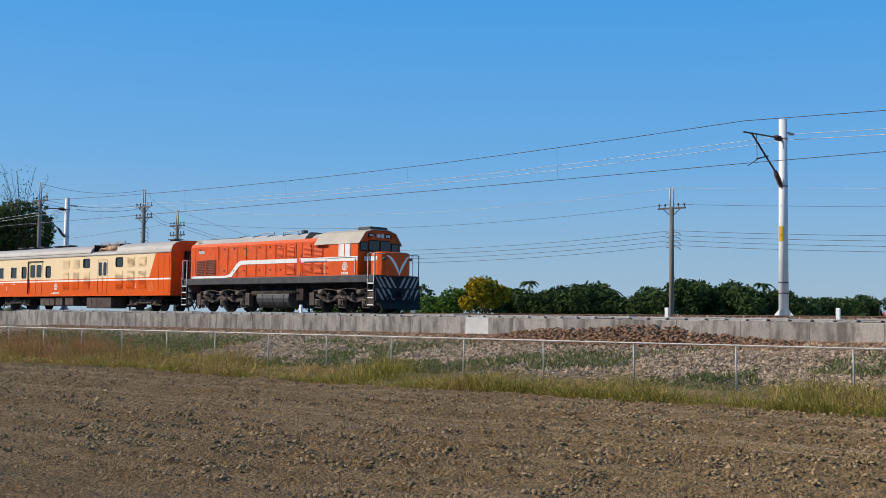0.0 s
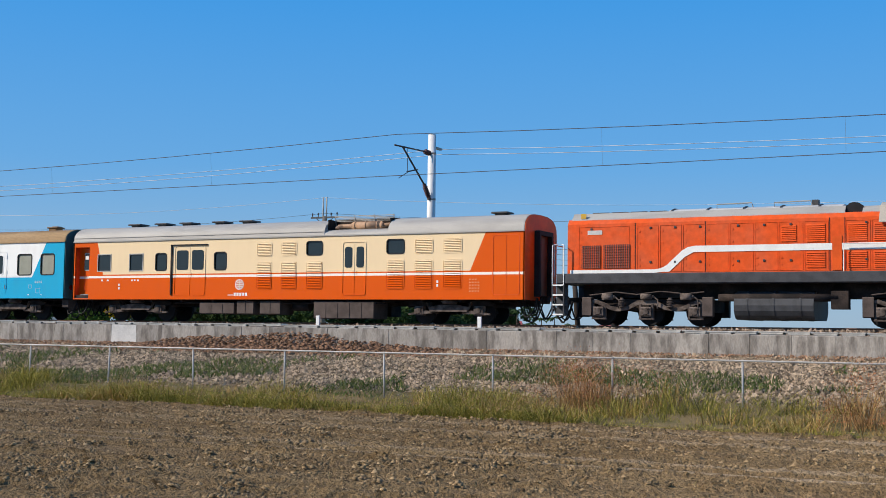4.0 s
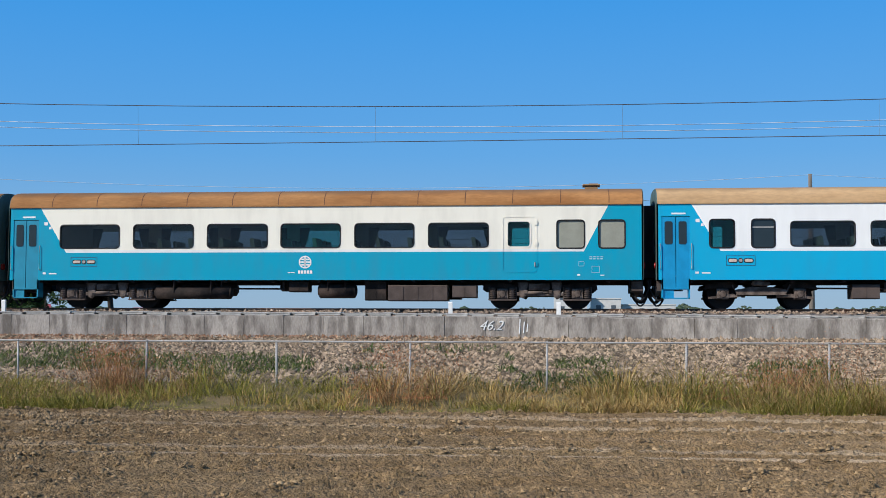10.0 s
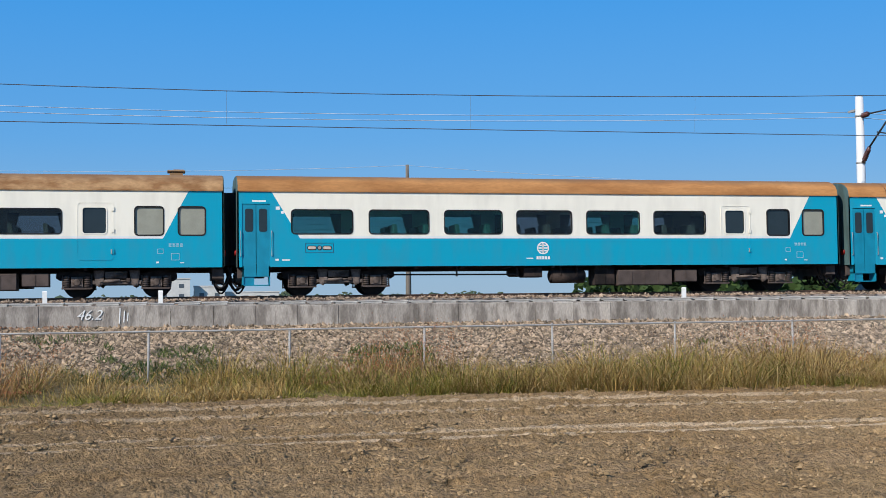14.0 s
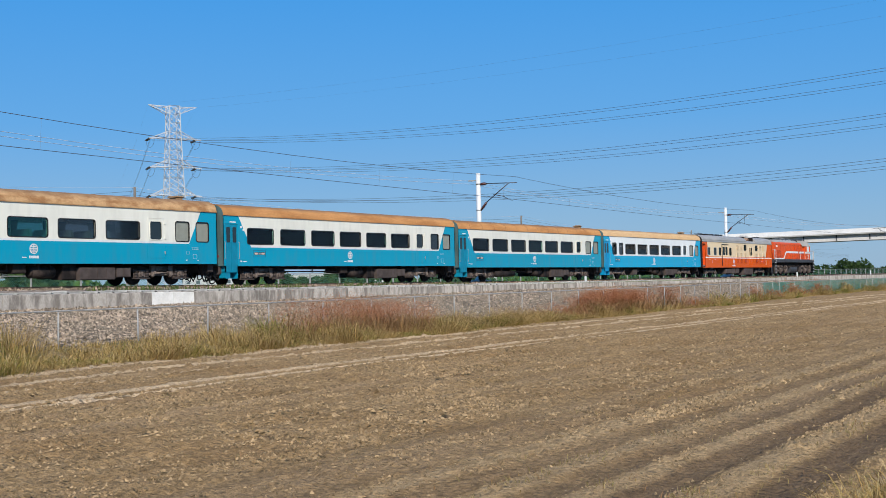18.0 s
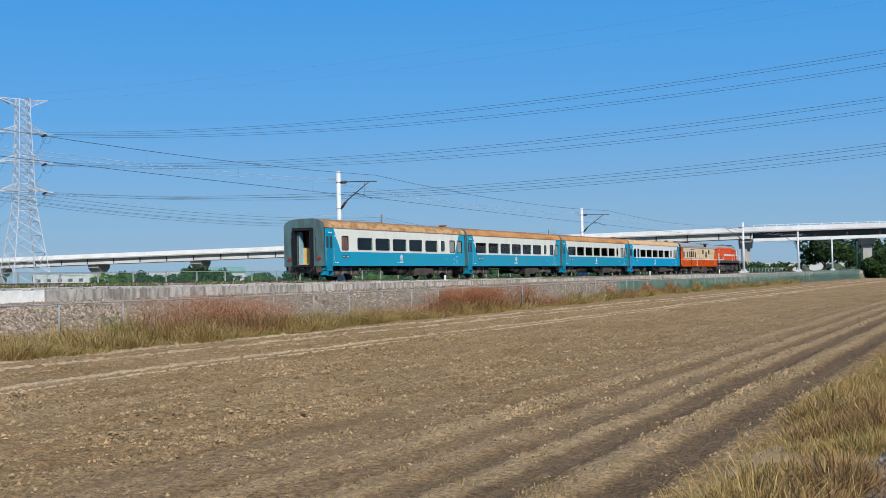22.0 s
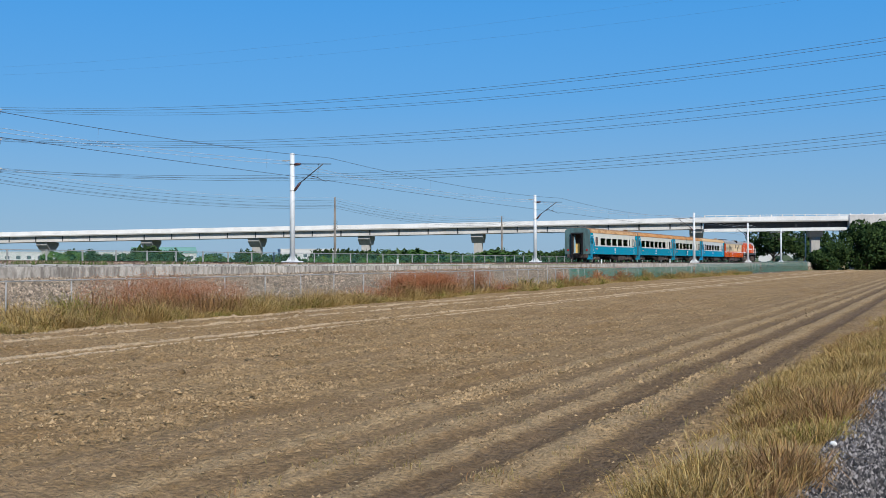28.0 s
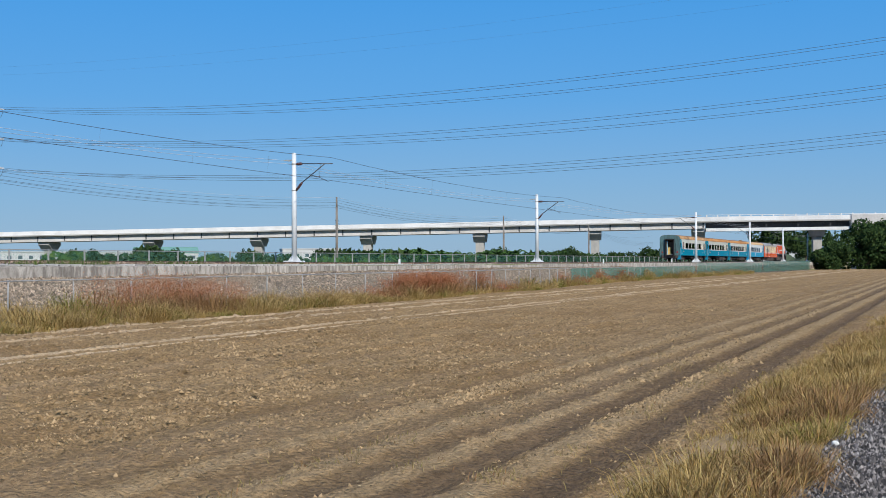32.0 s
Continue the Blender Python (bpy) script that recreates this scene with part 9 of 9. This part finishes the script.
    for s in (-1, 1):
        bm = bmesh.new()
        arc = [(0.7, 2.56, 0.02), (0.52, 2.46, 0.07), (0.32, 2.24, 0.11), (0.12, 1.98, 0.12), (0.02, 1.8, 0.1), (0.0, 1.72, 0.06)]
        for (ya, za, wa), (yb, zb, wb_) in zip(arc, arc[1:]):
            xa, xb = (np.interp(q, (0, 0.28, 0.55, 0.76), (35.652, 35.652, 35.622, 35.552)) + 0.005 for q in (ya, yb))
            bm.faces.new([bm.verts.new((X(float(px)), s * py, pz)) for px, py, pz in ((xa, ya, za + wa), (xb, yb, zb + wb_), (xb, yb, zb - wb_), (xa, ya, za - wa))])
        y0, y1 = sorted((s * 0.951, s * 0.957))
        box(bm, X(34.36), X(35.2), y0, y1, 2.33, 2.53)
        part("white_chevron", bm, M["white"], nose, "white winged chevron")
        bm = bmesh.new()
        rod(bm, (X(35.45), s * 0.8, 2.42), (X(35.6), s * 0.82, 2.42), 0.07, seg=12)
        part("marker_lamp", bm, M["dark_steel"], nose)
    # front pilot: striped plate under the sill, plough blade below
    bm = bmesh.new()
    prism_y(bm, [(X(35.42), 1.62), (X(35.54), 1.62), (X(35.62), 0.52), (X(35.5), 0.52)], -1.4, 1.4)
    pilot = part("pilot", bm, M["black"], t, "black front pilot with pale diagonal bars")
    for s in (-1, 1):
        for top, low, starts in ((1.6, 1.12, (0.42, 0.74, 1.06, 1.3)), (1.06, 0.58, (0.6, 0.92, 1.24))):
            for a in starts:
                bm = bmesh.new()
                d = (top - low) * 0.72
                q = ((a, top), (min(a + 0.13, 1.4), top), (a + 0.13 - d, low), (a - d, low))
                bm.faces.new([bm.verts.new((X(35.547) + (1.6 - z) * 0.0727, s * y, z)) for y, z in q])
                part("diagonal_bar", bm, M["dull_shaded_white"], pilot)
    bm = bmesh.new()
    prism_y(bm, [(X(35.55), 0.62), (X(35.7), 0.5), (X(35.85), 0.18), (X(35.8), 0.16), (X(35.5), 0.45)], -1.25, 1.25)
    part("plough_blade", bm, M["black"], t)
    for s in (-1, 1):
        bm = bmesh.new()
        for ya in (0.6, 1.38):
            rod(bm, (X(35.52), s * ya, 1.6), (X(35.52), s * ya, 2.62), 0.02, seg=6)
        rod(bm, (X(35.52), s * 0.6, 2.62), (X(35.52), s * 1.38, 2.62), 0.02, seg=6)
        part("front_rail", bm, M["galv"], t)
        bm = bmesh.new()
        for ya in (0.6, 1.38):
            rod(bm, (X(21.2), s * ya, 1.6), (X(21.2), s * ya, 2.62), 0.02, seg=6)
        rod(bm, (X(21.2), s * 0.6, 2.62), (X(21.2), s * 1.38, 2.62), 0.02, seg=6)
        part("rear_rail", bm, M["galv"], t)
    coupler(t, X(35.62), 1)
    coupler(t, X(21.15), -1)
    # fuel tank, three-axle trucks
    bm = bmesh.new()
    pr = [(s * (0.85 + 0.42 * math.cos(q)), 0.66 + 0.44 * math.sin(q)) for s, q in [(-1, radians(90 + 22.5 * k - 90)) for k in range(4, -5, -1)] + [(1, radians(-90 + 22.5 * k)) for k in range(9)]]
    prism_x(bm, pr, X(27.1), X(29.5))
    for xx in (27.5, 28.3, 29.1):
        prism_x(bm, [(y * 1.012, 0.66 + (z - 0.66) * 1.03) for y, z in pr], X(xx) - 0.03, X(xx) + 0.03)
    part("fuel_tank", bm, M["loco_dark"], t, "grimy rounded fuel tank with straps")
    bm = bmesh.new()
    box(bm, X(22.0), X(35.4), -0.7, 0.7, 0.9, 1.34)
    box(bm, X(30.0), X(30.5), -1.2, -0.8, 0.55, 1.1)
    rod(bm, (X(26.6), -1.1, 0.9), (X(30.2), -1.1, 0.9), 0.12, seg=10)
    part("underframe", bm, M["under"], t)
    for xc in (24.25, 33.05):
        bm = bmesh.new()
        box(bm, -1.95, 1.95, -0.8, 0.8, 0.5, 0.86)
        for x in (-2.0, 2.0):
            box(bm, x - 0.06, x + 0.06, -0.95, 0.95, 0.45, 0.8)
        tr = part("truck", bm, M["under"], t, "", pose(X(xc), 0, 0))
        for s in (-1, 1):
            # curved side frame, thin between the axle boxes
            bm = bmesh.new()
            y0, y1 = sorted((s * 0.96, s * 1.08))
            lower = [(-2.02, 0.66), (-1.72, 0.72), (-1.45, 0.62), (-1.2, 0.5), (-0.95, 0.46), (-0.6, 0.52), (-0.3, 0.66), (0.3, 0.66), (0.6, 0.52), (0.95, 0.46), (1.2, 0.5), (1.45, 0.62), (1.72, 0.72), (2.02, 0.66)]
            upper = [(x, z + (0.13 if abs(x) > 0.4 else 0.16)) for x, z in lower[::-1]]
            prism_y(bm, lower + upper, y0, y1)
            part("side_frame", bm, M["bogie_brown"], tr)
            for dx in (-1.6, 0.0, 1.6):
                bm = bmesh.new()
                for q in (-0.2, 0.2):
                    box(bm, dx + q - 0.035, dx + q + 0.035, *sorted((s * 0.97, s * 1.1)), 0.22, 0.7)
                box(bm, dx - 0.25, dx + 0.25, *sorted((s * 1.0, s * 1.09)), 0.2, 0.25)
                part("pedestal", bm, M["box_grime"], tr)
                part("axle_box", axle_box_mesh(), None, tr, m=pose(dx, s * 1.04, 0.45))
            for dx in (-0.8, 0.8):
                bm = bmesh.new()
                for k in range(4):
                    rod(bm, (dx, s * 1.13, 0.6 + k * 0.07), (dx, s * 1.13, 0.635 + k * 0.07), 0.11, seg=10)
                rod(bm, (dx, s * 1.13, 0.58), (dx, s * 1.13, 0.9), 0.06, seg=8)
                part("spring", bm, M["box_grime"], tr)
            for dx, r in ((-1.45, 0.11), (-0.15, 0.09), (1.15, 0.11)):
                bm = bmesh.new()
                rod(bm, (dx, s * 1.16, 0.93), (dx + 0.34, s * 1.16, 0.93), r, seg=12)
                rod(bm, (dx + 0.34, s * 1.16, 0.93), (dx + 0.42, s * 1.16, 0.93), r * 0.6, r * 0.5, seg=10)
                path_rod(bm, [(dx + 0.42, s * 1.16, 0.93), (dx + 0.56, s * 1.18, 0.82), (dx + 0.54, s * 1.16, 0.55)], 0.025, 6)
                part("brake_cylinder", bm, M["bogie_brown"], tr)
            bm = bmesh.new()
            path_rod(bm, [(-1.9, s * 1.14, 0.98), (-1.0, s * 1.16, 1.08), (-0.3, s * 1.14, 1.0), (0.5, s * 1.16, 1.1), (1.3, s * 1.14, 1.02), (1.9, s * 1.15, 1.08)], 0.022, 6)
            part("sand_hose", bm, M["box_grime"], tr)
            for dx in (-2.0, 2.0):
                bm = bmesh.new()
                bbox(bm, dx - 0.16, dx + 0.16, *sorted((s * 0.9, s * 1.16)), 0.3, 0.92, 0.03)
                part("sand_box", bm, M["box_grime"], tr)
        for dx in (-1.6, 0.0, 1.6):
            part("wheelset", wheelset_mesh(), None, tr, m=pose(dx, 0, 0.45))
    return t


loco = locomotive()

# ---- movement ----
# seconds, x of the coupling between the van and the first coach
TRAIN_X = [
    (0, -75.03), (0.5, -70.20), (1, -65.38), (1.5, -60.55), (2, -55.72), (2.5, -50.88), (4.5, -31.59), (5, -26.65),
    (5.5, -21.70), (6, -16.76), (6.5, -11.82), (7, -6.88), (7.5, -1.93), (8, 3.04), (8.5, 8.01), (9, 12.99),
    (9.5, 17.98), (10, 22.98), (10.5, 28.00), (11, 33.03), (11.5, 38.07), (12, 43.13), (12.5, 48.19), (13, 53.26),
    (13.5, 58.32), (15.5, 78.01), (16, 83.06), (16.5, 88.13), (17, 93.26), (17.5, 98.44), (18, 103.66), (18.5, 108.90),
    (19, 114.14), (19.5, 119.37), (20, 124.58), (20.5, 129.77), (21, 134.97), (21.5, 140.17), (22, 145.40), (22.5, 150.65),
    (23, 155.92), (23.5, 161.22), (24, 166.54), (24.5, 171.89), (25, 177.24), (25.5, 182.65), (26, 188.11), (26.5, 193.59),
    (28.5, 215.48), (29, 220.96), (29.5, 226.44), (30, 231.93), (30.5, 237.42), (31, 242.93), (31.5, 248.44), (32, 253.96),
]


def motions():
    for ob, off in ((loco, 29.0), (van, 10.2), (coach_1, -10.25), (coach_2, -30.75), (coach_3, -51.25), (coach_4, -71.75)):
        rows = []
        for t, x in TRAIN_X:
            x += off
            turn = math.degrees(math.atan2(float(track_dy(x + 8) - track_dy(x - 8)), 16.0))
            rows.append((t, pose(x, TRACK_Y + float(track_dy(x)), RAIL_Z + float(track_dz(x)), 0, 0, turn)))
        walk(ob, rows)


motions()
